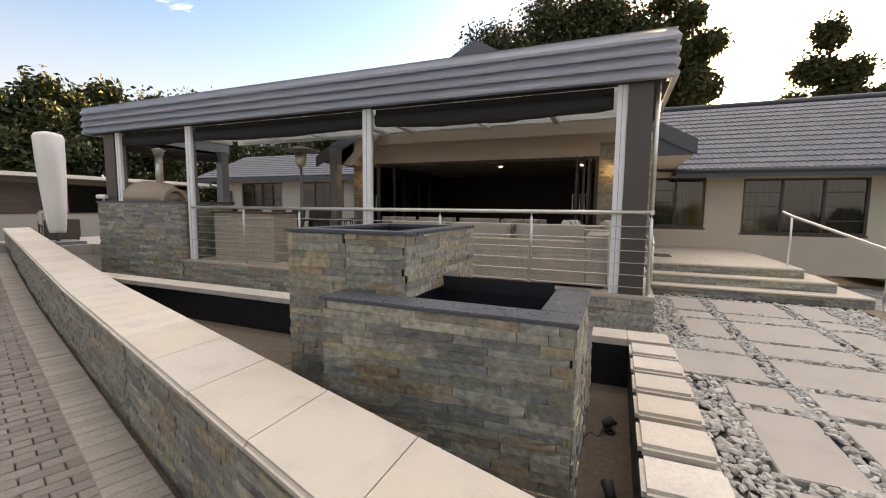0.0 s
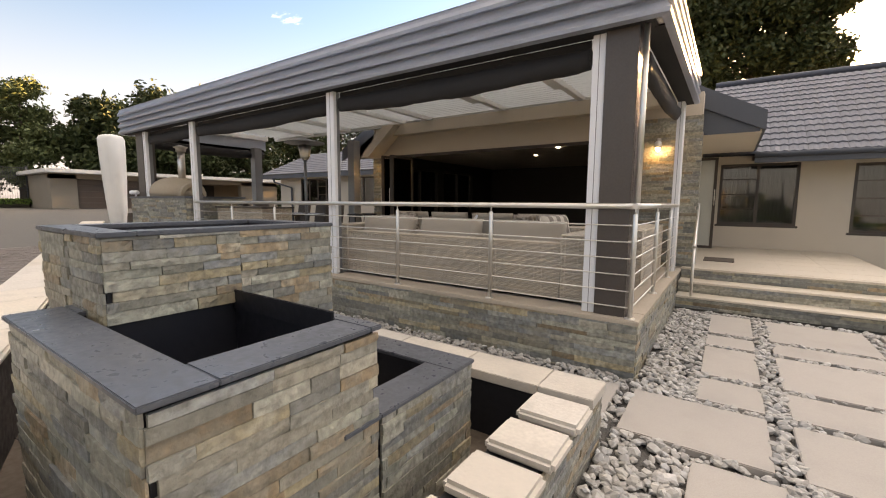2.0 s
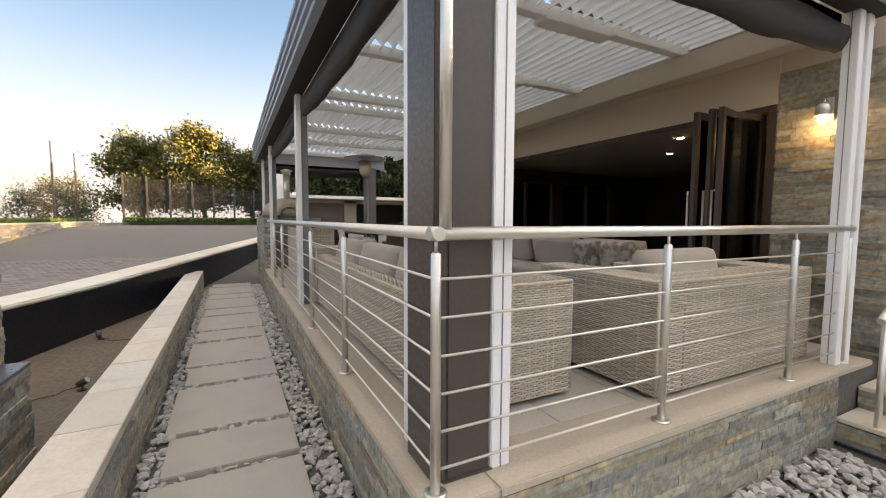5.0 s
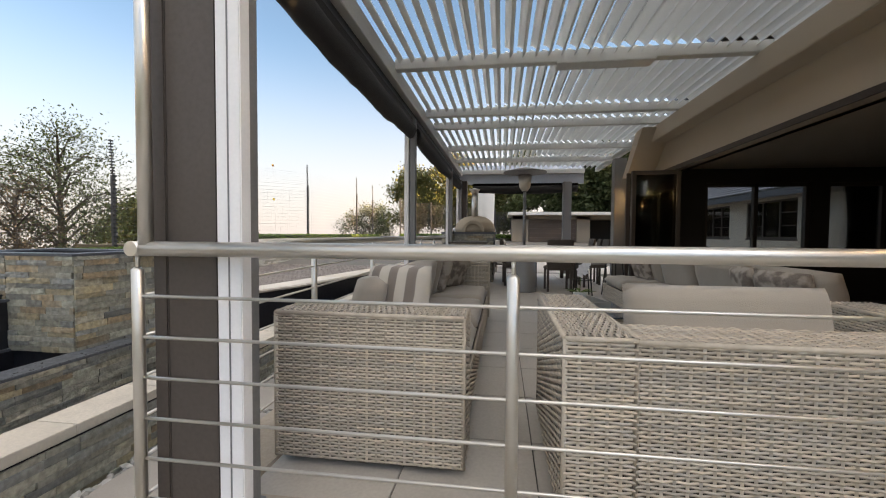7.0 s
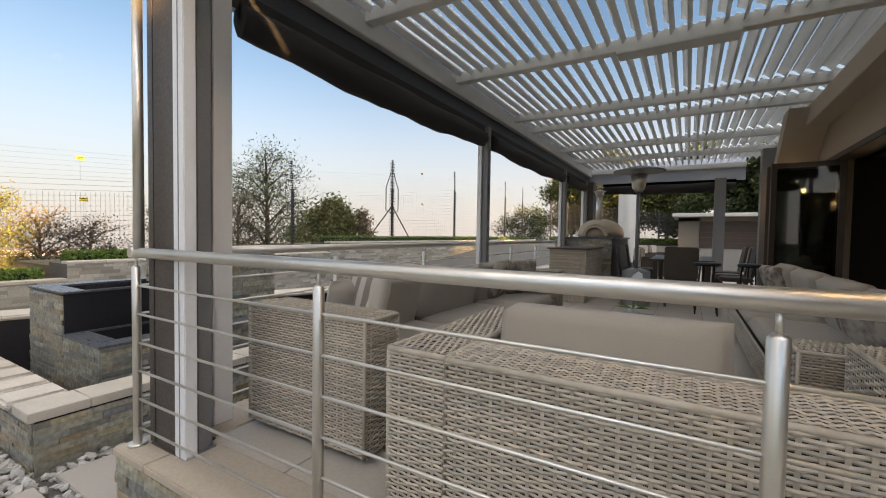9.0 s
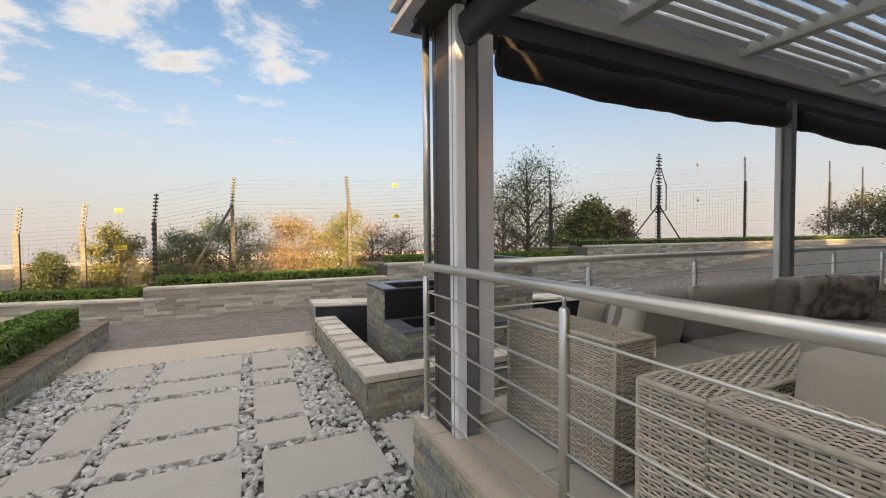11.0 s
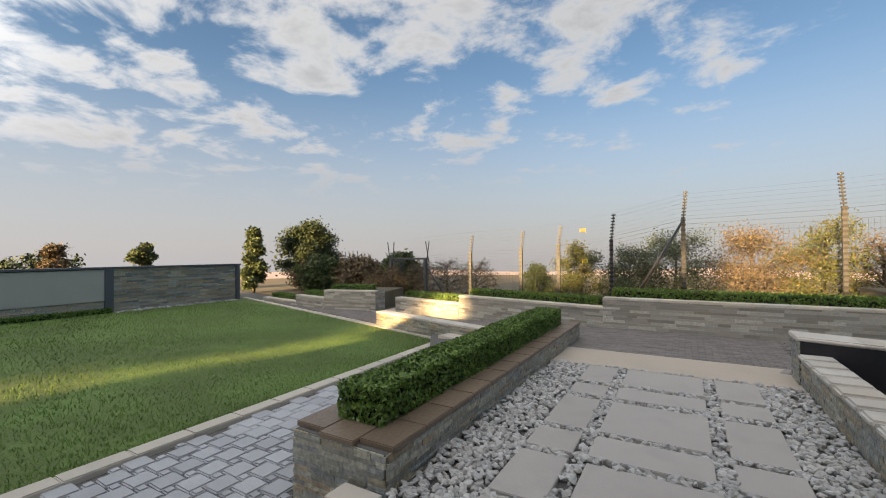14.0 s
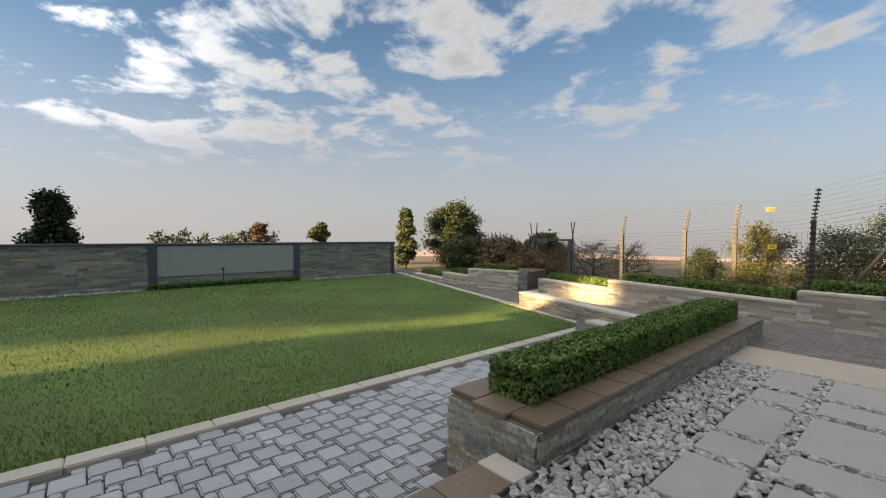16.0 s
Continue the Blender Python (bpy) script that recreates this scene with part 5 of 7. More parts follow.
# ---- planter with clipped hedge ----
def leaf_cloud(count, place, size, rng, tilt=1.0):
    """Small pointed leaves, each four corners about a place."""
    verts, faces = [], []
    for _ in range(count):
        p, nrm = place(rng)
        s = size * rng.uniform(0.6, 1.3)
        d = Vector((rng.gauss(0, 1), rng.gauss(0, 1), rng.gauss(0, 1))) * tilt + nrm
        d.normalize()
        u = d.cross(Vector((rng.gauss(0, 1), rng.gauss(0, 1), rng.gauss(0, 1)))).normalized()
        w = d.cross(u)
        b0 = len(verts)
        for a, b, e in ((-1, 0, 0), (0, -0.5, 0.12), (1, 0, 0), (0, 0.5, 0.12)):
            verts.append((p + u * (a * s) + w * (b * s) + d * (e * s))[:])
        faces.append((b0, b0 + 1, b0 + 2, b0 + 3))
    return verts, faces


def hedge(name, label, x0, x1, y0, y1, z0, z1, count, size, seed, round_=0.06, turn=0.0, at=(0, 0)):
    rng = random.Random(seed)
    t = thing(name, label, "hedge", pose(at[0], at[1], 0, 0, 0, turn), "clipped hedges")
    e = 0.05
    # solid dark filling paints the shade seen through the leaves
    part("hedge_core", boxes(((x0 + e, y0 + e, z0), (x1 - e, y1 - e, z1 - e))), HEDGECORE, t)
    lx, ly, lz = x1 - x0, y1 - y0, z1 - z0
    areas = [lx * ly, lx * lz, lx * lz, ly * lz, ly * lz]

    def place(r):
        f = r.choices(range(5), areas)[0]
        u, v, d = r.random(), r.random(), abs(r.gauss(0, 0.02))
        if f == 0:
            p, n = Vector((x0 + lx * u, y0 + ly * v, z1 - d)), Vector((0, 0, 1))
        elif f in (1, 2):
            p, n = Vector((x0 + lx * u, y0 + d if f == 1 else y1 - d, z0 + lz * v)), Vector((0, -1 if f == 1 else 1, 0))
        else:
            p, n = Vector((x0 + d if f == 3 else x1 - d, y0 + ly * u, z0 + lz * v)), Vector((-1 if f == 3 else 1, 0, 0))
        wob = 0.022 * noise.noise((p.x * 5, p.y * 5, p.z * 5 + seed)) + 0.012 * noise.noise((p.x * 17, p.y * 17, p.z * 17))
        return p + n * wob, n

    v, f = leaf_cloud(count, place, size, rng, 0.75)
    raw("leaves", v, f, HEDGE, t, "small bright green leaves", "stuff")
    return t


planter = thing("planter", "long stone-clad planter with a wet brown stone coping", "planter", kind="structure")
PX0, PX1, PY0, PY1, PT = 3.17, 4.14, -6.2, 0.15, 0.31
part("planter_core", boxes(((PX0 + 0.01, PY0 + 0.01, -0.5), (PX1 - 0.01, PY1 - 0.01, PT - 0.045))), MORTAR, planter)
part("soil", boxes(((PX0 + 0.3, PY0 + 0.3, PT - 0.045), (PX1 - 0.3, PY1 - 0.3, PT - 0.03))), SOIL_AND_SHADE, planter, "dark soil")
y = PY0
while y < PY1 - 0.05:
    y2 = min(PY1 + 0.02, y + 0.45)
    caps(planter, [(PX0 - 0.03, y, PX0 + 0.3, y2), (PX1 - 0.3, y, PX1 + 0.03, y2)], PT - 0.045, PT, WETBROWN, bevel=0.008)
    y = y2
caps(planter, [(PX0 + 0.3, PY1 - 0.3, PX1 - 0.3, PY1 + 0.02), (PX0 + 0.3, PY0, PX1 - 0.3, PY0 + 0.3)], PT - 0.045, PT, WETBROWN, bevel=0.008)
ledger(planter, (PX0, PY1), (PX0, PY0), -0.06, PT - 0.045, 0.04, 0.24, 50, 230)
ledger(planter, (PX1, PY1), (PX0, PY1), -0.45, PT - 0.045, 0.04, 0.22, 51, 70)
hedge("hedge", "clipped bright green box hedge in the long planter", 3.42, 3.90, -5.75, -0.12, 0.28, 0.62, 24000, 0.025, 4)

# ---- lawn, kerb, cobbles ----
LAWN_X0 = 5.56
lawn_edge = lambda x: -4.50 - 0.30 * (x - 5.4)
raw_lawn = raw("lawn", [(LAWN_X0, lawn_edge(LAWN_X0), 0.0), (16.4, lawn_edge(16.4), 0.0), (16.4, 14, 0.0), (LAWN_X0, 14, 0.0)], [(0, 1, 2, 3)], LAWN)
raw_lawn.matrix_world = FAR
tagged(raw_lawn, "mown green lawn", "lawn", kind="structure")
rng = random.Random(9)
gv, gf = [], []
for _ in range(90000):
    u = rng.random() ** 1.7
    x, y = LAWN_X0 + 10.7 * u, rng.uniform(-6.8, 10.5)
    if y < lawn_edge(x) + 0.02:
        continue
    a, h = rng.uniform(0, 6.28), rng.uniform(0.02, 0.045) * (1 + 0.4 * noise.noise((x * 0.8, y * 0.8, 0)))
    w = 0.004 + 0.006 * u
    dx, dy, lx, ly = math.cos(a) * w, math.sin(a) * w, rng.gauss(0, 0.016), rng.gauss(0, 0.016)
    b0 = len(gv)
    gv += [(x - dx, y - dy, -0.002), (x + dx, y + dy, -0.002), (x + lx, y + ly, h)]
    gf.append((b0, b0 + 1, b0 + 2))
grass = raw("grass", gv, gf, GRASS)
grass.matrix_world = FAR
tagged(grass, "short mown grass blades", "grass", kind="stuff")
kerb = thing("kerb", "cream concrete kerb round the lawn", "kerb", FAR, kind="structure")
y = lawn_edge(5.4) - 0.1
km = mesh_from("kerb_stone", boxes(((-0.095, -0.243, -0.1), (0.095, 0.243, 0.022)), bevel=0.01), KERB)
while y < 7:
    ob = new("kerb_stone", km)
    ob.parent, ob.matrix_basis = kerb, pose(5.46, y + 0.245, 0.0, 0, 0, 0)
    y += 0.49
x = 5.6
while x < 16.4:
    ob = new("kerb_stone", km)
    ob.parent, ob.matrix_basis = kerb, pose(x + 0.24, lawn_edge(x + 0.24) - 0.09, 0.0, 0, 0, 90 - 16.7)
    x += 0.48
solid("pavement", boxes(((3.3, 0.16, -0.6), (6.3, 9, -0.42)), ((4.15, -6.6, -0.6), (6.3, 0.16, -0.42)), ((0.0, 3.06, -0.11), (3.3, 8.4, -0.04))), MORTAR, "dark bedding under the cobbles", "pavement")
cob = thing("cobble_paving", "grey tumbled cobble paving in half-lapped rows", "paving", kind="structure")

edging = thing("edging", "flat brown edging stones between the gravel and the cobbles", "edging", kind="structure")
caps(edging, [(3.16, 0.20, 3.52, 0.42)], -0.03, 0.012, CAPSTONE, "edging_stone", 0.006)
caps(edging, [(3.16, 0.42 + 0.45 * k, 3.52, 0.87 + 0.45 * k) for k in range(6)], -0.03, 0.012, WETBROWN, "edging_stone", 0.006)
part("edging_core", boxes(((3.18, 0.20, -0.5), (3.50, 3.1, -0.03))), MORTAR, edging)
ledger(edging, (3.51, 3.1), (3.51, 0.2), -0.40, -0.03, 0.05, 0.25, 140, 60)

# ---- retaining terraces, fence, far garden ----
ret = thing("retaining_wall", "stepped pale stone retaining walls with caps along the drive", "wall", kind="structure")


def along_boxes(p0, p1, cells, bevel=0.0):
    """Boxes laid along the line from p0 to p1: u along it, v behind it, z up."""
    bm = boxes(*cells, bevel=bevel)
    ang = math.degrees(math.atan2(p1[1] - p0[1], p1[0] - p0[0]))
    bm.transform(pose(p0[0], p0[1], 0, 0, 0, ang))
    return bm


def terrace_wall(p0, p1, base, top, seed, hedge_on=(0.25, 0.15), end_face=False, depth=0.9, cap=0.3):
    """A retaining wall seen from the drive, p0 to p1 with x rising, its bed behind it and a clipped hedge along its top."""
    length = math.hypot(p1[0] - p0[0], p1[1] - p0[1])
    ang = math.degrees(math.atan2(p1[1] - p0[1], p1[0] - p0[0]))
    part("wall_core", along_boxes(p0, p1, [((0, -depth, base), (length, -0.012, top - 0.05))]), MORTAR, ret)
    n = max(1, round(length / 0.6))
    for k in range(n):
        u = length * k / n
        part("cap_stone", along_boxes(p0, p1, [((u + 0.002, -cap + 0.02, top - 0.05), (u + length / n - 0.002, 0.03, top))], 0.008), CAPSTONE, ret)
    ledger(ret, p1, p0, base, top - 0.05, 0.06, 0.36, seed, 0, material=STONE_PALE)
    if end_face:
        back = (p0[0] + 0.9 * math.sin(radians(ang)), p0[1] - 0.9 * math.cos(radians(ang)))
        ledger(ret, p0, back, base, top - 0.05, 0.06, 0.3, seed + 50, 0, material=STONE_PALE)
    if hedge_on:
        hedge("hedge", "low clipped hedge on top of the retaining wall", hedge_on[0], length - hedge_on[1], -0.74, -0.32, top - 0.05, top + 0.18, min(9000, int(length * 1300)), 0.033, 20 + seed).matrix_world = pose(p0[0], p0[1], 0, 0, 0, ang)
    part("bed", along_boxes(p0, p1, [((0, -3.0, -0.8), (length, -depth, top - 0.12))]), VELD, ret)


TERRACES = [((-30, -7.6), (-8.9, -7.6), -0.08, 1.33), ((-8.9, -7.6), (-2.2, -7.6), -0.08, 1.0), ((-2.2, -7.6), (2.95, -7.7), -0.1, 0.68), ((2.95, -7.72), (7.25, -8.68), -0.4, 0.45),
            ((7.25, -8.68), (10.1, -9.30), -0.5, 0.21), ((11.25, -9.58), (13.3, -9.02), -0.5, 0.36), ((13.3, -9.02), (15.3, -9.4), -0.5, 0.06), ((15.3, -9.4), (18.2, -10.0), -0.5, -0.22)]
for i, (p0, p1, base, top) in enumerate(TERRACES):
    terrace_wall(p0, p1, base, top, 100 + i, end_face=i == 5)
solid("gate_path", boxes(((10.2, -13.5, -0.5), (11.2, -9.3, -0.40))), SANDSCREED, "pale path through the wall to the garden gate", "path")
# low wall that holds the drive above the lawn
lw = thing("lawn_wall", "low pale stone wall stepping along the lawn edge", "wall", kind="structure")
H0, H1 = (5.2, -5.90), (9.15, -7.08)
h_len = math.hypot(H1[0] - H0[0], H1[1] - H0[1])
part("wall_core", along_boxes(H0, H1, [((0, -0.26, -0.5), (h_len, -0.012, 0.0))]), MORTAR, lw)
for k in range(7):
    part("cap_stone", along_boxes(H0, H1, [((h_len * k / 7 + 0.002, -0.30, 0.0), (h_len * (k + 1) / 7 - 0.002, 0.03, 0.05))], 0.008), CAPSTONE, lw)
ledger(lw, H1, H0, -0.42, 0.0, 0.05, 0.3, 120, 120, material=STONE_PALE)
ledger(lw, (H1[0] + 0.08, H1[1] - 0.26), H1, -0.42, 0.0, 0.05, 0.2, 121, 20, material=STONE_PALE)
part("corner_block", along_boxes(H0, H1, [((0.25, 0.035, -0.45), (1.0, 0.42, -0.17))], 0.012), CAPSTONE, lw, "flat pale corner block")
# end wall of the lawn
ew = thing("garden_wall", "grey stone garden wall with a plastered panel and dark coping", "wall", FAR, kind="structure")
part("wall_core", boxes(((16.5, -7.6, -0.1), (16.8, 14, 1.32))), MORTAR, ew)
part("coping", boxes(((16.42, -7.65, 1.32), (16.88, 14, 1.38)), bevel=0.008), DARKTRIM, ew, "dark coping")
part("panel", boxes(((16.46, -3.2, 0.36), (16.5, 0.95, 1.3)), bevel=0.005), GREYPLASTER, ew, "grey-green plastered panel")
for y0, y1 in ((-3.42, -3.2), (0.95, 1.17), (-7.6, -7.45)):
    part("pilaster", boxes(((16.42, y0, -0.05), (16.5, y1, 1.32)), bevel=0.005), DARKTRIM, ew, "charcoal pilaster")
ledger(ew, (16.5, 14.0), (16.5, 1.17), -0.05, 1.32, 0.06, 0.4, 130, 0, material=STONE_JOINED)
ledger(ew, (16.5, -3.42), (16.5, -7.45), -0.05, 1.32, 0.06, 0.4, 131, 0, material=STONE_JOINED)
ledger(ew, (16.5, 0.95), (16.5, -3.2), -0.05, 0.36, 0.06, 0.4, 132, 0, material=STONE_JOINED)
tap = thing("garden_tap", "slim black garden tap against the plastered panel", "tap", FAR @ pose(16.40, -0.85, 0))
part("stem", tube(bmesh.new(), [(0, 0, 0), (0, 0, 0.52)], 0.012, 8), BLACKPL, tap)
part("head", tube(bmesh.new(), [(0, -0.03, 0.52), (0, 0.05, 0.55)], 0.03, 8), BLACKPL, tap)
hedge("hedge", "low dark hedge strip along the garden wall", 16.2, 16.4, -3.3, 1.2, 0, 0.14, 2500, 0.04, 40).matrix_world = FAR
gravel("gravel", "pale gravel strip below the garden wall", (16.15, 16.45, -7.4, 13), 900, [(16.1, 16.5, -3.4, 1.3)], 0.06, 0.0, 5).matrix_world = FAR

# ---- woven furniture ----
def weave(p0, u, v, nrm, w, h, seed, row=0.0135, stake=0.042):
    """Flat strands woven over and under upright stakes on a w x h face: lists of corners and faces."""
    rng = random.Random(seed)
    verts, faces = [], []
    p0, u, v, nrm = Vector(p0), Vector(u), Vector(v), Vector(nrm)
    rows = max(1, int(h / row))
    cols = max(2, int(w / stake))
    step = w / cols
    for r in range(rows):
        c = 0
        while c < cols:
            run = min(cols - c, rng.choice((6, 9, 12, 15)))
            b0 = len(verts)
            n = run * 2
            for i in range(n + 1):
                s = c * step + i * step / 2
                out = 0.0052 * math.cos(math.pi * (i / 2 + c + r)) + 0.004
                for k, (e, bulge) in enumerate(((-0.44, -0.0015), (0.0, 0.002), (0.44, -0.0015))):
                    verts.append((p0 + u * s + v * ((r + 0.5 + e) * row) + nrm * (out + bulge + (0.0015 if r % 7 == 0 else 0)))[:])
            for i in range(n):
                for k in (0, 1):
                    a = b0 + i * 3 + k
                    faces.append((a, a + 3, a + 4, a + 1))
            c += run
    for k in range(0, cols + 1, 1):
        s = k * step
        b0 = len(verts)
        for e in (-0.006, 0.006):
            for z in (0, h):
                verts.append((p0 + u * (s + e) + v * z + nrm * 0.0035)[:])
        faces.append((b0, b0 + 2, b0 + 3, b0 + 1))
    return verts, faces


def woven_box(parent, a, b, seed, sides="xXyYt", name="wicker_panel"):
    """A woven block between two corners; sides names the faces that are woven."""
    part("frame_core", boxes(((a[0] + 0.004, a[1] + 0.004, a[2]), (b[0] - 0.004, b[1] - 0.004, b[2] - 0.004)), bevel=0.01), WICKERCORE, parent, "dark frame behind the weave")
    w, d, h = b[0] - a[0], b[1] - a[1], b[2] - a[2]
    spec = {"x": ((a[0], b[1], a[2]), (0, -1, 0), (0, 0, 1), (-1, 0, 0), d, h), "X": ((b[0], a[1], a[2]), (0, 1, 0), (0, 0, 1), (1, 0, 0), d, h),
            "y": ((a[0], a[1], a[2]), (1, 0, 0), (0, 0, 1), (0, -1, 0), w, h), "Y": ((b[0], b[1], a[2]), (-1, 0, 0), (0, 0, 1), (0, 1, 0), w, h),
            "t": ((a[0], a[1], b[2]), (1, 0, 0), (0, 1, 0), (0, 0, 1), w, d)}
    if "T" in sides:
        spec["T"] = ((b[0], a[1], b[2]), (0, 1, 0), (-1, 0, 0), (0, 0, 1), d, w)
    for i, s in enumerate(sides):
        v, f = weave(*spec[s], seed * 10 + i)
        raw(name, v, f, WICKER, parent, "woven grey-beige wicker", "stuff")
    edge = bmesh.new()
    z = b[2] - 0.004
    for p, q in (((a[0], a[1]), (b[0], a[1])), ((b[0], a[1]), (b[0], b[1])), ((b[0], b[1]), (a[0], b[1])), ((a[0], b[1]), (a[0], a[1]))):
        tube(edge, [(*p, z), (*q, z)], 0.011, 6)
    for px_, py_ in ((a[0], a[1]), (b[0], a[1]), (b[0], b[1]), (a[0], b[1])):
        tube(edge, [(px_, py_, a[2]), (px_, py_, z)], 0.010, 6)
    tagged(part("binding", edge, WICKER, parent, "bound wicker edge"), kind="stuff")


def pillow_mesh(w, d, h, puff=0.35, seed=0, crease=0.01):
    """A stuffed cushion, w x d x h, with soft corners."""
    bm = bmesh.new()
    n = 12
    for side in (1, -1):
        grid = []
        for j in range(n + 1):
            row = []
            for i in range(n + 1):
                u, v = i / n * 2 - 1, j / n * 2 - 1
                t = ((1 - u ** 6) * (1 - v ** 6)) ** puff
                cr = crease * noise.noise((u * 2.5 + seed, v * 2.5, side))
                pull = 1 - 0.05 * (1 - t)
                row.append(bm.verts.new((u * w / 2 * pull, v * d / 2 * pull, side * (h / 2 * t + cr * t))))
            grid.append(row)
        for j in range(n):
            for i in range(n):
                q = (grid[j][i], grid[j][i + 1], grid[j + 1][i + 1], grid[j + 1][i])
                bm.faces.new(q if side > 0 else q[::-1]).smooth = True
    bmesh.ops.remove_doubles(bm, verts=bm.verts, dist=0.0005)
    return bm


def cushion(label, m, w, d, h, material, seed, group="sofa cushions", name="cushion"):
    t = tagged(new(name, mesh_from(name, pillow_mesh(w, d, h, 0.22 if material is CUSHION else 0.5, seed), material)), label, "cushion", group)
    t.matrix_world = m
    return t


def feet(parent, pts, z=0.504):
    for x, y in pts:
        part("foot", boxes(((x - 0.06, y - 0.04, z), (x + 0.06, y + 0.04, z + 0.035)), bevel=0.005), WOOD, parent, "pale wooden foot")


# long sofa with its back to the front railing
sofa_a = thing("sofa", "long grey-beige wicker sofa with taupe cushions, back to the railing", "sofa", group="patio lounge suite")
woven_box(sofa_a, (-3.95, 0.33, 0.54), (-0.80, 0.45, 1.12), 1, "yt")
woven_box(sofa_a, (-0.80, 0.31, 0.54), (-0.54, 1.18, 1.21), 2, "yXYxt")
woven_box(sofa_a, (-4.20, 0.31, 0.54), (-3.95, 1.18, 1.21), 3, "xYXyt")
woven_box(sofa_a, (-3.95, 0.52, 0.54), (-0.80, 1.16, 0.80), 4, "Y")
feet(sofa_a, ((-0.66, 1.12), (-0.66, 0.46), (-2.4, 0.46), (-4.05, 0.46), (-4.05, 1.12)))
for k in range(3):
    xc = -1.33 - 1.04 * k
    cushion("thick taupe seat cushion on the long wicker sofa", pose(xc, 0.85, 0.875), 1.04, 0.66, 0.15, CUSHION, k)
    cushion("soft taupe back cushion leaning on the long wicker sofa", pose(xc, 0.60, 1.12, 78, 0, 0), 1.0, 0.46, 0.18, CUSHION, 10 + k)
cushion("cream scatter cushion with broad grey stripes on the long sofa", pose(-1.02, 0.76, 1.20, 76, 0, 68), 0.42, 0.42, 0.15, STRIPE, 31, "scatter cushions")
cushion("brown and cream printed scatter cushion on the long sofa", pose(-3.7, 0.78, 1.14, 70, 0, -30), 0.44, 0.44, 0.15, FLORAL, 32, "scatter cushions")
cushion("brown and cream printed scatter cushion on the long sofa", pose(-3.3, 0.70, 1.15, 74, 0, 8), 0.44, 0.44, 0.15, FLORAL, 33, "scatter cushions")

# two-seater with its back to the end railing
sofa_b = thing("sofa", "two-seat grey-beige wicker sofa with its back to the end railing", "sofa", group="patio lounge suite")
woven_box(sofa_b, (-0.50, 1.80, 0.54), (-0.24, 3.06, 1.21), 5, "XxT")
woven_box(sofa_b, (-1.26, 1.56, 0.54), (-0.24, 1.80, 1.215), 6, "yXxYt")
woven_box(sofa_b, (-1.26, 3.06, 0.54), (-0.24, 3.30, 1.215), 7, "yXxYt")
woven_box(sofa_b, (-1.20, 1.80, 0.54), (-0.50, 3.06, 0.80), 8, "x")
feet(sofa_b, ((-0.32, 1.64), (-0.32, 3.22), (-1.18, 1.64), (-1.18, 3.22)))
cushion("thick taupe seat cushion on the two-seat sofa", pose(-0.88, 2.43, 0.875, 0, 0, 90), 1.24, 0.72, 0.15, CUSHION, 5)
cushion("broad taupe back cushion on the two-seat sofa", pose(-0.58, 2.24, 1.13, 78, 0, 90), 0.82, 0.50, 0.20, CUSHION, 6)

# sofa against the house
sofa_c = thing("sofa", "long wicker sofa with taupe cushions below the open folding doors", "sofa", group="patio lounge suite")
woven_box(sofa_c, (-5.9, 3.66, 0.54), (-1.75, 3.80, 1.08), 9, "y")
woven_box(sofa_c, (-1.75, 2.95, 0.54), (-1.50, 3.80, 1.12), 11, "yXxt")
woven_box(sofa_c, (-5.9, 3.0, 0.54), (-1.75, 3.66, 0.78), 12, "y")
feet(sofa_c, ((-1.62, 3.05), (-1.62, 3.7), (-5.7, 3.05), (-5.7, 3.7)))
for k in range(4):
    xc = -2.28 - 1.02 * k
    cushion("thick taupe seat cushion on the sofa by the house", pose(xc, 3.32, 0.855), 1.02, 0.70, 0.15, CUSHION, 40 + k)
    cushion("soft taupe back cushion on the sofa by the house", pose(xc, 3.56, 1.12, -76, 0, 0), 0.98, 0.46, 0.18, CUSHION, 50 + k)
for x, a in ((-2.1, 20), (-2.55, -10), (-5.3, 12)):
    cushion("brown and cream printed scatter cushion on the sofa by the house", pose(x, 3.40, 1.12, -70, 0, a), 0.44, 0.44, 0.15, FLORAL, int(-x * 10), "scatter cushions")

# coffee table with an orchid
ct = thing("coffee_table", "low wicker coffee table with a dark glass top", "table")
woven_box(ct, (-3.35, 1.75, 0.54), (-2.45, 2.45, 0.86), 13, "yXxY")
part("table_top", boxes(((-3.38, 1.72, 0.862), (-2.42, 2.48, 0.875)), bevel=0.003), SLATE, ct, "dark glass top")
feet(ct, ((-3.25, 1.85), (-2.55, 1.85), (-3.25, 2.35), (-2.55, 2.35)))
tray = thing("tray", "dark square tray with pale rim on the coffee table", "tray", pose(-2.95, 2.1, 0.876, 0, 0, 12))
part("tray_base", boxes(((-0.2, -0.2, 0), (0.2, 0.2, 0.012)), bevel=0.003), BLACKPL, tray)
part("tray_rim", boxes(((-0.2, -0.21, 0.0), (0.2, -0.195, 0.07)), ((-0.2, 0.195, 0.0), (0.2, 0.21, 0.07)), ((-0.21, -0.21, 0), (-0.2, 0.21, 0.07)), ((0.2, -0.21, 0), (0.21, 0.21, 0.07)), bevel=0.002), STEEL, tray)
orch = thing("orchid", "white potted orchid standing on the tray", "plant", pose(-2.98, 2.1, 0.889))
part("pot", tube(bmesh.new(), [(0, 0, 0), (0, 0, 0.11), (0, 0, 0.12)], [0.045, 0.065, 0.06], 16), CANVAS, orch, "white pot")
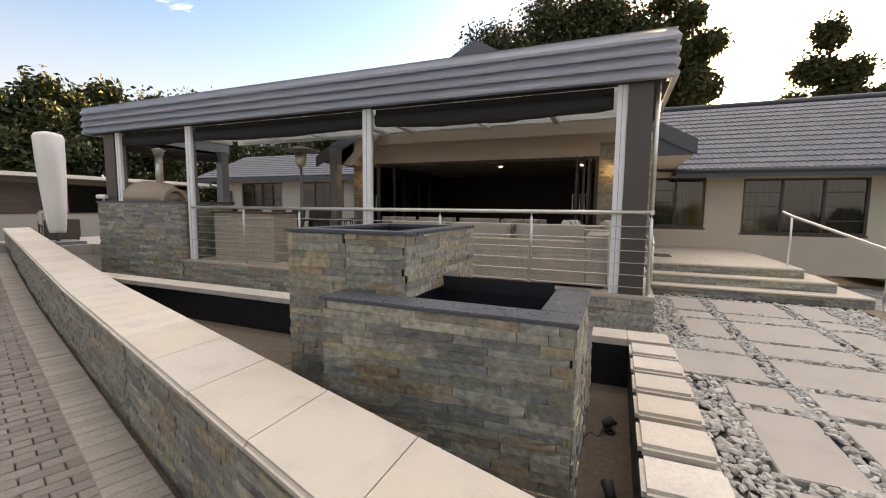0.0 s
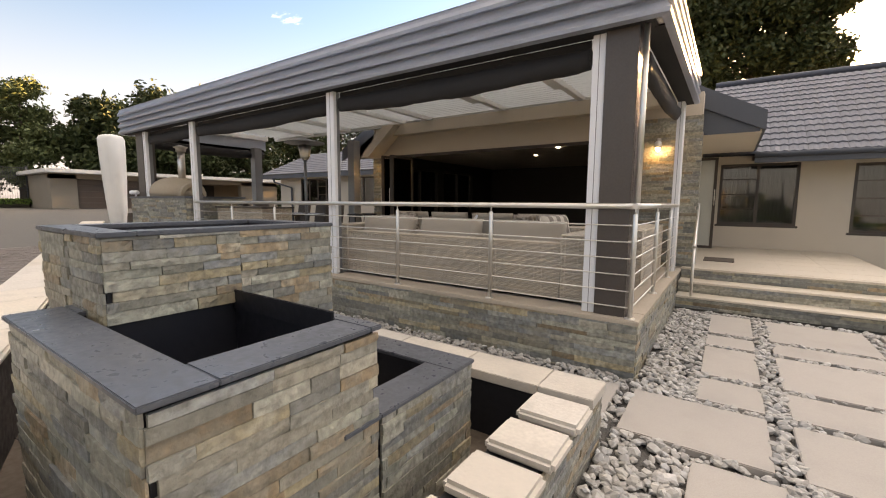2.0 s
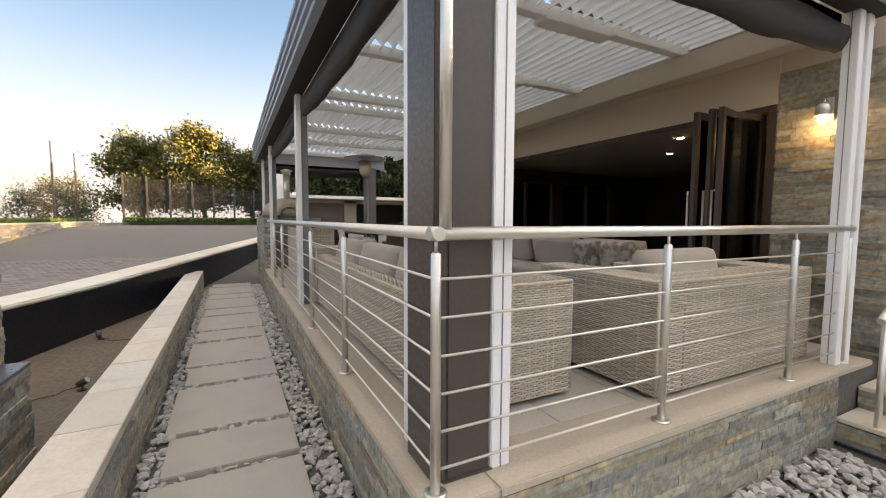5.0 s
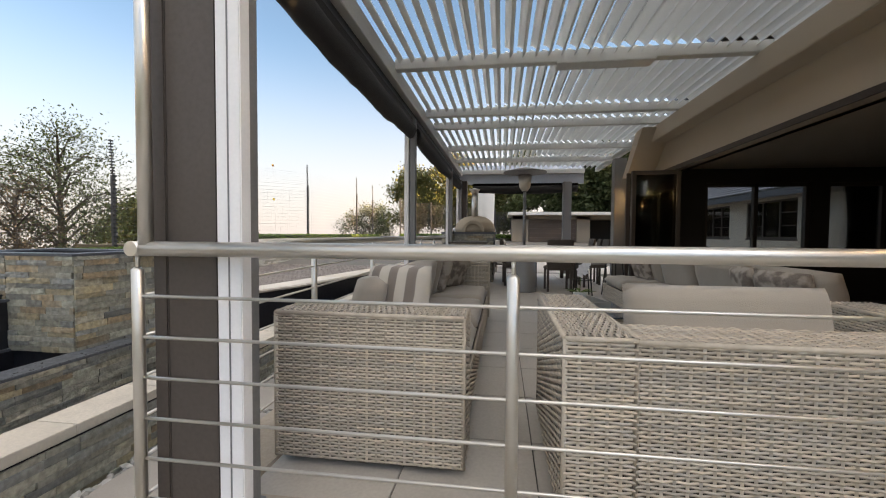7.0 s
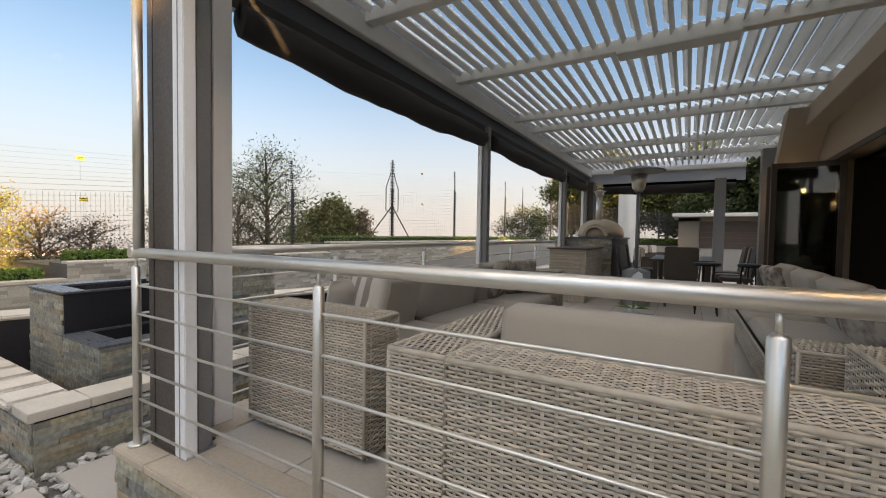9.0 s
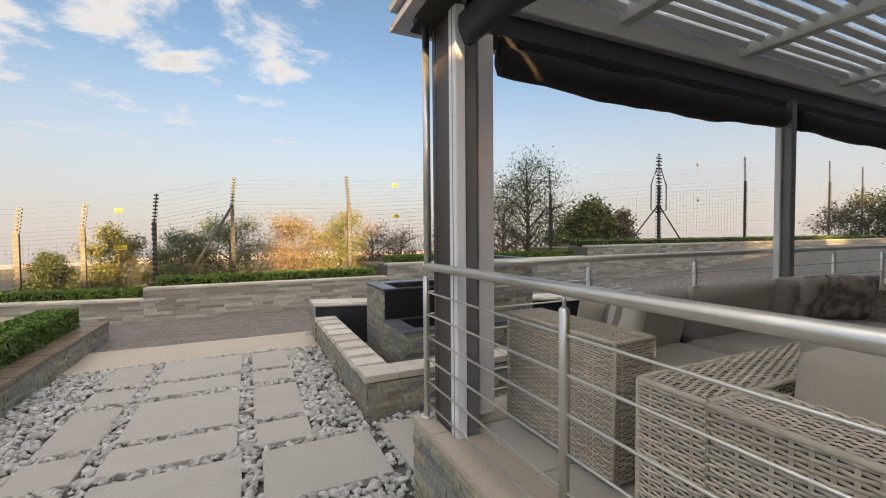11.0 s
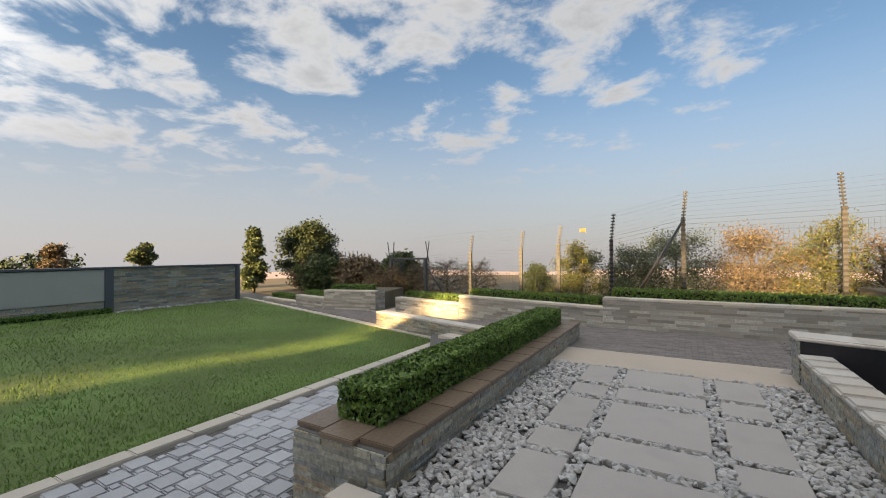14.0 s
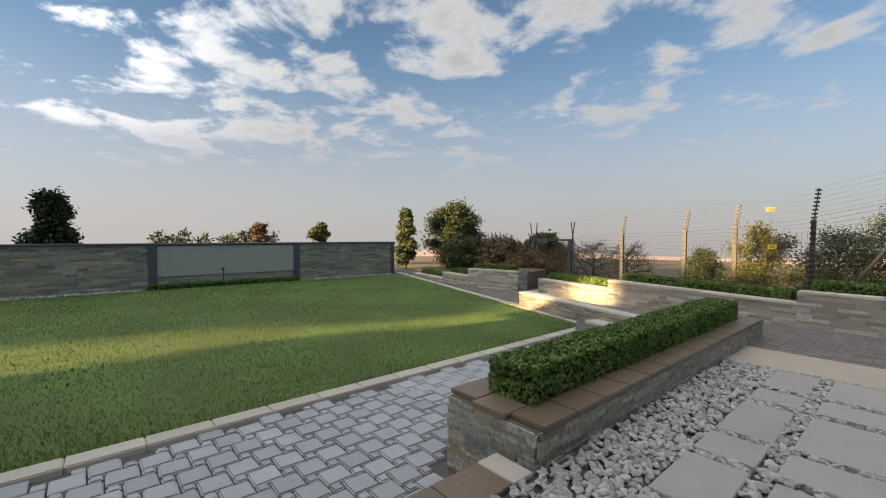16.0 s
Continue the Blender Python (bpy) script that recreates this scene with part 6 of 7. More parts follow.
part("stalk", tube(bmesh.new(), [(0, 0, 0.1), (0.02, 0.0, 0.25), (0.05, 0.02, 0.36), (0.11, 0.03, 0.40)], 0.004, 6), HEDGE, orch, "green stalk")
bm = bmesh.new()
rng = random.Random(77)
for k in range(9):
    f = k / 8
    c = Vector((0.03 + 0.09 * f, 0.01 + 0.03 * f, 0.30 + 0.12 * f)) + Vector((rng.gauss(0, 0.012), rng.gauss(0, 0.02), rng.gauss(0, 0.012)))
    for p in range(5):
        a = math.tau * p / 5 + k
        d1 = Vector((0.2, math.cos(a), math.sin(a))) * 0.034
        d2 = Vector((0, -math.sin(a), math.cos(a))) * 0.016
        bm.faces.new([bm.verts.new(c + q) for q in (Vector((0, 0, 0)), d1 * 0.6 + d2, d1, d1 * 0.6 - d2)])
part("blossoms", bm, WHITE, orch, "white blossoms")
bm = bmesh.new()
for k in range(6):
    a = math.tau * k / 6
    d, w = Vector((math.cos(a), math.sin(a), 0.25)), Vector((-math.sin(a), math.cos(a), 0)) * 0.025
    bm.faces.new([bm.verts.new(Vector((0, 0, 0.12)) + q) for q in (Vector((0, 0, 0)), d * 0.09 + w, d * 0.17 - Vector((0, 0, 0.02)), d * 0.09 - w)])
part("leaves", bm, HEDGE, orch, "strap leaves")

# dining group
dt = thing("dining_table", "dark dining table on the far part of the patio", "table")
part("tabletop", boxes(((-9.4, 1.9, 1.21), (-7.3, 2.9, 1.25)), bevel=0.006), FRAME, dt)
for x in (-9.3, -7.4):
    for y in (2.0, 2.8):
        part("leg", boxes(((x - 0.04, y - 0.04, 0.504), (x + 0.04, y + 0.04, 1.21)), bevel=0.004), FRAME, dt)


def wicker_chair(m):
    t = thing("dining_chair", "dark wicker dining chair drawn up to the table", "chair", m, "dining chairs")
    part("seat", boxes(((-0.24, -0.24, 0.40), (0.24, 0.24, 0.47)), bevel=0.02), WICKERDARK, t)
    bm = boxes(((-0.24, 0.19, 0.47), (0.24, 0.235, 0.98)), bevel=0.015)
    for v in bm.verts:
        v.co.y += (v.co.z - 0.47) * 0.16
    part("backrest", bm, WICKERDARK, t)
    for sx in (-1, 1):
        for sy in (-1, 1):
            part("leg", boxes(((sx * 0.21 - 0.02, sy * 0.21 - 0.02, 0), (sx * 0.21 + 0.02, sy * 0.21 + 0.02, 0.40)), bevel=0.004), WICKERDARK, t)
    return t


WICKERDARK = mat("dark_brown_wicker", (0.085, 0.07, 0.058), 0.6, grain=90, spread=0.3, blotch=6, stain=0.2, bump=0.6, bump_scale=160)
ch = wicker_chair(pose(-7.7, 1.62, 0.504, 0, 0, 180))
for x, y, a in ((-8.35, 1.6, 176), (-9.0, 1.62, 184), (-7.75, 3.2, 3), (-8.4, 3.2, -4), (-9.05, 3.18, 2), (-6.95, 2.4, -88)):
    copy_thing(ch, pose(x, y, 0.504, 0, 0, a))


def bar_stool(m):
    t = thing("bar_stool", "black metal bar stool with a round seat", "stool", m, "bar stools")
    part("seat", tube(bmesh.new(), [(0, 0, 0.72), (0, 0, 0.76), (0, 0, 0.77)], [0.17, 0.18, 0.15], 20), BLACKPL, t)
    for k in range(4):
        a = math.tau * k / 4 + 0.78
        part("leg", tube(bmesh.new(), [(0.12 * math.cos(a), 0.12 * math.sin(a), 0.72), (0.2 * math.cos(a), 0.2 * math.sin(a), 0.0)], 0.011, 8), BLACKPL, t)
    part("ring", tube(bmesh.new(), [(0.17 * math.cos(q), 0.17 * math.sin(q), 0.28) for q in [math.tau * k / 16 for k in range(17)]], 0.008, 6), BLACKPL, t)
    return t


bs = bar_stool(pose(-6.35, 2.75, 0.504))
copy_thing(bs, pose(-6.45, 3.3, 0.504, 0, 0, 20))

# wicker bar counter, oven, heater, security camera
bar = thing("bar_counter", "taupe wicker bar counter behind the front railing", "counter")
woven_box(bar, (-7.75, 0.42, 0.504), (-6.25, 1.02, 1.40), 14, "yXxY")
part("counter_top", boxes(((-7.8, 0.38, 1.402), (-6.2, 1.06, 1.43)), bevel=0.005), WICKERDARK, bar, "dark top")
oven = thing("pizza_oven", "domed beige clay pizza oven with a steel flue on the counter", "oven", pose(-9.9, 0.62, 1.62))
bm = bmesh.new()
rings = []
for z, r in ((0, 0.55), (0.1, 0.56), (0.22, 0.52), (0.32, 0.43), (0.40, 0.29), (0.44, 0.12)):
    rings.append([bm.verts.new((1.35 * r * math.cos(a), r * math.sin(a) * 0.95, z)) for a in [math.tau * k / 24 for k in range(24)]])
for p, q in zip(rings, rings[1:]):
    for k in range(24):
        bm.faces.new((p[k], p[(k + 1) % 24], q[(k + 1) % 24], q[k])).smooth = True
bm.faces.new(rings[-1]), bm.faces.new(rings[0][::-1])
part("dome", bm, CLAY, oven)
arch = bmesh.new()
prev = None
for k in range(13):
    a = math.pi * k / 12
    o = (0.78, 0.27 * math.cos(a), 0.02 + 0.27 * math.sin(a))
    i_ = (0.78, 0.20 * math.cos(a), 0.02 + 0.20 * math.sin(a))
    cur = [arch.verts.new(p) for p in (o, i_, (0.5, i_[1], i_[2]), (0.5, o[1], o[2]))]
    if prev:
        for j in range(4):
            arch.faces.new((prev[j], cur[j], cur[(j + 1) % 4], prev[(j + 1) % 4]))
    prev = cur
part("mouth", arch, CLAY, oven, "arched oven mouth")
part("mouth_inside", boxes(((0.60, -0.2, 0.0), (0.63, 0.2, 0.2))), BLACKPL, oven, "flat black panel filling the opening")
part("flue", tube(bmesh.new(), [(0.28, 0, 0.3), (0.28, 0, 1.02)], 0.075, 16), STEEL, oven, "steel flue")
part("cowl", tube(bmesh.new(), [(0.28, 0, 1.0), (0.28, 0, 1.06), (0.28, 0, 1.10), (0.28, 0, 1.14)], [0.10, 0.10, 0.15, 0.03], 16), STEEL, oven, "steel cowl")
heater = thing("patio_heater", "tall free-standing gas patio heater with a round hood", "heater", pose(-6.75, 1.75, 0.504))
part("tank_base", tube(bmesh.new(), [(0, 0, 0), (0, 0, 0.02), (0, 0, 0.55), (0, 0, 0.6)], [0.24, 0.23, 0.22, 0.1], 20), GREYPOST, heater)
part("pole", tube(bmesh.new(), [(0, 0, 0.6), (0, 0, 1.9)], 0.03, 12), GREYPOST, heater)
part("burner", tube(bmesh.new(), [(0, 0, 1.88), (0, 0, 1.95), (0, 0, 2.18), (0, 0, 2.2)], [0.05, 0.10, 0.13, 0.06], 18), STEEL, heater)
part("hood", tube(bmesh.new(), [(0, 0, 2.22), (0, 0, 2.24), (0, 0, 2.32)], [0.40, 0.40, 0.06], 28), GREYPOST, heater)
camr = thing("security_camera", "small white bullet camera on the stone pier", "camera", pose(-10.55, -0.02, 1.62))
part("mount", tube(bmesh.new(), [(0, 0.05, 0), (0, 0.05, 0.07)], 0.02, 10), WHITE, camr)
part("housing", tube(bmesh.new(), [(-0.12, 0.0, 0.09), (0.08, 0.06, 0.09)], 0.045, 12), WHITE, camr)
for x, y, a in ((-12.3, 1.6, 200), (-15.2, 1.4, 160), (-15.9, 1.7, 170)):
    t = thing("garden_chair", "grey cushioned garden armchair on the raised terrace", "chair", pose(x, y, 0.5, 0, 0, a), "terrace chairs")
    part("seat", boxes(((-0.36, -0.36, 0.12), (0.36, 0.36, 0.42)), bevel=0.04), CUSHION, t)
    part("backrest", boxes(((-0.36, 0.26, 0.42), (0.36, 0.40, 0.85)), bevel=0.04), CUSHION, t)
    part("arm", boxes(((-0.46, -0.36, 0.06), (-0.37, 0.38, 0.60)), bevel=0.02), WICKERDARK, t)
    part("arm", boxes(((0.37, -0.36, 0.06), (0.46, 0.38, 0.60)), bevel=0.02), WICKERDARK, t)
    for px_ in (-0.4, 0.4):
        for py_ in (-0.32, 0.34):
            part("leg", boxes(((px_ - 0.02, py_ - 0.02, 0), (px_ + 0.02, py_ + 0.02, 0.12))), WICKERDARK, t)

# ---- security fence with insulators, strands and signs ----
FENCE_Y = -8.45


def lerp_list(pts, x):
    for (xa, za), (xb, zb) in zip(pts, pts[1:]):
        if xa <= x <= xb:
            return za + (zb - za) * (x - xa) / (xb - xa)
    return pts[0][1] if x < pts[0][0] else pts[-1][1]


TOPS = [(-31, 4.1), (-24.4, 4.2), (-17.8, 3.95), (-12.5, 3.45), (-8.1, 3.0), (-1.33, 2.55), (1.36, 2.46), (3.0, 2.06), (4.17, 1.9), (5.2, 1.81), (6.75, 1.76), (9.0, 1.6)]
BASES = [(-31, 1.1), (-9.0, 1.1), (-8.8, 0.88), (-2.2, 0.88), (-2.1, 0.56), (2.9, 0.56), (3.0, 0.36), (6.6, 0.36), (9.2, 0.3)]


def fence_pole(x, base, top, whip, lean):
    place = FAR if x > 3.5 else Matrix()
    t = thing("fence_post", "galvanised fence post with black insulators and a leaning top", "fence post", place, group="security fence posts")
    y = FENCE_Y
    part("post", boxes(((x - 0.038, y - 0.038, base - 0.3), (x + 0.038, y + 0.038, top)), bevel=0.004), GALV, t)
    part("whip", tube(bmesh.new(), [(x, y, top - 0.05), (x + lean, y, whip)], 0.012, 6), GALV, t, "leaning electric fence bracket")
    ins = bmesh.new()
    n = int((top - base) / 0.11)
    for k in range(n):
        z = base + 0.1 + k * 0.11
        box(ins, (x - 0.05, y + 0.034, z), (x + 0.05, y + 0.066, z + 0.045))
    m = int((whip - top) / 0.07)
    for k in range(m):
        f = (k + 0.5) / m
        xx, zz = x + lean * f, top + (whip - top) * f
        box(ins, (xx - 0.045, y - 0.03, zz - 0.016), (xx + 0.045, y + 0.03, zz + 0.016))
    tagged(part("insulator_row", ins, BLACKPL, t, "row of black insulators"), kind="stuff")
    return t


POLES = [(-29.5, 4.1, 5.2), (-26.0, 4.2, 5.3), (-18.8, 3.95, 5.0), (-8.1, 3.0, 3.9), (-1.43, 2.55, 3.28), (1.31, 2.46, 3.12), (2.85, 2.06, 2.68), (4.17, 1.9, 2.43), (5.2, 1.81, 2.33), (6.75, 1.76, 2.24)]
for x, top, whip in POLES:
    fence_pole(x, lerp_list(BASES, x), top, whip, -0.06 if x > 0 else 0.05)
mast = fence_pole(-13.3, 1.1, 3.5, 4.75, 0.0)
for sx in (-1, 1):
    part("outrigger", tube(bmesh.new(), [(-13.3 + sx * 0.1, FENCE_Y, 4.2), (-13.3 + sx * 0.42, FENCE_Y, 3.55), (-13.3 + sx * 0.42, FENCE_Y, 2.6), (-13.3, FENCE_Y, 2.5)], 0.022, 6), GALV, mast)
    part("stay", tube(bmesh.new(), [(-13.3, FENCE_Y, 2.8), (-13.3 + sx * 1.7, FENCE_Y - 0.1, 1.15)], 0.028, 6), GALV, mast, "slanting stay")
    part("insulator_row", boxes(*[((-13.3 + sx * 0.09 - 0.06, FENCE_Y - 0.02, 1.3 + 0.13 * k), (-13.3 + sx * 0.09 + 0.06, FENCE_Y + 0.02, 1.335 + 0.13 * k)) for k in range(26)]), BLACKPL, mast)
part("top_bracket", boxes(((-13.38, FENCE_Y - 0.03, 3.45), (-13.22, FENCE_Y + 0.03, 3.5))), GALV, mast)
stay = thing("fence_stay", "slanting galvanised stay propping a fence post", "fence stay")
part("tube", tube(bmesh.new(), [(1.33, FENCE_Y + 0.02, 2.4), (2.35, FENCE_Y + 0.05, 0.6)], 0.03, 8), GALV, stay)
wv, wf = [], []


def strand(p, q, r=0.0027):
    p, q = [Vector(far(e)) if e[0] > 3.5 else Vector(e) for e in (p, q)]
    d = (q - p).normalized()
    o1 = Vector((0, 1, 0)) if abs(d.y) < 0.9 else Vector((1, 0, 0))
    o2 = d.cross(o1)
    b0 = len(wv)
    for c in (p, q):
        for o in (o1, (o2 - o1 * 0.5), (-o2 - o1 * 0.5)):
            wv.append((c + o * r)[:])
    for k in range(3):
        wf.append((b0 + k, b0 + (k + 1) % 3, b0 + 3 + (k + 1) % 3, b0 + 3 + k))


xs_f = [-31, -26.0, -18.8, -13.3, -8.1, -5, -1.43, 1.31, 2.85, 4.17, 5.2, 6.75, 9.0]
for xa, xb in zip(xs_f, xs_f[1:]):
    for k in range(19):
        f = k / 18
        za, zb = [lerp_list(BASES, x) + (lerp_list(TOPS, x) - lerp_list(BASES, x)) * f for x in (xa + 0.05, xb - 0.05)]
        strand((xa, FENCE_Y, za), (xb, FENCE_Y, zb))
    n = int((xb - xa) / (0.085 if xa > -9 else 0.2))
    for k in range(n):
        x = xa + (xb - xa) * k / n
        strand((x, FENCE_Y + 0.004, lerp_list(BASES, x)), (x, FENCE_Y + 0.004, lerp_list(TOPS, x) - 0.25), 0.0021)
    for k in range(6):
        f = k / 6
        za, zb = [lerp_list(TOPS, x) + 0.08 + 0.1 * k for x in (xa, xb)]
        strand((xa, FENCE_Y, za), (xb, FENCE_Y, zb), 0.0014)
tagged(raw("fence_mesh", wv, wf, WIRE), "fine galvanised security fence mesh and strands", "fence", kind="stuff")


def sign(x, z, material, label):
    t = thing("warning_sign", label, "sign", FAR if x > 3.2 else Matrix(), group="fence signs")
    part("plate", boxes(((x - 0.075, FENCE_Y + 0.012, z - 0.045), (x + 0.075, FENCE_Y + 0.018, z + 0.045)), bevel=0.002), material, t)
    part("tie_wire", tube(bmesh.new(), [(x, FENCE_Y + 0.012, z - 0.5), (x, FENCE_Y + 0.012, z + 0.05)], 0.002, 5), WIRE, t, "thin tie wire")
    part("lettering", boxes(((x - 0.055, FENCE_Y + 0.0185, z + 0.005), (x + 0.055, FENCE_Y + 0.0195, z + 0.018)), ((x - 0.04, FENCE_Y + 0.0185, z - 0.022), (x + 0.04, FENCE_Y + 0.0195, z - 0.01))), BLACKPL, t, "black lettering bars")


for x, za, zb in ((3.5, 1.5, 2.29), (-2.75, 2.24, 3.09), (-15.6, 3.02, 4.46)):
    sign(x, za, YELLOW, "small yellow warning sign wired to the fence")
    sign(x + 0.05, zb, ORANGE, "small orange warning sign on the upper fence strands")
# gate in the fence
gate = thing("gate", "grey steel pedestrian gate in the security fence", "gate", FAR)
for x in (9.95, 11.6):
    part("post", boxes(((x - 0.06, -11.06, -0.5), (x + 0.06, -10.94, 1.55)), bevel=0.006), GALV, gate)
part("lintel", boxes(((9.89, -11.05, 1.49), (11.66, -10.95, 1.57)), bevel=0.006), GALV, gate)
part("leaf", boxes(*[((10.95 + 0.09 * k, -11.01, 0.0), (10.97 + 0.09 * k, -10.99, 1.45)) for k in range(7)], ((10.9, -11.02, 0.0), (11.55, -10.98, 0.05)), ((10.9, -11.02, 1.42), (11.55, -10.98, 1.47))), GALV, gate)
for x, d in ((9.9, -0.12), (11.65, 0.12), (9.8, 0.14), (11.5, -0.05)):
    part("whip", tube(bmesh.new(), [(x, -11, 1.4), (x + d, -11, 2.2)], 0.02, 6), BLACKPL, gate, "black electric fence bracket")
for x0, x1 in ((11.6, 12.4), (9.95, 9.0)):
    part("stay", tube(bmesh.new(), [(x0, -11, 1.3), (x1, -11, 0.0)], 0.03, 6), GALV, gate)
for k in range(7):
    fx, fy = 13.3 + 0.75 * k, -11.0 - 0.55 * k
    t = thing("fence_post", "far galvanised fence post with a leaning black top", "fence post", FAR, group="far fence posts")
    part("post", tube(bmesh.new(), [(fx, fy, -0.5), (fx, fy, 1.3)], 0.03, 6), GALV, t)
    part("whip", tube(bmesh.new(), [(fx, fy, 1.3), (fx + 0.1, fy, 1.85)], 0.018, 6), BLACKPL, t)
# fence along the far left boundary
lf = thing("boundary_fence", "tall panelled mesh fence on a low stone wall up the drive", "fence")
part("stone_base", boxes(((-30.3, -6.5, 0.4), (-30.0, 3.4, 1.45))), STONE_PALE, lf)
for k in range(9):
    y = -6.4 + 1.2 * k
    part("post", boxes(((-30.05, y - 0.05, 1.4), (-29.95, y + 0.05, 4.25 - 0.14 * k)), bevel=0.006), GALV, lf)
for k in range(8):
    y = -6.4 + 1.2 * k
    high = 4.0 - 0.14 * k
    wires = [((-30.006, y + 0.05, 1.5 + 0.06 * j), (-29.994, y + 1.15, 1.512 + 0.06 * j)) for j in range(int((high - 1.5) / 0.06))]
    wires += [((-30.005, y + 0.06 + 0.09 * j, 1.5), (-29.993, y + 0.07 + 0.09 * j, high)) for j in range(13)]
    wires += [((-30.012, y + 0.05, z), (-29.985, y + 1.15, z + 0.03)) for z in (1.47, 2.1, 2.75, high)]
    part("mesh_panel", boxes(*wires), GALV, lf, "fine grey wire mesh panel")
hedge("hedge", "clipped hedge along the low stone wall up the drive", -29.9, -29.4, -6.3, 3.2, 1.3, 1.55, 3000, 0.07, 61)

# ---- trees ----
def tree(label, x, y, z, height, width, leaf, count, size, seed, trunk=0.3, name="tree", shape="round", twiggy=0.0, group="garden trees"):
    rng = random.Random(seed)
    t = thing(name, label, "tree", pose(x, y, z), group)
    wood = bmesh.new()
    lean = Vector((rng.gauss(0, 0.03), rng.gauss(0, 0.03), 0)) * height
    r0 = 0.022 * height + 0.02
    spine = [Vector((0, 0, 0)), Vector((lean.x * 0.3, lean.y * 0.3, height * 0.35)), Vector((lean.x * 0.8, lean.y * 0.8, height * 0.7)), Vector((lean.x, lean.y, height * 0.95))]
    tube(wood, spine, [r0, r0 * 0.75, r0 * 0.4, r0 * 0.08], 7)
    clumps = []
    nb = int(9 + width * 2) if not twiggy else 26
    nb = min(nb, 30)
    for k in range(nb):
        f = trunk + (0.97 - trunk) * (k + rng.random()) / nb
        a = k * 2.4 + rng.uniform(-0.5, 0.5)
        if shape == "cone":
            reach = width / 2 * (1.05 - f) / (1.05 - trunk) * rng.uniform(0.7, 1.0)
        else:
            g = (f - trunk) / (1 - trunk)
            reach = width / 2 * math.sqrt(max(0.05, 1 - (2 * g - 0.85) ** 2 / 1.4)) * rng.uniform(0.6, 1.05)
        base = spine[0].lerp(spine[3], f)
        tip = base + Vector((math.cos(a) * reach, math.sin(a) * reach, height * rng.uniform(0.02, 0.12) * (1 if shape != "cone" else -0.3)))
        midp = base.lerp(tip, 0.5) + Vector((0, 0, height * 0.02))
        tube(wood, [base - Vector((0, 0, height * 0.08)), midp, tip], [r0 * 0.32, r0 * 0.2, r0 * 0.05], 5)
        clumps += [(tip, 0.20), (midp, 0.19), (base.lerp(tip, 0.8), 0.19)]
        if twiggy:
            for _ in range(9):
                s = base.lerp(tip, rng.uniform(0.3, 1.0))
                e = s + Vector((rng.gauss(0, 0.14), rng.gauss(0, 0.14), rng.uniform(0.03, 0.2))) * height * 0.7
                tube(wood, [s, s.lerp(e, 0.5) + Vector((rng.gauss(0, 0.02), rng.gauss(0, 0.02), 0)) * height, e], [0.012, 0.008, 0.003], 3)
    part("trunk", wood, BARK, t, "grey-brown trunk and limbs")

    def place(r):
        c, s = clumps[r.randrange(len(clumps))]
        s *= min(width, height * 0.8)
        d = Vector((r.gauss(0, 1), r.gauss(0, 1), r.gauss(0, 0.8)))
        d = d / max(d.length, 0.01) * abs(r.gauss(0.75, 0.3)) * s
        return c + d, Vector((0, 0, 0.6))

    v, f = leaf_cloud(count, place, size, rng, 1.0)
    raw("crown", v, f, leaf, t, "uneven leafy crown", "stuff")
    return t


n = 0
# trees from x = 13.7 on are unseen, added to shade drive and lawn
for x, y, h, w in ((-9.5, 26, 14.5, 7), (-5.5, 25, 15.5, 7), (-1.8, 24, 15.0, 6.0), (1.0, 24.5, 14.6, 5.0), (3.6, 24, 13.0, 3.4), (10.4, 27, 11.6, 3.8), (13.7, 27, 8.6, 2.8), (19.6, 28, 11.5, 5.5), (24, 28, 12.5, 6.5), (29, 29, 12, 6.5)):
    n += 1
    tree("tall dark evergreen tree in the row behind the house, partly added for shade", x, y, 0, h, w, LEAFDARK, 32000, 0.15, n, 0.12, group="trees behind the house")
# the last four are out of sight, added to shade garages and wall
for x, y, h, w in ((-34, 6.5, 6.9, 4.2), (-34, 10, 8.0, 5), (-35, 13.5, 8.6, 5), (-36, 17.5, 9.3, 5.5), (-38, 22, 10.8, 6.5), (-38, 27, 11.8, 7), (-36, 33, 11.5, 8), (-33, 40, 12.8, 8), (-24.5, 32, 10.5, 7), (-14, 31, 10.0, 6), (-19, 33, 10.5, 7), (-29, 31, 10.5, 6)):
    n += 1
    tree("dark dense tree beyond the garages, some of the row added for shade", x, y, drive_z(x) - 0.1 if y < 14 else -0.7, h + (0 if y < 14 else 1.3), w, LEAFDARK, 15000, 0.19, n, 0.1, group="trees beyond the garages")
for x, y, h, w, l in ((-36, -2.4, 6.7, 5.0, LEAFGOLD), (-38, 1.0, 5.6, 4.5, LEAFGOLD), (-35, 2.7, 7.3, 3.2, LEAFGREEN), (-37, -6.5, 6, 5, LEAFGOLD)):
    n += 1
    tree("yellow-green tree behind the boundary fence", x, y, drive_z(x) - 0.1, h + 0.3, w, l, 16000, 0.13, n, 0.15, group="trees behind the boundary fence")
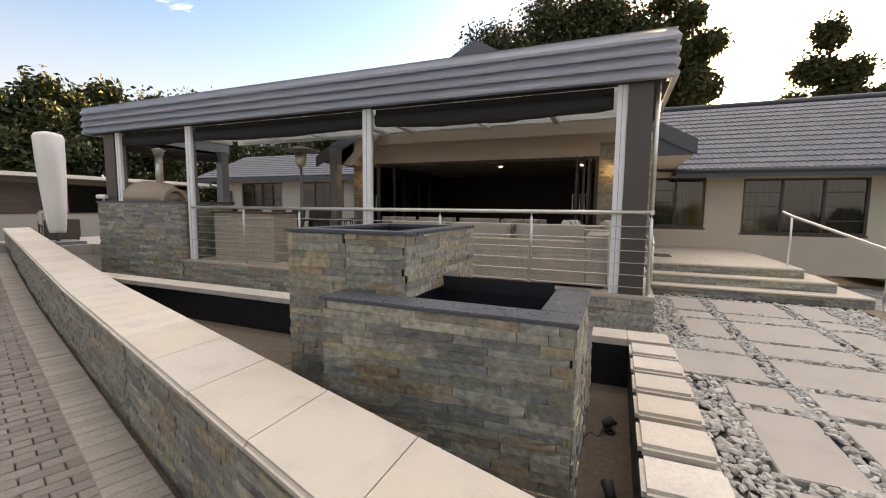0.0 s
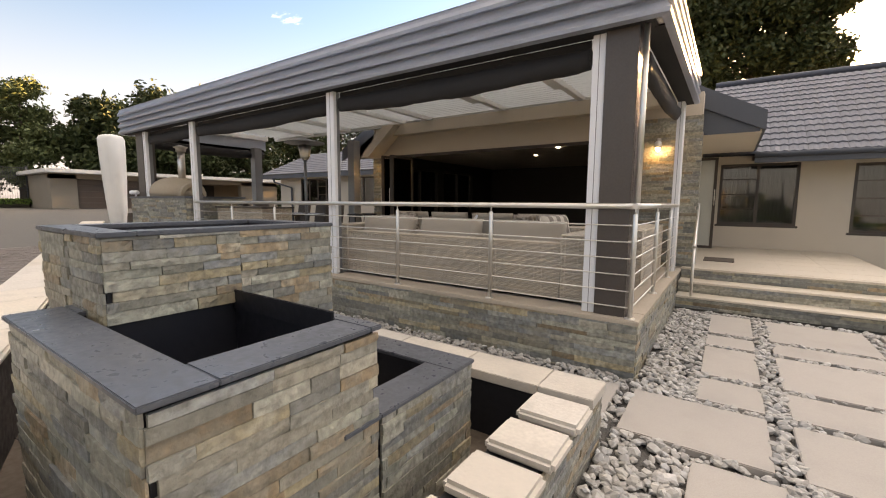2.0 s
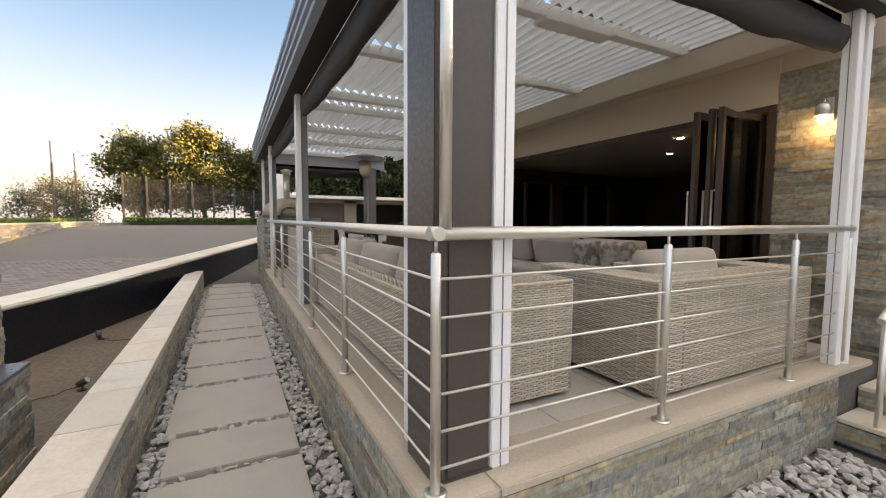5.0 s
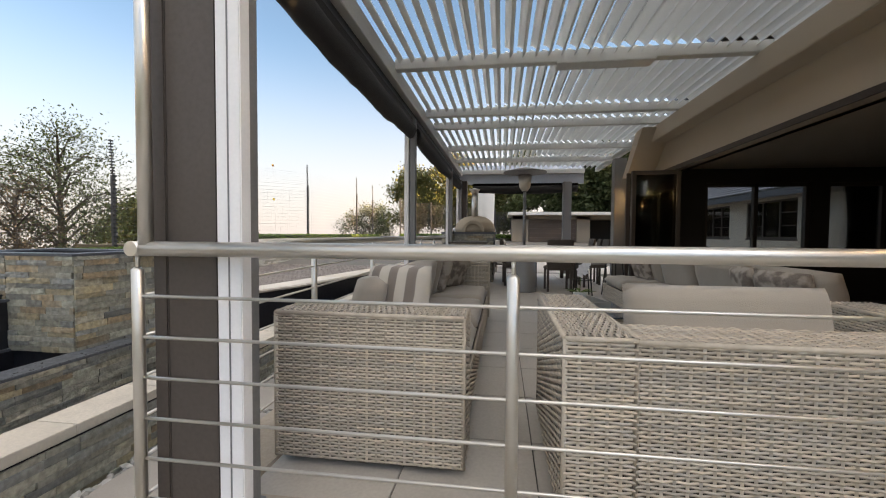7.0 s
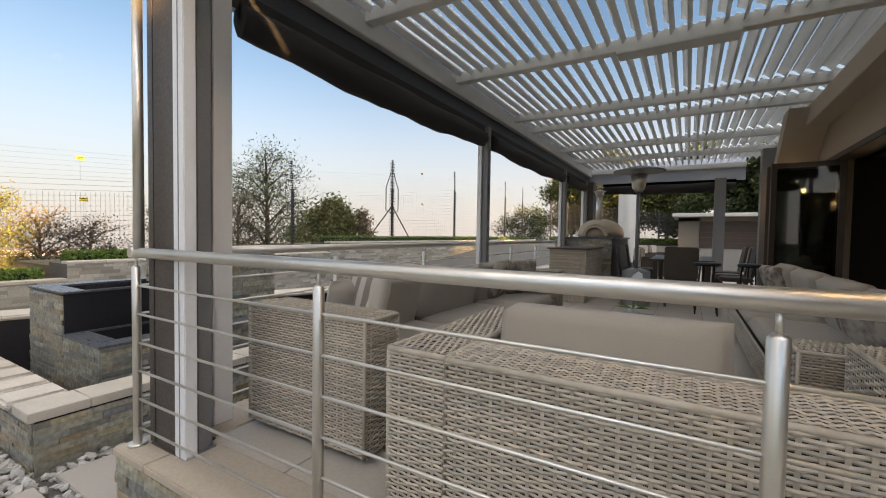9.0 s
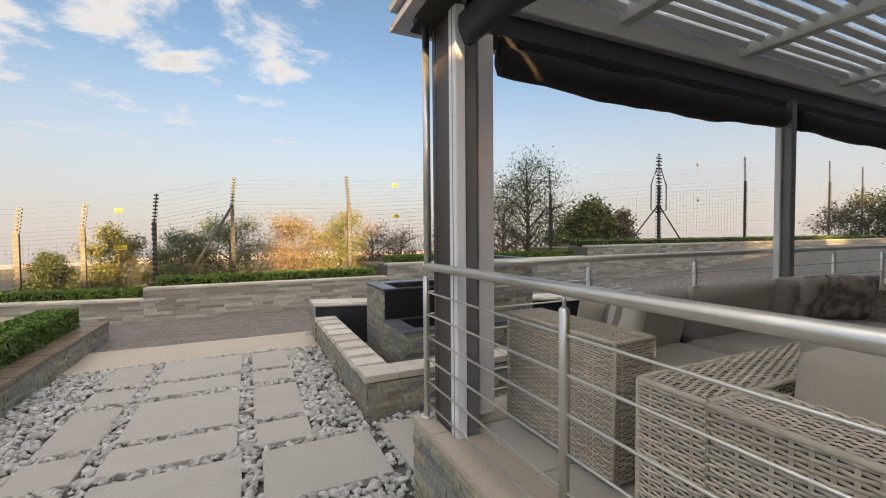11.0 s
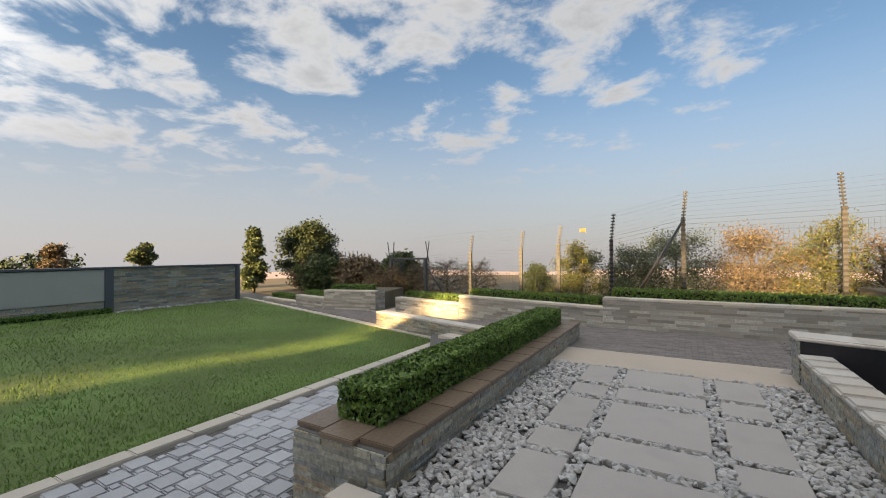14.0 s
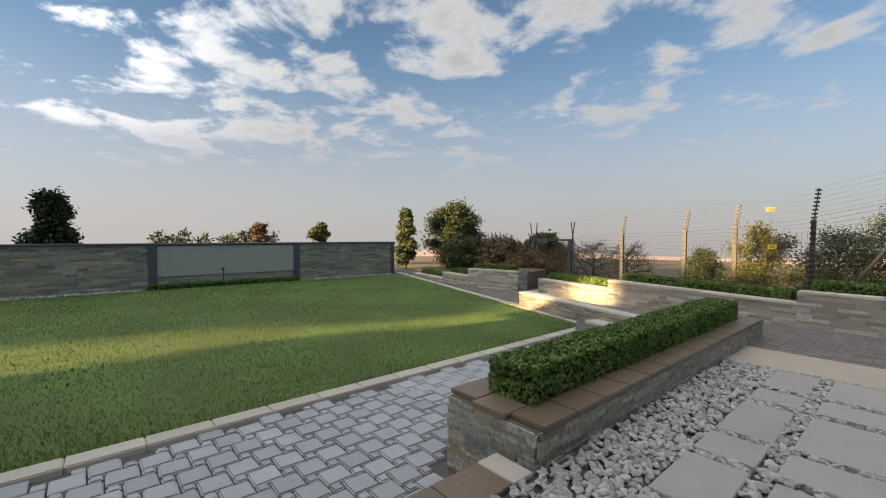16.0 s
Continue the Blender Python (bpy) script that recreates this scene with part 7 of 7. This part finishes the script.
GARDEN = [(1.6, -13.2, 2.3, 2.6, LEAFGREEN, 0, "dark green bush beyond the fence"), (-0.4, -12.2, 2.35, 2.4, LEAFDRY, 0, "russet bush beyond the fence"), (-1.9, -12.3, 2.4, 2.2, LEAFGOLD, 0, "yellow-green bush beyond the fence"),
          (-4.4, -13, 1.9, 2.1, LEAFDRY, 1, "bare twiggy bush beyond the fence"), (-10.6, -13, 4.9, 4.0, LEAFGREEN, 1, "open-crowned green tree beyond the fence"), (-9.0, -12.6, 3.0, 3.0, LEAFDRY, 1, "bare twiggy bush beyond the fence"), (-15, -14, 3.2, 3.2, LEAFGOLD, 1, "grey-green bush beyond the fence"),
          (-18.5, -15, 2.9, 2.0, LEAFDRY, 1, "bare twiggy bush beyond the fence"), (-46, -14, 4.6, 7, LEAFDARK, 0, "distant dark tree beyond the fence"), (-6.4, -12.8, 2.5, 2.6, LEAFDRY, 1, "bare pinkish bush beyond the fence"), (-3.2, -12.6, 2.1, 1.8, LEAFDRY, 1, "bare pinkish bush beyond the fence"), (-7.7, -13.2, 2.4, 2.4, LEAFDRY, 1, "bare pinkish bush beyond the fence"), (2.9, -13.0, 1.8, 2.0, LEAFGREEN, 0, "low green bush beyond the fence"), (12.7, -14.8, 1.35, 2.2, LEAFDRY, 1, "low brown scrub past the fence"), (16.9, -14.6, 1.4, 2.4, LEAFDRY, 1, "low brown scrub past the fence"), (9.9, -15.4, 1.3, 2.2, LEAFDRY, 1, "low brown scrub past the fence"), (14.4, -15.6, 1.6, 2.6, LEAFGREEN, 1, "low grey-green scrub past the fence"), (19.6, -14.8, 1.5, 2.6, LEAFGREEN, 1, "low grey-green scrub past the fence"),
          (4.4, -12.4, 1.9, 1.7, LEAFGOLD, 0, "yellow-green bush beyond the fence"), (6.6, -14.5, 1.25, 1.3, LEAFDARK, 0, "small dark bush beyond the fence"),
          (24, 3.46, 3.4, 2.3, LEAFDARK, 0, "dark conifer behind the garden wall"), (30, -10.3, 2.5, 1.4, LEAFGREEN, 0, "small green tree behind the garden wall"), (30, -6.2, 2.4, 1.2, LEAFDRY, 1, "bare little tree behind the garden wall"), (24, -13.6, 3.6, 1.7, LEAFGREEN, 0, "slim pale conifer by the wall's end"),
          (23, -17.2, 3.5, 3.4, LEAFDARK, 0, "broad dark tree past the garden"), (25, -19.6, 3.5, 3.2, LEAFDARK, 0, "broad dark tree past the garden"), (15.6, -14, 1.3, 2.4, LEAFDRY, 1, "low brown scrub past the fence"), (11.8, -16, 1.35, 2.4, LEAFDRY, 1, "low brown scrub past the fence"), (18.5, -17, 1.5, 3, LEAFDRY, 1, "low brown scrub past the fence"), (21, -15.5, 1.3, 2.4, LEAFDRY, 1, "low brown scrub past the fence"), (13.5, -13.2, 1.1, 2.2, LEAFDRY, 1, "low brown scrub past the fence")]
for x, y, h, w, l, tw, label in GARDEN:
    n += 1
    tree(label, x, y, ground_z(math.hypot(x, y)) - 0.05, h - ground_z(math.hypot(x, y)), w, l, 3500 if tw and l is LEAFDRY else 13000, 0.10 if math.hypot(x, y) > 20 else 0.036 if h < 3 else 0.046, n, 0.12, name="bush" if h < 3 else "tree", shape="cone" if "conifer" in label else "round", twiggy=float(tw), group="bushes beyond the fence")
for k in range(12):
    n += 1
    tree("far dark tree on the skyline", 60 + 4 * math.sin(k), -4 - 1.6 * k + (6 if k > 8 else 0), -2.4, 3.7 + 0.6 * random.Random(k).random(), 2.6, LEAFDARK, 500, 0.2, n, 0.1, group="skyline trees")

# ---- paving pieces ----
pavers(driveway, ((-14, -0.3, -9.4, 0.2), lambda x, y: y < WALL_OUT(x) - 0.22, lambda x, y: x > -4.2 and y > -6.2), 0.1, 0.2, 71.5, lambda x: drive_z(x), 300, 1, (PAVER, PAVERJ), "paver")
pavers(driveway, ((-14, 0.1, -9.4, 0.2), lambda x, y: WALL_OUT(x) - 0.30 < y < WALL_OUT(x) - 0.05, lambda x, y: False), 0.2661, 0.11, -18.47, lambda x: drive_z(x) + 0.009, 0, 4, (COBBLE, KERBPAVER), "border_paver")
pavers(driveway, ((-0.3, 19, -10.6, -4.2), lambda x, y: y < (-5.26 if x < 5.2 else lawn_line(x) - 0.42) and y > -7.62 - 0.215 * max(0, x - 2.95), lambda x, y: False), 0.1, 0.2, 0, drive_z, 0, 2, (PAVER, PAVERJ), "paver")
BIG, SMALL, GAP = 0.250, 0.110, 0.014
rngp = random.Random(3)
squares = []
for i in range(-60, 60):
    for j in range(-60, 60):
        cx, cy = 4.2 + BIG * i - SMALL * j, 1.0 + SMALL * i + BIG * j
        for x, y, e in ((cx + BIG / 2, cy + BIG / 2, BIG), (cx + BIG + SMALL / 2, cy + SMALL / 2, SMALL)):
            if 3.36 < x < 6.20 and -6.0 < y < 8.2 and (x > 4.2 + e / 2 or (y > 0.18 + e / 2 and x > 3.55 + e / 2)):
                squares.append((x, y, e))
squares.sort(key=lambda q: abs(q[1] - 1.2) + abs(q[0] - 4.2))


def cobble_mesh(e):
    h = (e - GAP) / 2
    bm = boxes(((-h, -h, -0.05), (h, h, 0)))
    bmesh.ops.bevel(bm, geom=[q for q in bm.edges if all(abs(v.co.z) < 1e-6 for v in q.verts) or abs(q.verts[0].co.z - q.verts[1].co.z) > 0.04], offset=0.014, segments=2, affect="EDGES")
    return mesh_from("cobble", bm, COBBLE)


COBBLES = {BIG: cobble_mesh(BIG), SMALL: cobble_mesh(SMALL)}
rest_v, rest_f = [], []
for k, (x, y, e) in enumerate(squares):
    z = -0.385 + rngp.uniform(-0.006, 0.004)
    if k < 300:
        ob = new("cobble", COBBLES[e])
        ob.parent = cob
        ob.matrix_basis = pose(x, y, z, rngp.uniform(-1, 1), rngp.uniform(-1, 1), rngp.uniform(-2.5, 2.5))
    else:
        b0, h = len(rest_v), (e - GAP) / 2
        for d, dz in ((0, -0.03), (0, -0.008), (0.010, 0)):
            rest_v += [(x + sx * (h - d), y + sy * (h - d), z + dz) for sx, sy in ((-1, -1), (1, -1), (1, 1), (-1, 1))]
        for lv in (0, 4):
            rest_f += [(b0 + lv + q, b0 + lv + (q + 1) % 4, b0 + lv + 4 + (q + 1) % 4, b0 + lv + 4 + q) for q in range(4)]
        rest_f.append((b0 + 8, b0 + 9, b0 + 10, b0 + 11))
raw("cobble_field", rest_v, rest_f, COBBLEJ, cob, "", "stuff")
